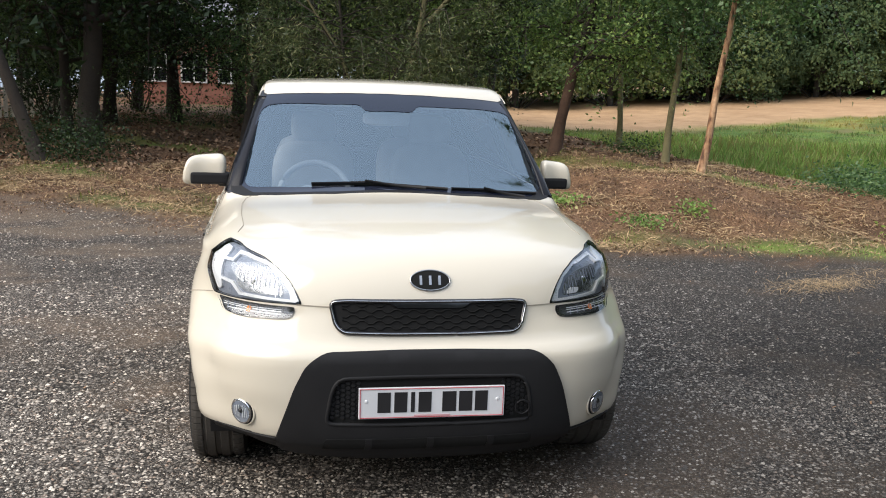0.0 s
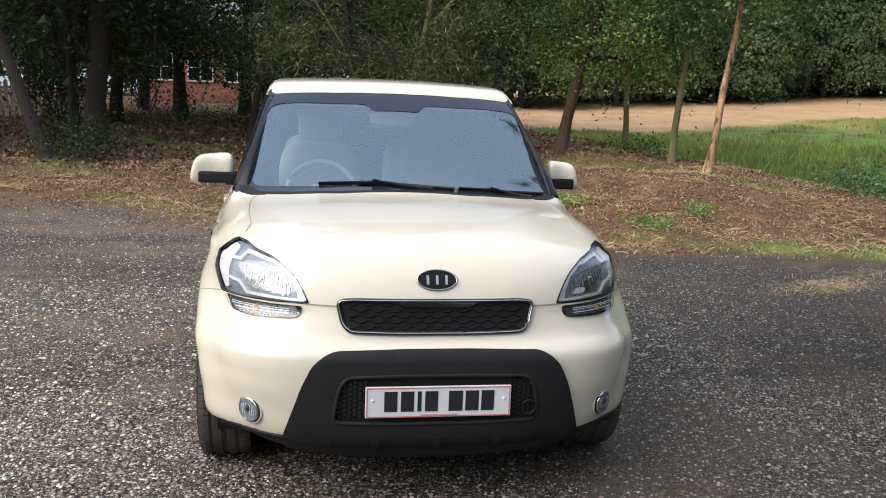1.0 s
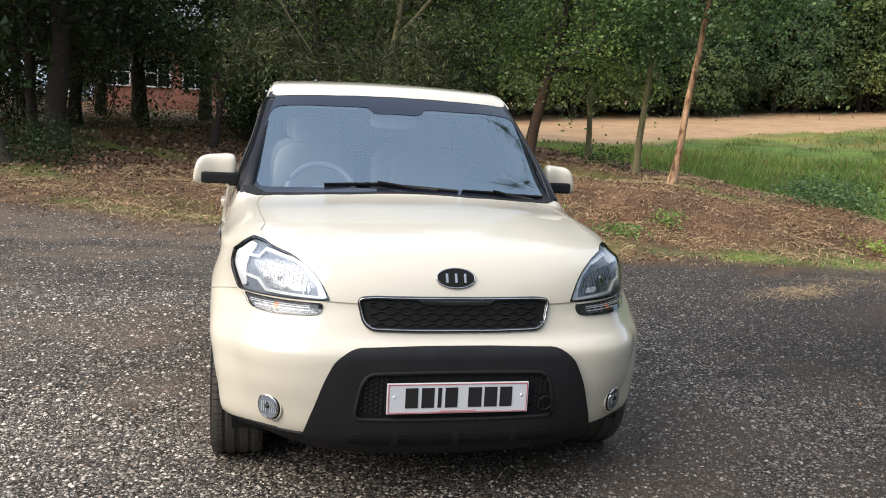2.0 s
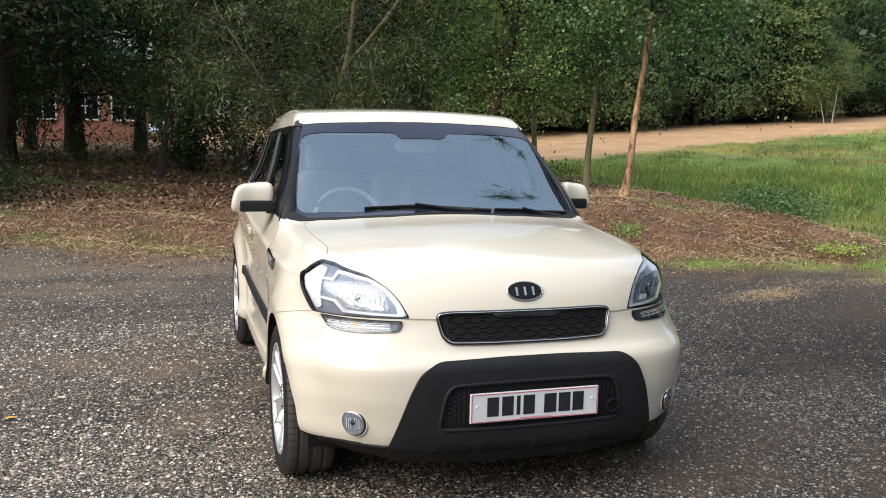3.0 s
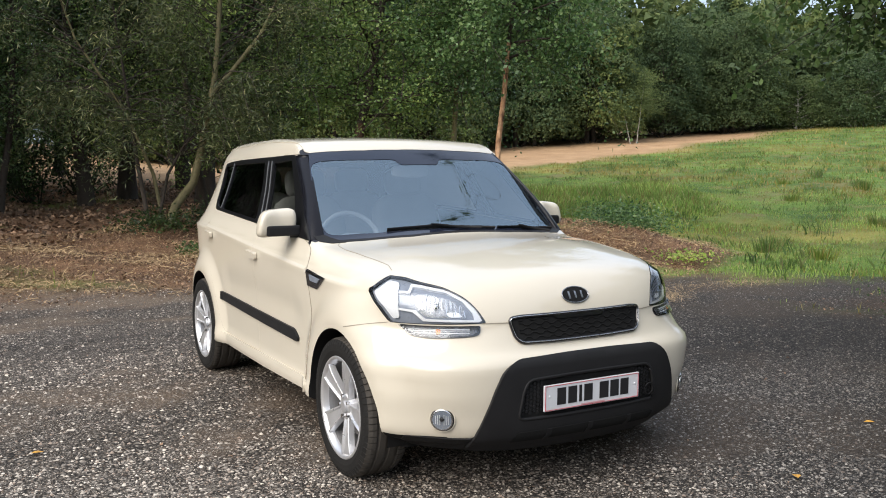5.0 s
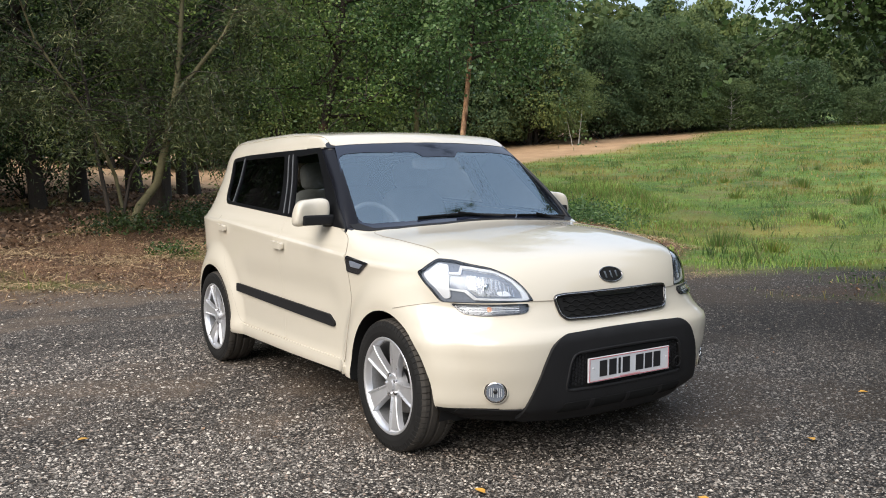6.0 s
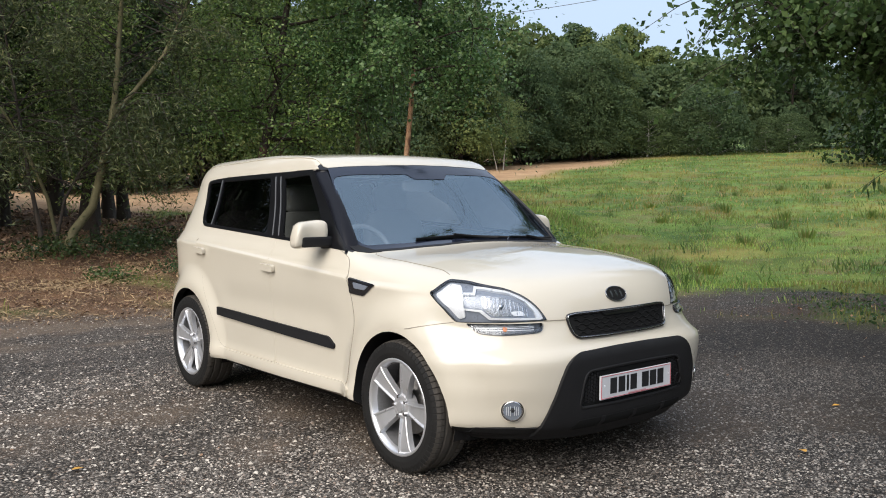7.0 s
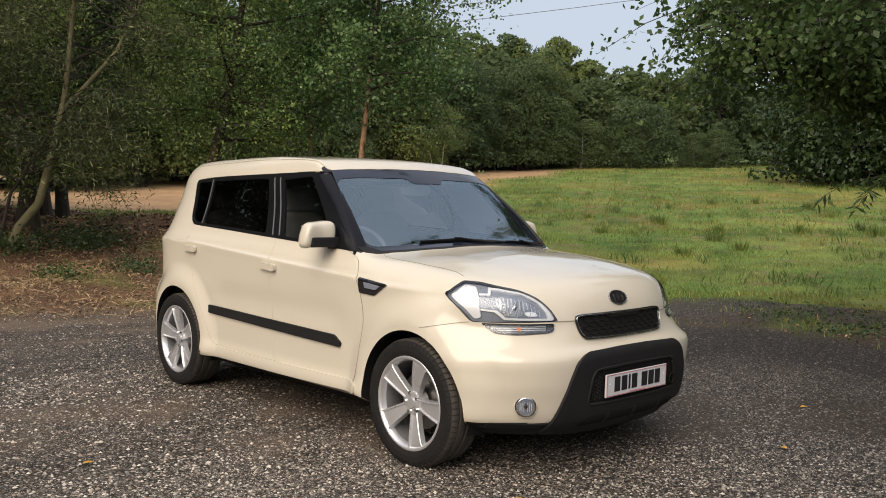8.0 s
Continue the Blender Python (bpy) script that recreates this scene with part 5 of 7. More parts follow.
def pocket(line, deep, out=0.12):
    """A cutter that sinks the outline into the front corner."""
    a = np.radians([p[0] for p in line])
    d = np.stack([np.sin(a), -np.cos(a), 0 * a], 1)
    P = from_corner(np.array(line))
    n = len(P)
    V = np.concatenate([P - d * deep, P + d * out])
    F = [tuple(range(n)), tuple(range(2 * n - 1, n - 1, -1))] + [(i, n + i, n + (i + 1) % n, (i + 1) % n) for i in range(n)]
    made = []
    for sx in (1, -1):
        me = mesh_of("pocket", V * (sx, 1, 1), F)
        bm = bmesh.new()
        bm.from_mesh(me)
        bmesh.ops.recalc_face_normals(bm, faces=bm.faces)
        bm.to_mesh(me), bm.free()
        made.append(me)
    return made


car = thing("hatchback_car", None, None, "cream boxy hatchback with black bumper panel parked on gravel", "car")
cutters = [cabin_hollow()]
for c in (0.0, BASE):
    arch = 0.364 if c == 0.0 else 0.376
    ring = [(c + arch * u, HUBZ + 0.008 + arch * v) for u, v in CIRCLE]
    cutters += [prism(ring, 0, 0.52, 1.2), prism(ring, 0, -1.2, -0.52)]
cutters += [prism([(y, z) for y, z in DLO], 0, 0.40, 1.2), prism([(y, z) for y, z in DLO], 0, -1.2, -0.40), prism(SCREEN, 2, 0.9, 2.0),
            prism(rounded([(-0.52, 1.14), (0.52, 1.14), (0.46, 1.44), (-0.46, 1.44)], 0.05), 1, 2.8, 4.0)]
slot = [(0.50, 1.066), (0.60, 1.066), (1.16, 1.508), (1.03, 1.512)]
cutters += [prism(slot, 0, 0.45, 1.2), prism(slot, 0, -1.2, -0.45)]
cutters += pocket(LAMP, 0.07)
body = carve(closed_skin(), cutters)
co = np.zeros(len(body.vertices) * 3, np.float32)
body.vertices.foreach_get("co", co)
co = co.reshape(-1, 3).astype(float)
on = np.abs(skin(co)) < 0.0016
N = facing(co)
normals, inner_face = [], []
for f in body.polygons:
    vs = list(f.vertices)
    outer = all(on[i] for i in vs)
    fx, fy, fz = f.center
    pillar = fz > 1.052 + 0.02 * (fy - 0.5) and fy - 0.22 * fx * fx < 1.005 and fy - 0.22 * fx * fx > 0.395
    inner_face.append(1 if not outer or fz < (0.296 if fy < 0.1 else 0.268) else 2 if pillar else 0)
    fn = np.array(f.normal)
    normals += [tuple(N[i]) if outer and N[i] @ fn > 0.5 else tuple(fn) for i in vs]
body.materials.clear()
body.materials.append(PAINT), body.materials.append(DARK), body.materials.append(SATIN)
body.polygons.foreach_set("material_index", inner_face)
body.polygons.foreach_set("use_smooth", [True] * len(body.polygons))
body.normals_split_custom_set(normals)
part("body", body, None, car, "glossy cream painted shell")

DEG = 0.0125  # metres of skin per degree round the front corner
for sx in (-1, 1):
    # doors and the window band
    band = part("window_surround", clad(DLO, from_side, 0.0048, 0.014, 0.04, [PANE_FRONT, PANE_REAR, PANE_QUARTER], sx), BANDBLACK, car, "gloss black window surround")
    for nm, pane, gl, lab in (("front_window", PANE_FRONT, SIDEGLASS, "lightly tinted front side window"), ("rear_window", PANE_REAR, PRIVACY, "dark privacy glass"),
                              ("quarter_window", PANE_QUARTER, PRIVACY, "dark privacy glass")):
        g = part(nm, clad(pane, from_side, -0.003, 0.003, 0.06, (), sx), gl, car, lab)
        g.visible_shadow = False
    for ya, yb in ((1.325, 1.505), (1.40, 1.572)):
        part("seal", ribbon([(ya, 1.116), (yb, 1.476)], from_side, 0.0085, 0.009, sx), SEAL, band)
    part("seal", ribbon([(2.366, 1.158), (2.432, 1.468)], from_side, 0.0085, 0.008, sx), SEAL, band)
    door_f = rounded([(0.46, 0.352), (1.30, 0.352), (1.345, 1.099), (0.62, 1.063), (0.50, 1.02), (0.40, 0.78), (0.42, 0.50)], [0.05, 0.03, 0.0, 0.02, 0.05, 0.1, 0.1])
    door_r = rounded([(1.3018, 0.352), (2.06, 0.352), (2.14, 0.53), (2.34, 0.80), (2.44, 1.00), (2.47, 1.148), (1.3468, 1.099)], [0.03, 0.06, 0.15, 0.15, 0.1, 0.02, 0.0])
    for nm, poly in (("front_door", door_f), ("rear_door", door_r)):
        ya, yb = (0.482, 1.330) if nm == "front_door" else (1.353, 2.432)
        folds = [np.array([(yc, CREASE + dz + 0.056 * (yc - 0.85)) for yc in np.linspace(ya, yb, 46)]) for dz in (-0.009, -0.003, 0.003, 0.009)]
        d = part(nm, clad(poly, from_side, 0.0030, 0.008, 0.022, (), sx, folds=folds), PAINT, car)
        h0 = (1.33, 0.928) if nm == "front_door" else (2.36, 0.984)
        hd = rounded([(h0[0] - 0.085, h0[1] - 0.022), (h0[0] + 0.085, h0[1] - 0.016), (h0[0] + 0.085, h0[1] + 0.026), (h0[0] - 0.085, h0[1] + 0.020)], 0.014)
        part("door_handle", clad(hd, from_side, 0.026, 0.020, 0.02, (), sx), PAINT, d)
        if nm == "front_door":
            line = [p for p in poly if p[0] < 1.27]
            k = max(range(len(line)), key=lambda n_: (line[n_][0] - line[n_ - 1][0]) ** 2 + (line[n_][1] - line[n_ - 1][1]) ** 2)
            line = [(1.29, 0.352)] + (line[k:] + line[:k])[::-1]
        else:
            line = [p for p in poly if p[0] > 1.335]
        part("gap", ribbon(line, from_side, 0.0018, 0.0048, sx), GAP, d)
    sill = rounded([(0.435, 0.300), (0.425, 0.350), (0.50, 0.360), (1.2, 0.352), (2.10, 0.342), (2.17, 0.275), (1.2, 0.284)], [0.01, 0.02, 0.01, 0, 0.02, 0.02, 0])
    part("sill", clad(sill, from_side, 0.012, 0.016, 0.03, (), sx), PAINT, car)
    strip = rounded([(0.612, 0.527), (2.10, 0.560), (2.105, 0.616), (0.665, 0.590), (0.602, 0.550)], [0.012, 0.01, 0.01, 0.02, 0.012])
    part("rubbing_strip", clad(strip, from_side, 0.016, 0.016, 0.03, (), sx), BLACK, car, "black plastic side strip")
    gill = [(0.197, 0.909), (0.437, 0.928), (0.432, 0.849), (0.303, 0.843)]
    g = part("side_vent", clad(rounded(gill, 0.012), from_side, 0.006, 0.008, 0.02, (), sx), GLOSSBLACK, car, "black side vent with clear repeater")
    part("repeater_lens", clad(rounded([(0.25, 0.898), (0.385, 0.910), (0.378, 0.880), (0.285, 0.876)], 0.006), from_side, 0.010, 0.006, 0.02, (), sx), LAMPGREY, g)
    # headlamp: black bowl, silver parts, clear cover
    lamp = part("headlamp", clad(LAMP, from_corner, -0.048, 0.004, 0.02, (), sx, (DEG, 1)), GLOSSBLACK, car, "clear headlamp with black rim")
    back = rounded([(19.0, 0.7800), (34, 0.7778), (49.6, 0.7748), (54.7, 0.838), (61.3, 0.895), (54.1, 0.9597), (46.5, 0.9556), (42.5, 0.9447), (31.5, 0.9218), (25.5, 0.8848), (21.7, 0.8405)], [0.8, 0, 1.0, 2, 1, 1, 2, 2, 3, 2, 2], 3)
    part("rim", clad(LAMP, from_corner, 0.0012, 0.010, 0.02, [back], sx, (DEG, 1)), GLOSSBLACK, lamp)
    part("bowl", clad(LAMP, from_corner, -0.019, 0.003, 0.02, (), sx, (DEG, 1)), LAMPGREY, lamp)
    outer_ref = rounded([(48.8, 0.785), (52.8, 0.836), (59.3, 0.893), (53.5, 0.950), (48.6, 0.944), (47.4, 0.901), (47.3, 0.838), (46.2, 0.796)], 0.7, 2)
    part("side_reflector", clad(outer_ref, from_corner, -0.010, 0.010, 0.02, (), sx, (DEG, 1)), LAMPWHITE, lamp)
    ringo = [(47.4, 0.914), (44.0, 0.914), (43.8, 0.9405), (39.8, 0.9365), (30.8, 0.9185), (24.9, 0.8815), (21.2, 0.836), (19.7, 0.790), (20.6, 0.7835), (38.2, 0.786), (41.6, 0.822), (47.2, 0.829), (47.2, 0.837), (40.8, 0.832),
             (37.6, 0.796), (22.0, 0.7935), (22.6, 0.822), (25.6, 0.870), (31.0, 0.909), (40.0, 0.9275), (42.8, 0.929), (43.0, 0.904), (47.4, 0.904)]
    part("light_strip", clad(ringo, from_corner, -0.008, 0.012, 0.012, (), sx, (DEG, 1)), LAMPWHITE, lamp)
    bowl = rounded([(24.0, 0.802), (37.4, 0.803), (40.6, 0.836), (41.6, 0.906), (31.0, 0.890), (25.6, 0.856)], [1.5, 1.5, 2, 2, 3, 2], 4)
    part("reflector", clad(bowl, from_corner, -0.0165, 0.004, 0.012, (), sx, (DEG, 1)), REFLECT, lamp)
    for k in range(22):
        a = 25.0 + 0.72 * k
        hi = float(np.interp(a, [24, 26, 31, 41.5], [0.82, 0.852, 0.884, 0.900]))
        part("lens_rib", ribbon([(a, hi - 0.034 - 0.012 * (k % 3)), (a + 0.2, hi)], from_corner, -0.0140, 0.0026, sx, (DEG, 1)), LAMPGREY if k % 2 else CHROME, lamp)
    bulb = from_corner(np.array([[33.5, 0.838]]))[0] * (sx, 1, 1)
    bm = bmesh.new()
    bmesh.ops.create_uvsphere(bm, u_segments=14, v_segments=8, radius=0.022)
    for v in bm.verts:
        v.co = Vector(bulb) + Vector((v.co.x - sx * 0.015, v.co.y * 0.5 + 0.024, v.co.z))
    part("bulb", bm, CHROME, lamp)
    part("low_reflector", clad(rounded([(25.5, 0.806), (30, 0.806), (31, 0.826), (27, 0.830)], 0.8, 2), from_corner, -0.0150, 0.003, 0.012, (), sx, (DEG, 1)), LAMPWHITE, lamp)
    g = part("cover", clad(LAMP, from_corner, 0.0022, 0.003, 0.02, (), sx, (DEG, 1)), LENS, lamp)
    g.visible_shadow = False
    ind = rounded([(20.4, 0.769), (20.6, 0.733), (22.6, 0.724), (34.8, 0.716), (42.4, 0.724), (46.2, 0.770)], [0.6, 1, 1.5, 3, 2, 0.8], 3)
    il = part("indicator_lamp", clad(ind, from_corner, 0.004, 0.008, 0.02, (), sx, (DEG, 1)), GLOSSBLACK, car, "clear indicator lamp under the headlamp")
    ind_in = rounded([(21.4, 0.765), (21.6, 0.735), (23.2, 0.729), (34.8, 0.722), (41.8, 0.729), (44.9, 0.765)], [0.6, 1, 1.5, 3, 2, 0.8], 3)
    part("reflector", clad(ind_in, from_corner, 0.006, 0.004, 0.015, (), sx, (DEG, 1)), DIMSILVER, il)
    for zz in (0.736, 0.745, 0.754):
        part("lens_rib", ribbon([(23.8, zz + 0.002), (42.6 if zz > 0.74 else 40.5, zz)], from_corner, 0.0085, 0.0022, sx, (DEG, 1)), LAMPWHITE, il)
    for k in range(7):
        part("lens_rib", ribbon([(25 + 2.6 * k, 0.731), (25.3 + 2.6 * k, 0.761)], from_corner, 0.008, 0.002, sx, (DEG, 1)), LAMPGREY, il)
    part("bulb", clad(rounded([(32.5, 0.733), (33.9, 0.733), (33.9, 0.757), (32.5, 0.757)], 0.5), from_corner, 0.0092, 0.003, 0.02, (), sx, (DEG, 1)), AMBER, il)
    g = part("cover", clad(ind, from_corner, 0.014, 0.003, 0.02, (), sx, (DEG, 1)), LENS, il)
    g.visible_shadow = False
    # fog lamp
    seat_at = from_front(np.array([(0.664, 0.388)]))
    axis = Vector(facing(seat_at)[0] * (sx, 1, 0.4)).normalized()
    spot = Vector(seat_at[0] * (sx, 1, 1)) + axis * 0.004
    turn = Matrix.Translation(spot) @ axis.to_track_quat("Z", "Y").to_matrix().to_4x4()

    def ring(radius, r, out):
        v, f = tube([turn @ Vector((radius * u, radius * w_, out)) for u, w_ in CIRCLE[::2]], r, 10, True)
        return mesh_of("ring", v, f, True)

    def dish(radius, out, deep):
        """A round shallow bowl that faces along the lamp's axis."""
        v = [turn @ Vector((0, 0, out - deep))]
        f = []
        for k in range(1, 5):
            v += [turn @ Vector((radius * k / 4 * u, radius * k / 4 * w_, out - deep * (1 - (k / 4) ** 2))) for u, w_ in CIRCLE[::2]]
        f = [(0, 1 + q, 1 + (q + 1) % 32) for q in range(32)]
        for k in range(3):
            f += [(1 + 32 * k + q, 33 + 32 * k + q, 33 + 32 * k + (q + 1) % 32, 1 + 32 * k + (q + 1) % 32) for q in range(32)]
        return mesh_of("dish", v, f, True)
    bm = bmesh.new()
    bmesh.ops.create_cone(bm, cap_ends=True, segments=40, radius1=0.049, radius2=0.049, depth=0.050, matrix=turn @ Matrix.Translation((0, 0, -0.026)))
    fo = part("fog_lamp", bm, BLACK, car, "round fog lamp with chrome rim")
    part("bezel", ring(0.0535, 0.0042, -0.006), PAINT, fo)
    # black ring in place of the shadowed wall round the lamp
    part("shade_ring", ring(0.0478, 0.0034, -0.001), BLACK, fo)
    part("rim", ring(0.0425, 0.0050, 0.003), CHROME, fo)
    part("reflector", dish(0.040, 0.007, 0.004), LAMPGREY, fo)
    for a in (-0.027, -0.018, -0.009, 0.009, 0.018, 0.027):
        bm = bmesh.new()
        box(bm, a, 0, 0.0065, 0.0028, 0.050 - 0.5 * abs(a), 0.003, 0.0008, turn)
        part("lens_rib", bm, LAMPWHITE, fo)
    bm = bmesh.new()
    bmesh.ops.create_uvsphere(bm, u_segments=14, v_segments=8, radius=0.011, matrix=turn @ Matrix.Translation((0, 0.004, 0.004)))
    part("bulb_cap", bm, LAMPDARK, fo)
    g = part("cover", dish(0.041, 0.009, -0.007), LENS, fo)
    g.visible_shadow = False
    # seams round the bumper and bonnet
    part("bumper_seam", ribbon([(50.5, 0.771), (56, 0.760), (64, 0.741), (71, 0.722)], from_corner, 0.0016, 0.0030, sx, (DEG, 1), 0.01), GAP, car)
    part("bonnet_seam", ribbon([(0.672, 0.462), (0.700, 0.43), (0.712, 0.31), (0.703, 0.08), (0.686, -0.09), (0.684, -0.13), (0.70, -0.20)], from_top, 0.0016, 0.0026, sx, step=0.01), GAP, car)
    part("grille_seam", ribbon([(0.475, 0.777), (0.36, 0.775)], from_front, 0.0014, 0.0042, sx, step=0.01), GAP, car)
    # door mirror
    back = 0.045 if sx > 0 else 0.0
    mir = new("door_mirror")
    mir.parent = car
    tagged(mir, "cream door mirror with a black lower arm")
    bm = bmesh.new()
    bmesh.ops.create_uvsphere(bm, u_segments=40, v_segments=24, radius=1.0)
    for v in bm.verts:
        u = v.co.copy()
        k = 1 / (abs(u.x) ** 4.5 + abs(u.y) ** 3 + abs(u.z) ** 4.5) ** (1 / 4.2)
        u = u * k
        taper = 1 - 0.12 * max(0, u.z)
        wide, mid = (0.102, 0.912) if sx < 0 else (0.078, 0.888)
        v.co = Vector((sx * (mid + wide * u.x * taper - 0.010 * u.z), 0.790 + back + 0.062 * u.y - 0.03 * u.x * u.x, 1.148 + 0.073 * u.z - 0.008 * u.x))
    for f in bm.faces:
        f.smooth = True
    part("cap", bm, PAINT, mir)
    bm = bmesh.new()
    box(bm, sx * (0.886 if sx < 0 else 0.868), 0.755 + back, 1.106, 0.185 if sx < 0 else 0.15, 0.090, 0.056, 0.012)
    part("arm", bm, BLACK, mir)
    v, f = tube([(sx * 0.84, 0.752 + back, 1.096), (sx * 0.81, 0.742 + back, 1.092), (sx * 0.785, 0.735 + back, 1.090)], [0.030, 0.026, 0.030], 10)
    part("stalk", mesh_of("stalk", v, f, True), BLACK, mir)
    bm = bmesh.new()
    box(bm, sx * (0.910 if sx < 0 else 0.886), 0.835 + back, 1.152, 0.125 if sx < 0 else 0.10, 0.006, 0.09, 0.002)
    part("glass", bm, CHROME, mir)

def pillar(sx):
    """A smooth post between the side window and the windscreen, one section for each height."""
    zs = np.linspace(1.048, 1.514, 22)
    rear = from_side(np.stack([0.570 + (zs - 1.06) * 1.272, zs], 1))
    n, verts, faces = 14, [], []
    for z, a in zip(zs, rear):
        xb = 0.730 - 0.116 * (z - 1.06) / 0.46
        yb = 0.40 + (z + (0.070 - 0.045 * (z - 1.06)) * xb * xb - 1.095) / 0.783 + 0.22 * xb * xb
        bow = 0.028 * math.sin(math.pi * min(1, max(0, (z - 1.05) / 0.47)) ** 0.85)
        xb, yb = xb + 0.5 * bow, yb - 1.35 * bow
        if sx > 0:
            xb, yb = xb + 0.016, yb - 0.010
        b = np.array((xb, yb + 0.012, z))
        k = np.array((a[0] + 0.002, yb + 0.22 * (a[0] ** 2 - xb ** 2) + 0.006, z))
        for i in range(n - 2):
            t = i / (n - 3)
            verts.append(a * (1 - t) ** 2 + k * 2 * t * (1 - t) + b * t * t)
        verts += [b + (-0.004, 0.03, 0), np.array((a[0] - 0.035, a[1], z))]
    for i in range(len(zs) - 1):
        for j in range(n):
            f = (i * n + j, i * n + (j + 1) % n, (i + 1) * n + (j + 1) % n, (i + 1) * n + j)
            faces.append(f if sx < 0 else f[::-1])
    m = len(zs)
    faces += [tuple(range(n)), tuple((m - 1) * n + j for j in reversed(range(n)))]
    me = mesh_of("a_pillar", np.array(verts) * (sx, 1, 1), faces, True)
    return me


for sx in (-1, 1):
    part("a_pillar", pillar(sx), PILLAR, car, "gloss black windscreen pillar")
# roof panel with its front lip
part("roof", clad(both([(0.10, 0.969), (0.30, 0.986), (0.45, 1.011), (0.615, 1.048), (0.635, 1.068), (0.632, 1.12), (0.62, 1.6), (0.59, 2.3), (0.56, 2.85), (0.30, 3.0)]), from_top, 0.0035, 0.018, 0.035), PAINT, car)
for sx in (-1, 1):
    part("roof_corner", clad(rounded([(1.070, 1.514), (1.34, 1.512), (1.34, 1.580), (1.17, 1.563), (1.115, 1.540)], 0.006), from_side, 0.0042, 0.012, 0.015, (), sx), PAINT, car)
g = part("tailgate_window", clad(rounded([(-0.54, 1.12), (0.54, 1.12), (0.48, 1.46), (-0.48, 1.46)], 0.05), from_back, 0.002, 0.004, 0.06), PRIVACY, car, "dark privacy glass")
g.visible_shadow = False
# bonnet line at the windscreen, scuttle and wipers
part("scuttle", clad(both([(0.30, 0.372), (0.55, 0.420), (0.690, 0.470), (0.705, 0.497), (0.55, 0.446), (0.30, 0.396)]), from_top, 0.002, 0.006, 0.03), BLACK, car, "black plastic scuttle panel")
for sx in (-1, 1):
    part("cowl_corner", clad(rounded([(0.640, 0.447), (0.712, 0.470), (0.768, 0.520), (0.778, 0.575), (0.752, 0.590), (0.700, 0.520)], 0.012), from_top, 0.0035, 0.008, 0.012, (), sx), BLACK, car)
screen = part("windscreen", clad(SCREEN, from_top, -0.001, 0.004, 0.04), WINDSCREEN, car, "clear sloping windscreen")
screen.visible_shadow = False
part("screen_border", clad(SCREEN, from_top, 0.0015, 0.002, 0.03, [SCREEN_IN]), FRIT, car, "black printed windscreen border")
for line in ([(-0.40, 0.475), (-0.15, 0.452), (0.03, 0.425), (0.24, 0.418)], [(0.26, 0.425), (0.42, 0.452), (0.52, 0.462), (0.70, 0.515)]):
    w = part("wiper", skin_tube(line, from_top, 0.012, 0.006, 1, 6, False), BLACK, car, "black wiper resting on the windscreen")
    part("blade", ribbon(line, from_top, 0.008, 0.006), RUBBER, w)
    part("wiper_arm", skin_tube([line[1], ((line[1][0] + line[2][0]) / 2 + 0.05, (line[1][1] + line[2][1]) / 2 - 0.03), (line[2][0] + 0.10, line[2][1] - 0.035)], from_top, 0.020, 0.007, 1, 6, False), BLACK, w)

# grille
GR = rounded(both([(0.30, 0.798), (0.356, 0.792), (0.338, 0.712), (0.312, 0.688), (0.14, 0.684), (0.12, 0.684)][::-1]), 0.018, 3)
gr = part("grille", clad(GR, from_front, 0.003, 0.012, 0.02), DARK, car, "narrow black mesh grille with chrome rim")
part("rim", skin_tube(resampled(GR, 0.02), from_front, 0.005, 0.0085), GLOSSBLACK, gr)
part("trim_line", skin_tube(resampled(GR, 0.02), from_front, 0.0125, 0.0016), CHROME, gr)
part("top_bar", clad(rounded([(-0.15, 0.797), (-0.12, 0.776), (0.12, 0.776), (0.15, 0.797)], 0.01), from_front, 0.010, 0.008, 0.02), GLOSSBLACK, gr)
for r in range(5):
    zz = 0.704 + r * 0.020
    line = []
    for k in range(42):
        x = -0.315 + 0.63 * k / 41
        line.append((x, zz + (0.006 if (k // 2 + r) % 2 else -0.004)))
    part("mesh_bar", skin_tube(line, from_front, 0.006, 0.0022, 1, 4, False), DARK, gr)

# black lower bumper panel with its recess, plate and air intake
PANEL = rounded(both([(0.12, 0.630), (0.380, 0.626), (0.442, 0.590), (0.482, 0.505), (0.545, 0.300), (0.535, 0.236), (0.12, 0.228)][::-1]), [0.03] * 14, 3)
RECESS = rounded(both([(0.12, 0.550), (0.325, 0.546), (0.352, 0.505), (0.372, 0.378), (0.12, 0.374)][::-1]), 0.03, 3)
bp = part("bumper_panel", clad(PANEL, from_front, 0.018, 0.03, 0.03, [RECESS]), BLACK, car, "matt black plastic lower bumper panel")
part("intake_mesh", clad(RECESS, from_front, 0.003, 0.004, 0.03), DARK, bp)
part("recess_rim", skin_tube(resampled(RECESS, 0.03), from_front, 0.014, 0.008), BLACK, bp)
for k in range(40):
    x = -0.35 + 0.7 * k / 39
    if abs(x) > 0.25:
        for j in range(9):
            zz = 0.40 + j * 0.017 + (0.0085 if k % 2 else 0)
            if abs(x) < 0.345 + 0.2 * (0.5 - zz):
                part("mesh_cell", clad([(x + 0.0075 * u, zz + 0.0075 * v) for u, v in CIRCLE[::11]], from_front, 0.008, 0.006, 0.02), BLACK, bp)
part("lower_intake", clad(rounded([(-0.37, 0.325), (0.37, 0.325), (0.385, 0.282), (-0.385, 0.282)], 0.012), from_front, 0.0215, 0.003, 0.03), DARK, bp)
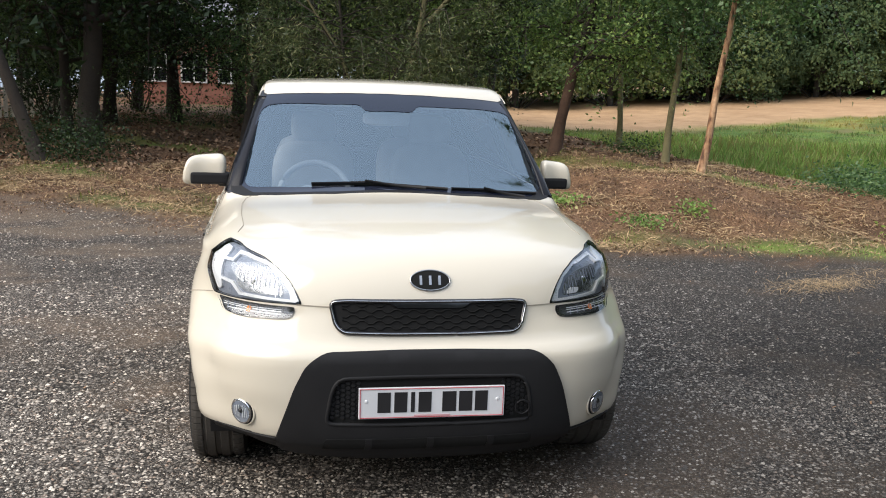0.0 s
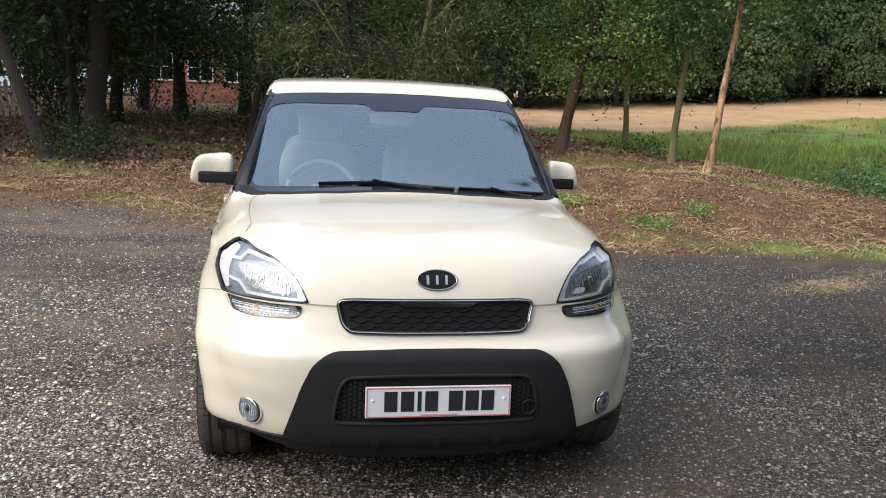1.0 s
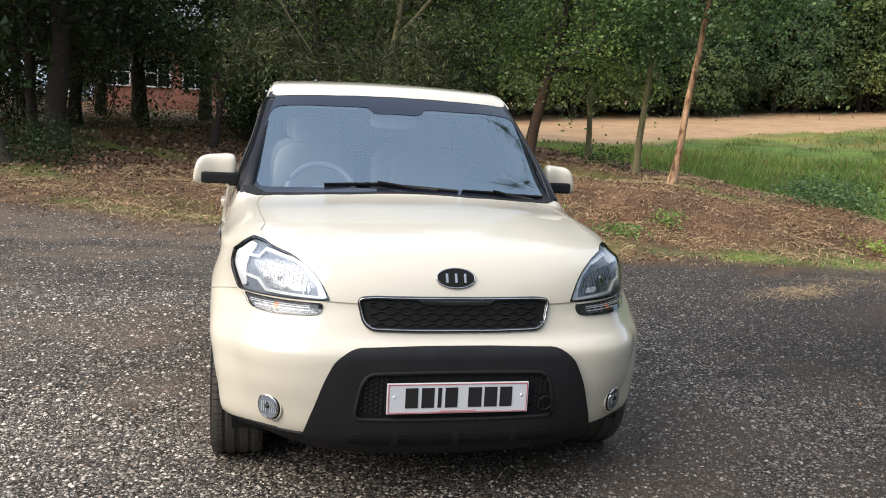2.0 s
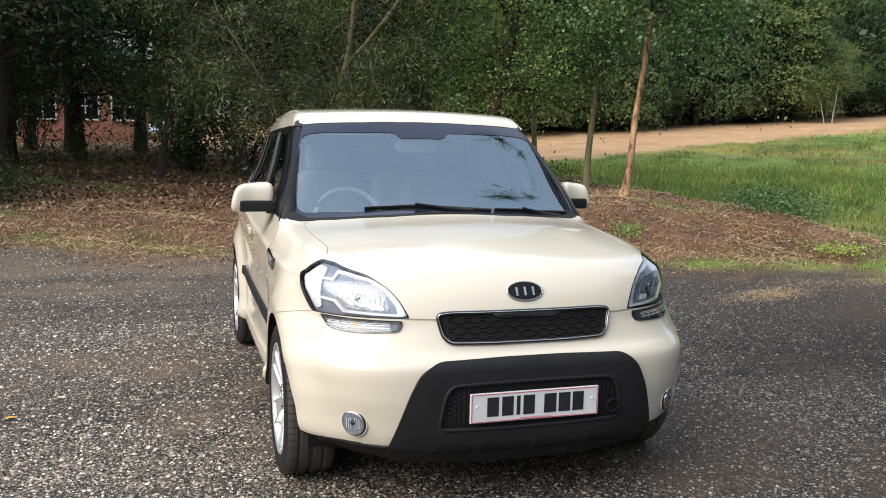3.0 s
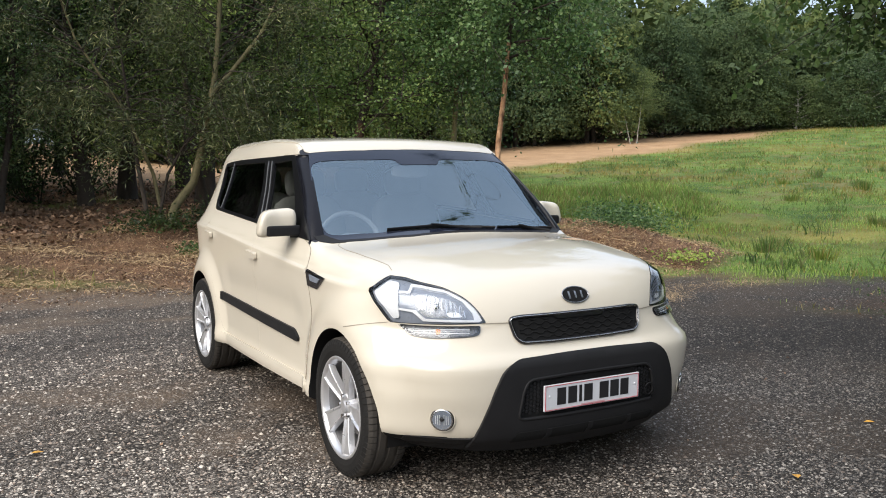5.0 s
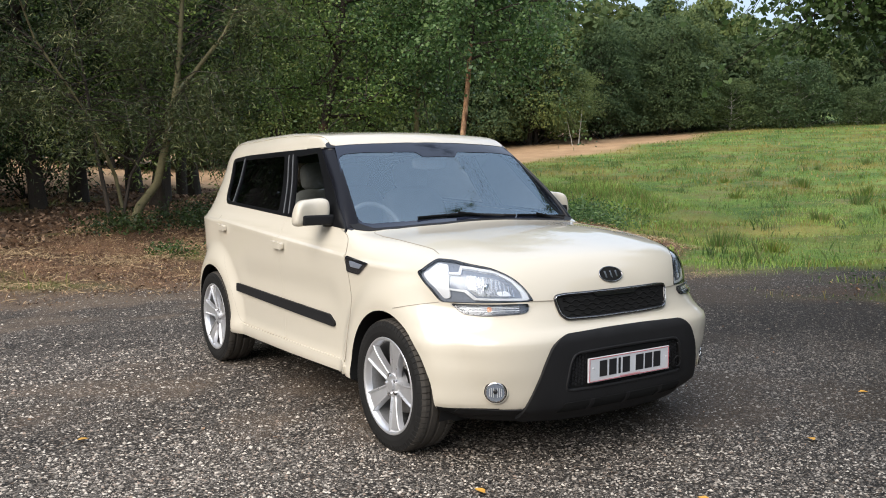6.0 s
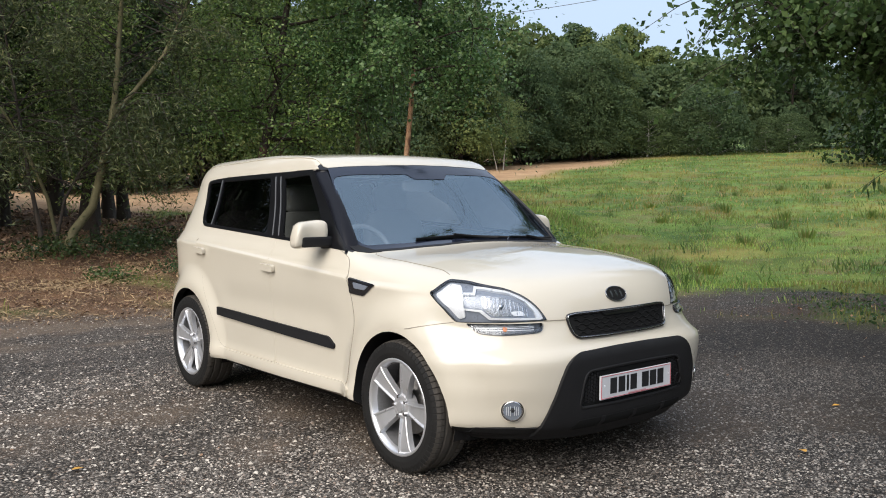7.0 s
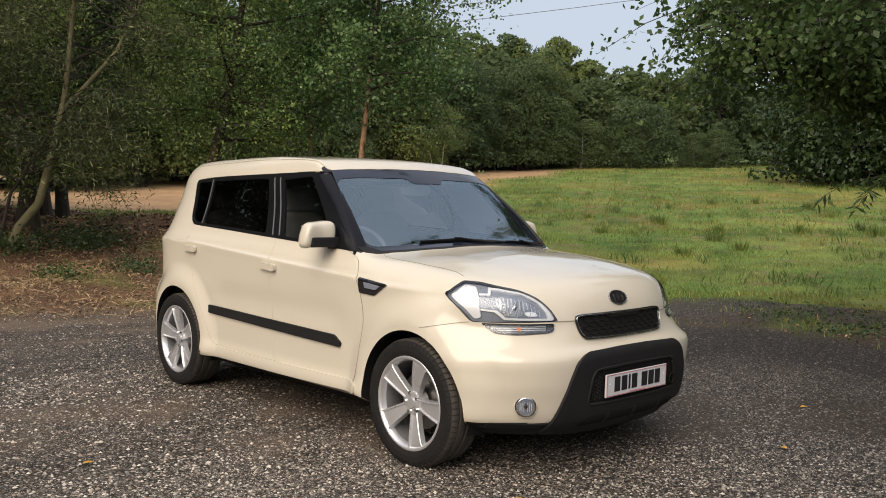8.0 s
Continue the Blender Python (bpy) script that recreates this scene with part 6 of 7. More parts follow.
for x in (-0.22, 0.0, 0.22):
    part("intake_bar", clad([(x - 0.012, 0.280), (x + 0.012, 0.280), (x + 0.012, 0.327), (x - 0.012, 0.327)], from_front, 0.0245, 0.004, 0.03), BLACK, bp)
part("tow_cover", skin_tube([(0.33 + 0.026 * u, 0.430 + 0.026 * v) for u, v in CIRCLE[::4]], from_front, 0.023, 0.003), BLACK, bp)

plate = new("number_plate")
plate.parent = car
tagged(plate, "white number plate with a thin red border")
plate.matrix_basis = pose(0, -0.766, 0.458, 1, 0, 0)
bm = bmesh.new()
box(bm, 0, 0.006, 0, 0.522, 0.010, 0.113, 0.002)
part("backing", bm, PLATE, plate)
bm = bmesh.new()
for cx, cz, w, h in ((0, 0.0525, 0.512, 0.0022), (0, -0.0525, 0.512, 0.0022), (-0.2555, 0, 0.0022, 0.105), (0.2555, 0, 0.0022, 0.105)):
    box(bm, cx, 0.0002, cz, w, 0.0016, h)
part("border", bm, PLATERED, plate)
for cx, w in ((-0.172, 0.046), (-0.113, 0.046), (-0.070, 0.014), (-0.027, 0.046), (0.060, 0.050), (0.119, 0.048), (0.176, 0.046)):
    bm = bmesh.new()
    box(bm, cx, 0.0002, 0.003, w, 0.0016, 0.074)
    part("bar", bm, PLATEINK, plate)
bm = bmesh.new()
box(bm, 0, 0.0002, -0.047, 0.13, 0.0014, 0.006)
part("small_bar", bm, PLATEPINK, plate)
for cx in (-0.235, 0.235):
    bm = bmesh.new()
    bmesh.ops.create_uvsphere(bm, u_segments=10, v_segments=6, radius=0.006)
    for v in bm.verts:
        v.co = Vector((cx + v.co.x, v.co.y * 0.4, 0.008 + v.co.z))
    part("screw_cap", bm, LAMPWHITE, plate)

# badge: a plain oval with three raised bars
OVAL = [(0.072 * u, 0.868 + 0.033 * v) for u, v in CIRCLE[::2]]
bd = part("badge", clad(OVAL, from_front, 0.005, 0.008, 0.02), DARK, car, "dark oval badge with chrome rim")
part("rim", skin_tube(OVAL, from_front, 0.005, 0.0030), BADGECHROME, bd)
for a in (-0.034, 0.0, 0.034):
    part("bar", clad([(a - 0.0045, 0.853), (a + 0.0045, 0.853), (a + 0.0045, 0.883), (a - 0.0045, 0.883)], from_front, 0.007, 0.004, 0.02), BADGECHROME, bd)

# lower lip, floor and liners
bm = bmesh.new()
box(bm, 0, 1.30, 0.235, 1.45, 3.3, 0.08, 0.03)
part("underside", bm, DARK, car)
for sx in (-1, 1):
    part("lower_lip", clad(rounded([(0.50, 0.222), (0.765, 0.222), (0.775, 0.302), (0.54, 0.296)], 0.01), from_front, 0.004, 0.02, 0.02, (), sx), BLACK, car)
for c in (0.0, BASE):
    for sx in (-1, 1):
        arch = 0.362 if c == 0.0 else 0.374
        pts = [(arch * math.cos(a), arch * math.sin(a)) for a in np.linspace(-0.35, math.pi + 0.35, 30)]
        v, f = [], []
        for i, (u, w) in enumerate(pts):
            v += [(sx * 0.80, c + u, HUBZ + 0.012 + w), (sx * 0.50, c + u, HUBZ + 0.012 + w)]
            if i:
                f.append((2 * i - 2, 2 * i, 2 * i + 1, 2 * i - 1))
        part("arch_liner", mesh_of("arch_liner", v, f, True), BLACK, car)


# wheels
def wheel_parts():
    """One wheel, made with its outer face towards +x and its hub at the origin."""
    seg = 68
    prof = [(-0.100, 0.232), (-0.107, 0.262), (-0.106, 0.295), (-0.098, 0.318), (-0.080, 0.3255), (-0.060, 0.327), (-0.055, 0.320), (-0.047, 0.320), (-0.042, 0.327), (-0.012, 0.3275), (-0.009, 0.320),
            (0.009, 0.320), (0.012, 0.3275), (0.042, 0.327), (0.047, 0.320), (0.055, 0.320), (0.060, 0.327), (0.080, 0.3255), (0.098, 0.318), (0.107, 0.295), (0.108, 0.266), (0.103, 0.243), (0.098, 0.236)]
    verts, faces = [], []
    k = len(prof)
    angs = []
    for i in range(seg):
        a = 2 * math.pi * i / seg
        angs += [(a, 0), (a + 2 * math.pi / seg * 0.80, 0), (a + 2 * math.pi / seg * 0.84, 1), (a + 2 * math.pi / seg * 0.96, 1)]
    for a, g in angs:
        for x, r in prof:
            rr = r - 0.0065 if g and 0.058 < abs(x) < 0.108 and r > 0.29 else r
            verts.append((x, math.cos(a) * rr, math.sin(a) * rr))
    n = len(angs)
    for i in range(n):
        for j in range(k - 1):
            q = (i + 1) % n
            faces.append((i * k + j, q * k + j, q * k + j + 1, i * k + j + 1))
    tyre = mesh_of("tyre", verts, [tuple(reversed(f)) for f in faces], False)
    tyre.materials.append(RUBBER), tyre.materials.append(TREAD)
    tyre.polygons.foreach_set("material_index", [1 if 3 <= i % (k - 1) <= 17 else 0 for i in range(len(faces))])
    # rim barrel and lip
    rp = [(0.100, 0.242), (0.104, 0.238), (0.104, 0.231), (0.096, 0.223), (0.070, 0.212), (0.0, 0.200), (-0.09, 0.205), (-0.10, 0.232)]
    m = 64
    verts = [(x, math.cos(2 * math.pi * i / m) * r, math.sin(2 * math.pi * i / m) * r) for i in range(m) for x, r in rp]
    faces = [(i * 8 + j, i * 8 + j + 1, ((i + 1) % m) * 8 + j + 1, ((i + 1) % m) * 8 + j) for i in range(m) for j in range(7)]
    rim = mesh_of("rim", verts, faces, True)
    rim.materials.append(ALLOY), rim.materials.append(BARREL)
    # the deeper faces take the shade-darkened alloy
    rim.polygons.foreach_set("material_index", [1 if i % 7 >= 4 else 0 for i in range(len(faces))])
    # one spoke: two bright edges and a sunken grey web
    def spoke():
        st = [(0.030, 0.024, 0.070), (0.075, 0.029, 0.080), (0.12, 0.036, 0.089), (0.17, 0.044, 0.097), (0.205, 0.050, 0.100), (0.225, 0.058, 0.098)]
        v, f = [], []
        for r, w, x in st:
            e = 0.007
            v += [(x - 0.03, -w - 0.004, r), (x - 0.002, -w, r), (x, -w + 0.003, r), (x, -w + e, r), (x - 0.009, -w + e + 0.005, r), (x - 0.009, w - e - 0.005, r), (x, w - e, r), (x, w - 0.003, r), (x - 0.002, w, r), (x - 0.03, w + 0.004, r)]
        for i in range(len(st) - 1):
            for j in range(9):
                f.append((i * 10 + j, i * 10 + j + 1, (i + 1) * 10 + j + 1, (i + 1) * 10 + j))
        me = mesh_of("spoke", v, f, False)
        me.materials.append(ALLOY), me.materials.append(ALLOYGREY)
        me.polygons.foreach_set("material_index", [1 if n_ % 9 == 4 else 0 for n_ in range(len(f))])
        return me
    sp = spoke()
    hub = bmesh.new()
    bmesh.ops.create_cone(hub, cap_ends=True, segments=40, radius1=0.075, radius2=0.058, depth=0.05)
    for v in hub.verts:
        v.co = Vector((v.co.z + 0.050, v.co.x, v.co.y))
    hm = bpy.data.meshes.new("hub")
    hub.to_mesh(hm), hub.free()
    cap = bmesh.new()
    bmesh.ops.create_cone(cap, cap_ends=True, segments=32, radius1=0.030, radius2=0.026, depth=0.012)
    for v in cap.verts:
        v.co = Vector((v.co.z + 0.080, v.co.x, v.co.y))
    cm = bpy.data.meshes.new("cap")
    cap.to_mesh(cm), cap.free()
    nut = bmesh.new()
    bmesh.ops.create_cone(nut, cap_ends=True, segments=6, radius1=0.010, radius2=0.009, depth=0.016)
    for v in nut.verts:
        v.co = Vector((v.co.z + 0.078, v.co.x, v.co.y))
    nm = bpy.data.meshes.new("nut")
    nut.to_mesh(nm), nut.free()
    disc = bmesh.new()
    bmesh.ops.create_cone(disc, cap_ends=True, segments=48, radius1=0.145, radius2=0.145, depth=0.022)
    for v in disc.verts:
        v.co = Vector((v.co.z + 0.0, v.co.x, v.co.y))
    dm = bpy.data.meshes.new("disc")
    disc.to_mesh(dm), disc.free()
    return tyre, rim, sp, hm, cm, nm, dm


tyre, rim, sp, hm, cm, nm, dm = wheel_parts()
for c, sx, spin in ((0.0, -1, -21), (BASE, -1, 6), (0.0, 1, 50), (BASE, 1, 5)):
    w = new("wheel")
    w.parent = car
    tagged(w, "five-spoke silver alloy wheel with black tyre")
    w.matrix_basis = pose(sx * 0.778 if sx < 0 else 0.766, c, HUBZ, 0, 0, 0 if sx > 0 else 180) @ pose(0, 0, 0, spin, 0, 0)
    part("tyre", tyre, None, w)
    part("rim", rim, None, w)
    for k in range(5):
        s = part("spoke", sp, None, w)
        s.matrix_basis = pose(0, 0, 0, 72 * k, 0, 0)
        n_ = part("wheel_nut", nm, CHROME, w)
        n_.matrix_basis = pose(0, 0, 0, 72 * k + 36, 0, 0) @ pose(0, 0, 0.050)
    part("hub", hm, ALLOY, w), part("centre_cap", cm, ALLOYGREY, w), part("brake_disc", dm, DISC, w)


# cabin: seats, dashboard, steering wheel, inner mirror
def soft_block(cx, cy, cz, sx_, sy_, sz_, p=4.0, lean=0.0):
    bm = bmesh.new()
    bmesh.ops.create_uvsphere(bm, u_segments=24, v_segments=16, radius=1.0)
    for v in bm.verts:
        u = v.co
        k = 1 / (abs(u.x) ** p + abs(u.y) ** p + abs(u.z) ** p) ** (1 / p)
        q = Vector((u.x * k * sx_ / 2, u.y * k * sy_ / 2, u.z * k * sz_ / 2))
        q = Matrix.Rotation(lean, 3, "X") @ q
        v.co = q + Vector((cx, cy, cz))
    for f in bm.faces:
        f.smooth = True
    return bm


for x in (-0.36, 0.36):
    for y, nm_ in ((1.45, "front_seat"), (2.35, "rear_seat")):
        s = new(nm_)
        s.parent = car
        tagged(s, "grey cloth seat with headrest")
        part("cushion", soft_block(x, y, 0.66, 0.52, 0.52, 0.18), FABRIC, s)
        part("backrest", soft_block(x, y + 0.28, 0.95, 0.50, 0.16, 0.62, 4, radians(-14)), FABRIC, s)
        part("headrest", soft_block(x, y + 0.36, 1.335, 0.27, 0.10, 0.19, 4, radians(-10)), FABRIC, s)
part("dashboard", soft_block(0, 0.72, 0.90, 1.36, 0.62, 0.26, 5), TRIM, car, "dark grey dashboard")
st = new("steering_wheel")
st.parent = car
tagged(st, "dark steering wheel")
m = pose(-0.37, 1.02, 1.00, 65, 0, 0)
v, f = tube([m @ Vector((0.185 * u, 0.185 * w_, 0)) for u, w_ in CIRCLE[::2]], 0.016, 8, True)
part("ring", mesh_of("ring", v, f, True), TRIM, st)
part("boss", soft_block(-0.37, 1.01, 0.99, 0.16, 0.07, 0.13), TRIM, st)
for q in ((-0.17, 0.0), (0.17, 0.0), (0, -0.17)):
    v, f = tube([m @ Vector((0, 0, 0)), m @ Vector((*q, 0))], 0.016, 6)
    part("spoke", mesh_of("spoke", v, f), TRIM, st)
part("inner_mirror", soft_block(0, 0.98, 1.415, 0.25, 0.04, 0.075), TRIM, car, "black interior mirror")
bm = bmesh.new()
box(bm, 0, 1.8, 0.45, 1.5, 2.4, 0.04)
part("cabin_floor", bm, TRIM, car)
for x in (-0.36, 0.36):
    bm = bmesh.new()
    box(bm, x, 1.20, 1.48, 0.38, 0.14, 0.02, 0.006)
    part("sun_visor", bm, LINING, car)


# ---- gravel, litter, grass and small things on the ground ----
def scatter(n, x0, x1, y0, y1, seed, weight):
    """Places of the plan kept by a weight between 0 and 1."""
    rng = np.random.default_rng(seed)
    x, y = rng.uniform(x0, x1, n), rng.uniform(y0, y1, n)
    k = rng.uniform(0, 1, n) < weight(x, y)
    return x[k], y[k], rng


def stones(n, x0, x1, y0, y1, seed, lo, hi):
    def bare(x, y):
        li, gr, di = zones(x, y)
        return np.clip(1 - li * 0.85 - gr - di, 0, 1) * (1 - 0.5 * muddy(x, y)) * np.clip(np.minimum(np.minimum(x - x0, x1 - x), np.minimum(y - y0, y1 - y)) / 0.9 + 0.1, 0, 1) ** 0.5
    x, y, rng = scatter(n, x0, x1, y0, y1, seed, bare)
    m = len(x)
    base = np.array([(math.cos(1.2566 * k), math.sin(1.2566 * k), -0.2) for k in range(5)] + [(0.1, 0.0, 1.0)], float)
    tri = [(k, (k + 1) % 5, 5) for k in range(5)]
    r = (lo + (hi - lo) * rng.uniform(0, 1, m) ** 2.5)[:, None, None]
    v = base[None] * rng.uniform(0.65, 1.25, (m, 6, 3)) * r * np.stack([rng.uniform(0.7, 1.5, m), rng.uniform(0.7, 1.2, m), rng.uniform(0.35, 0.8, m)], 1)[:, None]
    a = rng.uniform(0, 6.283, m)
    c, s = np.cos(a)[:, None], np.sin(a)[:, None]
    v = np.stack([v[..., 0] * c - v[..., 1] * s, v[..., 0] * s + v[..., 1] * c, v[..., 2]], -1)
    v += np.stack([x, y, ground_z(x, y) - 0.001], 1)[:, None]
    me = solids("gravel_stones", v, tri)
    me.attributes.new("shade_ruts", "FLOAT", "POINT").data.foreach_set("value", np.repeat(shade_and_ruts(x, y), 6).astype(np.float32))
    return me


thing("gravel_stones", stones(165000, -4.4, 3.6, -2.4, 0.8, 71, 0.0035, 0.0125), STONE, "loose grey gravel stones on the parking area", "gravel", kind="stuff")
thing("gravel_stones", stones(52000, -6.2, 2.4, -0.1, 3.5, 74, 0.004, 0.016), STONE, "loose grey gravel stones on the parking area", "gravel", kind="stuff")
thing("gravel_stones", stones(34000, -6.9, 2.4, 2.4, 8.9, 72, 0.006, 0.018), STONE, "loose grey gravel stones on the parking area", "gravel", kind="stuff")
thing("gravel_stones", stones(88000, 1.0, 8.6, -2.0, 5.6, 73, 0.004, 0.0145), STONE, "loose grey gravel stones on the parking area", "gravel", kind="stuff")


def flat_bits(n, x0, x1, y0, y1, seed, weight, size, aspect, tilt, lift):
    """Thin pointed bits that lie about on the ground, leaves or sticks."""
    x, y, rng = scatter(n, x0, x1, y0, y1, seed, weight)
    m = len(x)
    a = rng.uniform(0, 6.283, m)
    d = np.stack([np.cos(a), np.sin(a), rng.normal(size=m) * tilt], 1)
    d /= np.linalg.norm(d, axis=1)[:, None]
    s = np.stack([-np.sin(a), np.cos(a), rng.normal(size=m) * tilt * 1.3], 1)
    L = (size * rng.uniform(0.45, 1.5, m))[:, None]
    c = np.stack([x, y, ground_z(x, y) + rng.uniform(0.3, 1.0, m) * lift], 1)
    up = np.array([0, 0, 1.0]) * L * 0.08
    v = np.stack([c - d * L / 2, c + s * L * aspect / 2 + up, c + d * L / 2, c - s * L * aspect / 2 + up], 1)
    return quads("bits", v)


def on_litter(x, y):
    return zones(x, y)[0] * (1 - zones(x, y)[1] * 0.6)


thing("leaf_litter", flat_bits(80000, -9, 10, 5.2, 13, 81, on_litter, 0.036, 0.30, 0.6, 0.025), LITTER, "brown dead leaves and bark chips under the trees", "leaf litter", kind="stuff")
thing("leaf_litter", flat_bits(28000, -14, 9, 12, 26, 82, on_litter, 0.09, 0.55, 0.5, 0.03), LITTER, "brown dead leaves and bark chips under the trees", "leaf litter", kind="stuff")
thing("dry_sticks", flat_bits(60000, -8, 10, 5.4, 13, 83, lambda x, y: on_litter(x, y) * (0.15 + 0.85 * smooth01(wobble(x, y, 1.7), -0.1, 0.7)), 0.19, 0.05, 0.18, 0.05), STRAW, "dry reed stems and twigs on the litter", "sticks", kind="stuff")
thing("pale_chips", flat_bits(20000, -9, 10, 5.2, 13, 87, on_litter, 0.04, 0.25, 0.5, 0.035), STRAW, "pale dry leaf bits among the litter", "leaf litter", kind="stuff")
thing("dead_leaves", flat_bits(3000, -6, 9, -3, 7.5, 84, lambda x, y: 0.10 + 0.90 * smooth01(y - gravel_edge(x), -2.0, 0), 0.019, 0.55, 0.5, 0.008), LITTER, "scattered dead leaf bits on the gravel", "leaves", kind="stuff")
thing("edge_litter", flat_bits(5500, 4.2, 9, -3.5, 2.6, 86, on_litter, 0.032, 0.45, 0.5, 0.015), LITTER, "brown leaves below the hanging tree", "leaf litter", kind="stuff")
straw_spot = lambda x, y: np.exp(-(((x - 4.35) * 0.85 + (y - 3.5) * 0.5) / 0.55) ** 2 - (((y - 3.5) * 0.85 - (x - 4.35) * 0.5) / 0.22) ** 2)
streaks = lambda x, y: np.exp(-((y - 4.25) / 0.26) ** 2 - ((x - 6.0) / 0.9) ** 2) * (0.25 + 0.75 * smooth01(wobble(x * 0.4, y * 2, 2.0), -0.1, 0.7))
thing("straw_streaks", flat_bits(5200, 4.4, 8.0, 3.5, 5.4, 88, streaks, 0.30, 0.018, 0.02, 0.014), STRAW, "loose streaks of pale dry straw at the edge of the gravel", "straw", kind="stuff")
thing("straw_heap", flat_bits(7000, 3.2, 5.6, 2.4, 4.6, 85, straw_spot, 0.24, 0.018, 0.02, 0.012), STRAW, "small patch of pale dry straw on the gravel", "straw", kind="stuff")


def blades(n, x0, x1, y0, y1, seed, weight, height, width, lean=0.45, plain=False):
    x, y, rng = scatter(n, x0, x1, y0, y1, seed, weight)
    m = len(x)
    h = height(x, y) * rng.uniform(0.4, 1.25, m)
    a, b = rng.uniform(0, 6.283, m), rng.uniform(0, 6.283, m)
    s = np.stack([np.cos(a), np.sin(a), 0 * a], 1) * (width * rng.uniform(0.6, 1.3, m) * (h / (np.mean(h) + 1e-6)) ** 0.4)[:, None]
    root = np.stack([x, y, ground_z(x, y) - 0.01], 1)
    bend = np.stack([np.cos(b), np.sin(b), 0 * b], 1) * (h * rng.uniform(0.1, lean, m))[:, None]
    mid = root + np.array([0, 0, 1.0]) * (h * 0.55)[:, None] + bend * 0.3
    tip = root + np.array([0, 0, 1.0]) * h[:, None] * 0.95 + bend
    if plain:
        return solids("blades", np.stack([root - s / 2, root + s / 2, tip], 1), [(0, 1, 2)])
    return quads("blades", np.stack([root - s / 2, root + s / 2, mid * 0 + tip, mid - s * 0.45], 1))


def on_grass(x, y):
    return np.clip(zones(x, y)[1] - zones(x, y)[2], 0, 1)


def tall(x, y):
    return 0.06 + 0.06 * smooth01(wobble(x, y, 0.7), -0.2, 0.8) + 0.42 * smooth01(0.3 * wobble(x, y, 0.6) + np.exp(-((x - 12.5) / 6) ** 2 - ((y - 17.5) / 7) ** 2), 0.35, 0.9)


thing("grass", blades(115000, 3, 21, 2.0, 25, 91, on_grass, lambda x, y: tall(x, y) * 0.9, 0.008), GRASSLUSH, "green grass blades at the edge of the field", "grass", kind="stuff")
thing("grass", blades(90000, 8, 40, 2, 32, 92, on_grass, lambda x, y: tall(x, y) * 1.1, 0.022, plain=True), GRASS, "rough green grass of the field", "grass", kind="stuff")
thing("grass", blades(45000, 20, 80, -15, 46, 93, on_grass, lambda x, y: 0.15 + 0 * x, 0.06, plain=True), GRASS, "rough green grass of the far field", "grass", kind="stuff")
thing("grass_tussocks", blades(70000, 6.5, 34, 2.5, 28, 96, lambda x, y: on_grass(x, y) * smooth01(wobble(x, y, 2.9) + 0.7 * wobble(y + 3, x, 1.3) + 0.5 * wobble(x, y, 7.1), 0.35, 0.95), lambda x, y: 0.16 + 0.10 * wobble(x, y, 1.7), 0.016, 0.6), RUSH, "rough tussocks of darker grass in the field", "grass", kind="stuff")
thing("grass", blades(9000, 4.5, 9.5, -1.5, 3.0, 95, on_grass, lambda x, y: 0.09 + 0 * x, 0.008), GRASS, "short grass below the hanging tree", "grass", kind="stuff")
thing("grass", blades(16000, -14, 8, 8, 30, 94, on_grass, lambda x, y: 0.14 + 0 * x, 0.012), GRASS, "thin grass tufts in the leaf litter", "grass", kind="stuff")


def weed(x, y, seed, spread_, high, n, leaf, label, leafmat=LEAF):
    rng = np.random.default_rng(seed)
    c = rng.normal(size=(n, 3)) * (spread_ / 2, spread_ / 2, high / 3) + (0, 0, high / 2)
    c[:, 2] = np.abs(c[:, 2])
    q = leaf_quads(c, leaf, rng, 0.6, 0.0)
    ob = thing("weed", None, None, label, "plant", "weeds on the bank")
    part("foliage", quads("foliage", q), leafmat, ob)
    ob.location = (x, y, float(ground_z(x, y)))
    return ob


for i, (x, y, s, h, n) in enumerate([(4.05, 7.0, 0.32, 0.16, 260), (4.9, 7.4, 0.25, 0.2, 180), (3.3, 8.2, 0.35, 0.15, 240), (8.0, 8.4, 0.8, 0.35, 1400), (8.9, 9.1, 0.9, 0.4, 1600), (7.9, 6.7, 0.5, 0.16, 400),
                                     (1.9, 12.2, 0.8, 0.4, 1400), (0.7, 12.0, 0.7, 0.35, 1200), (2.6, 12.9, 0.7, 0.4, 1100), (-4.3, 13.2, 0.9, 0.7, 1800), (-4.9, 14.2, 1.0, 0.8, 1600), (-3.9, 21, 1.6, 0.8, 1800),
                                     (-1.6, 22, 1.6, 0.7, 1800), (2.2, 10.2, 0.5, 0.25, 500), (0.9, 9.9, 0.4, 0.2, 400), (5.9, 12.2, 0.6, 0.4, 600), (10.9, 12.4, 1.0, 0.5, 1500),
                                     (5.8, 0.5, 0.7, 0.14, 320), (6.6, 1.5, 0.8, 0.16, 380), (7.2, 0.3, 1.0, 0.2, 480)]):
    weed(x, y, 100 + i, s, h, n, 0.06 if i < 17 else 0.045, "low green weeds growing through the litter", LEAFDARK if i in (6, 7, 8, 9, 10) else GRASSLUSH if i in (0, 1, 2, 5, 16) else LEAFBIRCH if i in (3, 4) else LEAF)


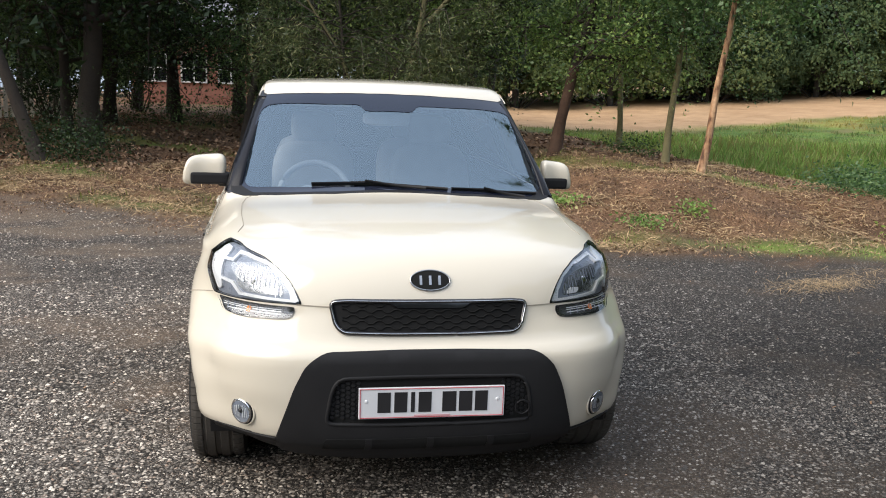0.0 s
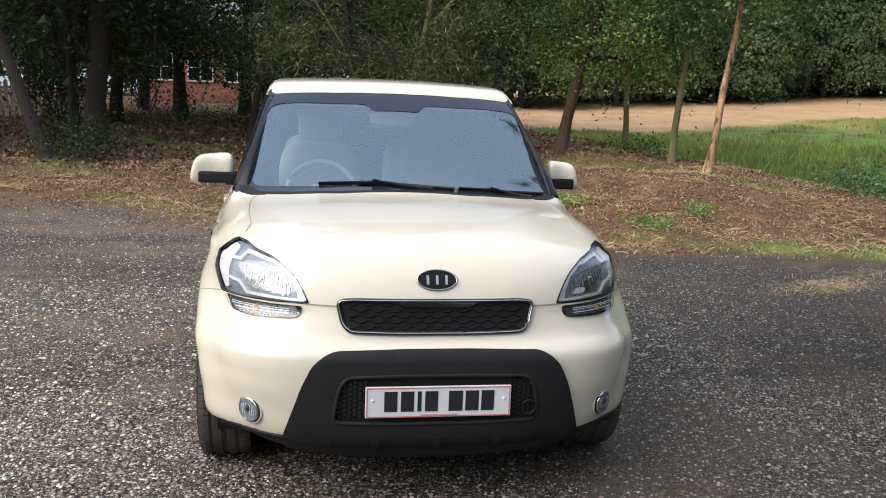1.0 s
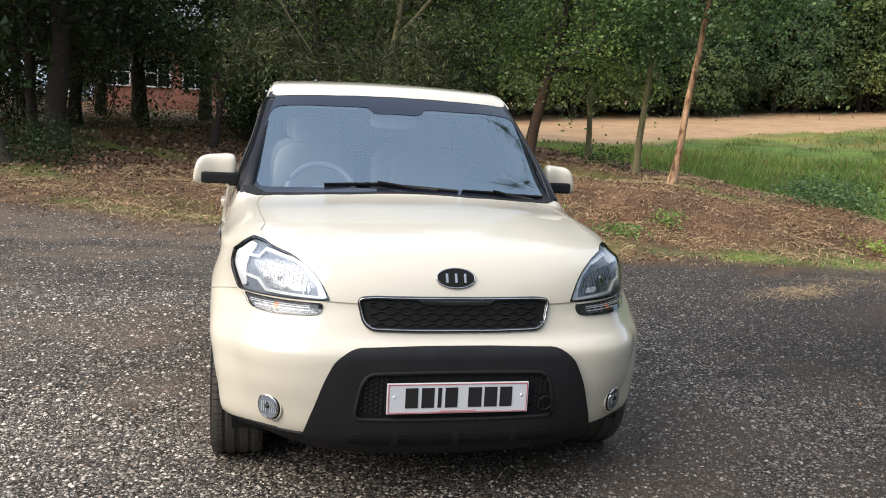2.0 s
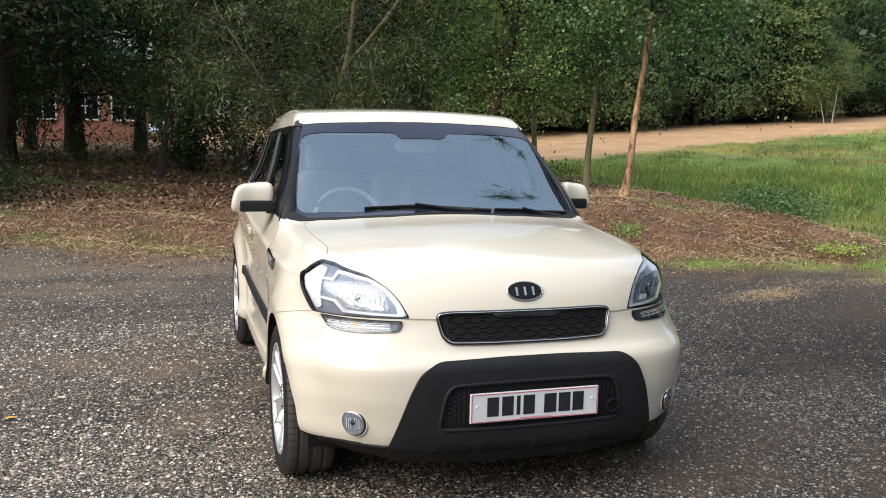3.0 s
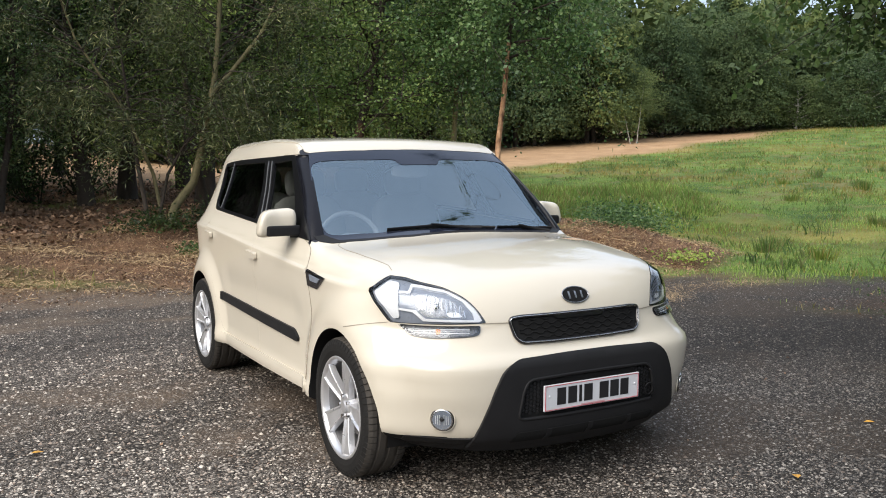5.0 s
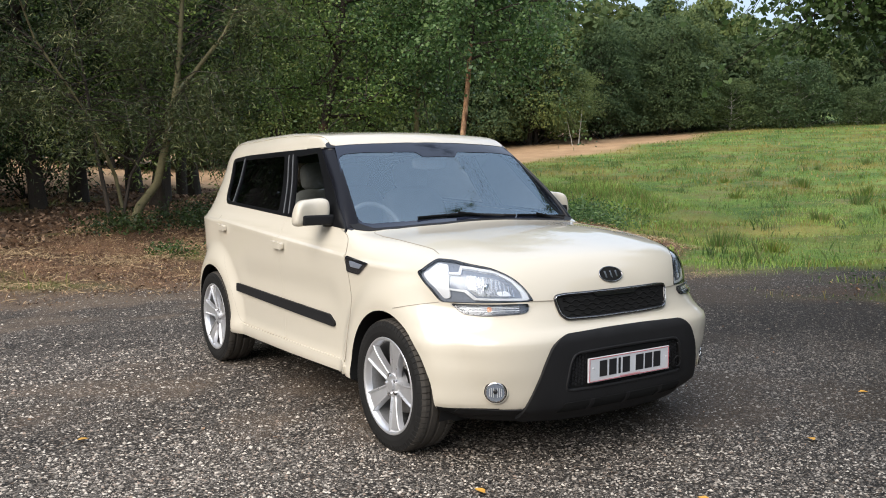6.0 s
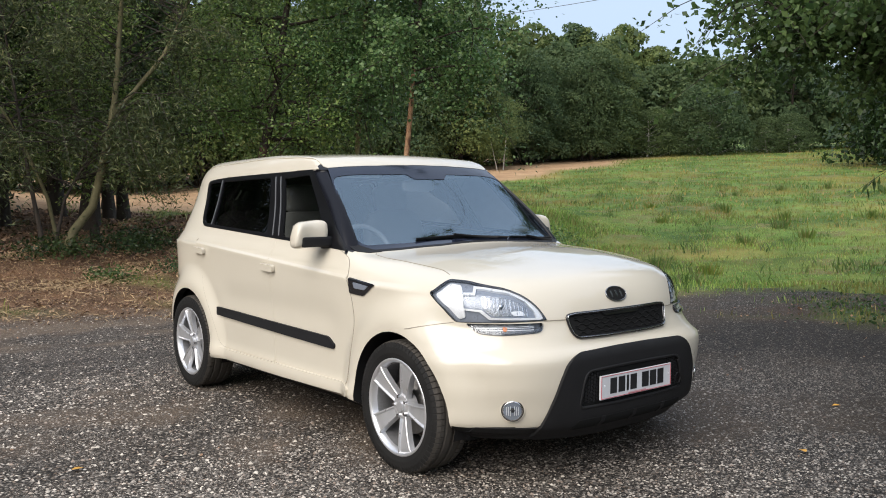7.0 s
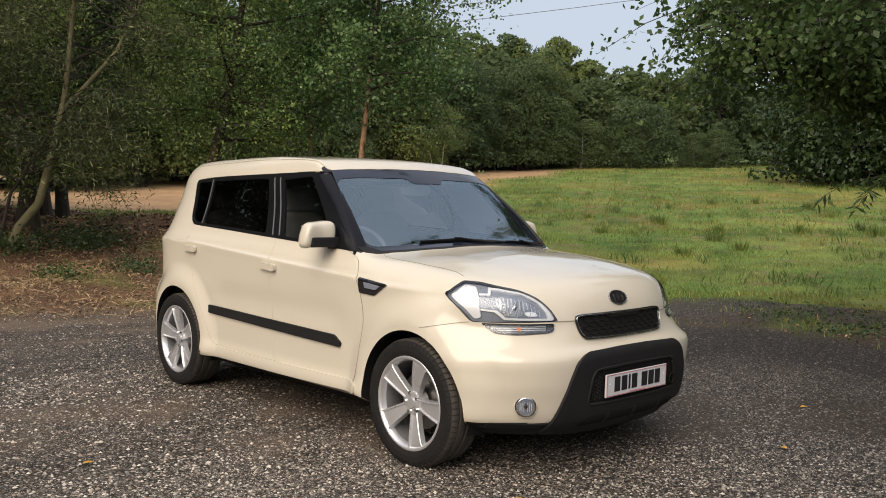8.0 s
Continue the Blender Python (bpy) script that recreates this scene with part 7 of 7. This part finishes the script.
def bush(x, y, seed, radius, high, n, leafmat, leaf, label):
    """A thicket of thin stems with leaves."""
    rng = np.random.default_rng(seed)
    ob = thing("bush", None, None, label, "bush", "bushes in the wood")
    pieces, cs = [], []
    for i in range(22):
        ang, r = rng.uniform(0, 6.283), radius * rng.uniform(0.2, 1.0)
        tip = np.array([math.cos(ang) * r, math.sin(ang) * r, high * rng.uniform(0.4, 1.0)])
        ln = bent((rng.normal() * 0.1, rng.normal() * 0.1, -0.1), tip, rng, 4, 0.1)
        pieces.append(tube(ln, [0.018, 0.014, 0.010, 0.007, 0.003], 4))
        t = rng.uniform(0.3, 1.1, n // 22)[:, None]
        cs.append(ln[1] + (tip - ln[1]) * t + rng.normal(size=(n // 22, 3)) * 0.22 * radius)
    v, f = joined(pieces)
    part("stem", mesh_of("stem", v, f), BARK, ob)
    part("foliage", quads("foliage", leaf_quads(np.concatenate(cs), leaf, rng, 0.6, 0.1)), leafmat, ob)
    ob.location = (x, y, float(ground_z(x, y)))


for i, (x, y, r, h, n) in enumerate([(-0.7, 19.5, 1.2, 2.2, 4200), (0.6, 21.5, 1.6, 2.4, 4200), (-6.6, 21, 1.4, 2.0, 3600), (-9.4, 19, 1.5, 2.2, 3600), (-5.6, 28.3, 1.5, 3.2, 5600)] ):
    bush(x, y, 200 + i, r, h, n, LEAFDARK, 0.09, "understorey bush with thin stems, leaves darkened for shade")

# fallen yellow leaves that stand out
for i, (x, y, a) in enumerate([(-0.16, -1.35, 20), (-1.08, -1.15, 80), (0.90, -1.12, 140), (-0.86, -0.75, 10), (1.95, -0.75, 60), (-2.1, 1.0, 100), (-0.62, -1.42, 160)]):
    rng = np.random.default_rng(300 + i)
    bm = bmesh.new()
    pts = [(0.000, -0.030), (0.017, -0.010), (0.019, 0.008), (0.008, 0.024), (0.0, 0.034), (-0.009, 0.022), (-0.018, 0.006), (-0.015, -0.012)]
    vs = [bm.verts.new((u * rng.uniform(0.8, 1.2), w, 0.006 * abs(u) / 0.018 + rng.uniform(0, 0.003))) for u, w in pts]
    mid = bm.verts.new((0, 0, 0.0))
    for k in range(8):
        bm.faces.new((vs[k], vs[(k + 1) % 8], mid))
    ob = thing("fallen_leaf", bm, YELLOWLEAF, "single yellow fallen leaf on the gravel", "leaf", "fallen leaves")
    ob.matrix_basis = pose(x, y, float(ground_z(x, y)) + 0.012, 4, 3, a)

# power line over the far field
v, f = joined([tube([(40 + 6.0 * k / 2, 37.8 - 7.5 * k / 2, 13.8 + 0.5 * k + 0.02 * k * k + dz) for k in range(-12, 13)], 0.022, 4) for dz in (0.0, 1.1)])
thing("power_line", mesh_of("power_line", v, f), WIRE, "two thin overhead cables against the sky", "cable")


def rush(x, y, seed, high, n):
    """A tuft of upright rush blades."""
    rng = np.random.default_rng(seed)
    a, b = rng.uniform(0, 6.283, n), rng.uniform(0, 6.283, n)
    r = np.abs(rng.normal(size=n)) * 0.17
    h = high * rng.uniform(0.5, 1.1, n)
    root = np.stack([np.cos(a) * r, np.sin(a) * r, 0 * a - 0.02], 1)
    tip = root + np.stack([np.cos(a) * h * 0.35, np.sin(a) * h * 0.35, h], 1) * rng.uniform(0.8, 1.1, (n, 1))
    s = np.stack([np.cos(b), np.sin(b), 0 * b], 1) * 0.012
    ob = thing("rush_tuft", None, None, "green rush tuft standing in the field", "grass tuft", "rush tufts")
    part("tuft", quads("tuft", np.stack([root - s, root + s, tip, (root + tip) / 2 - s], 1)), RUSH, ob)
    ob.location = (x, y, float(ground_z(x, y)))


grnd = random.Random(17)
for i in range(18):
    x = grnd.uniform(9.5, 34)
    y = grnd.uniform(3.5, 8.0) + (x - 9) * grnd.uniform(0.15, 0.75)
    rush(x, y, 400 + i, grnd.uniform(0.22, 0.42), 90)
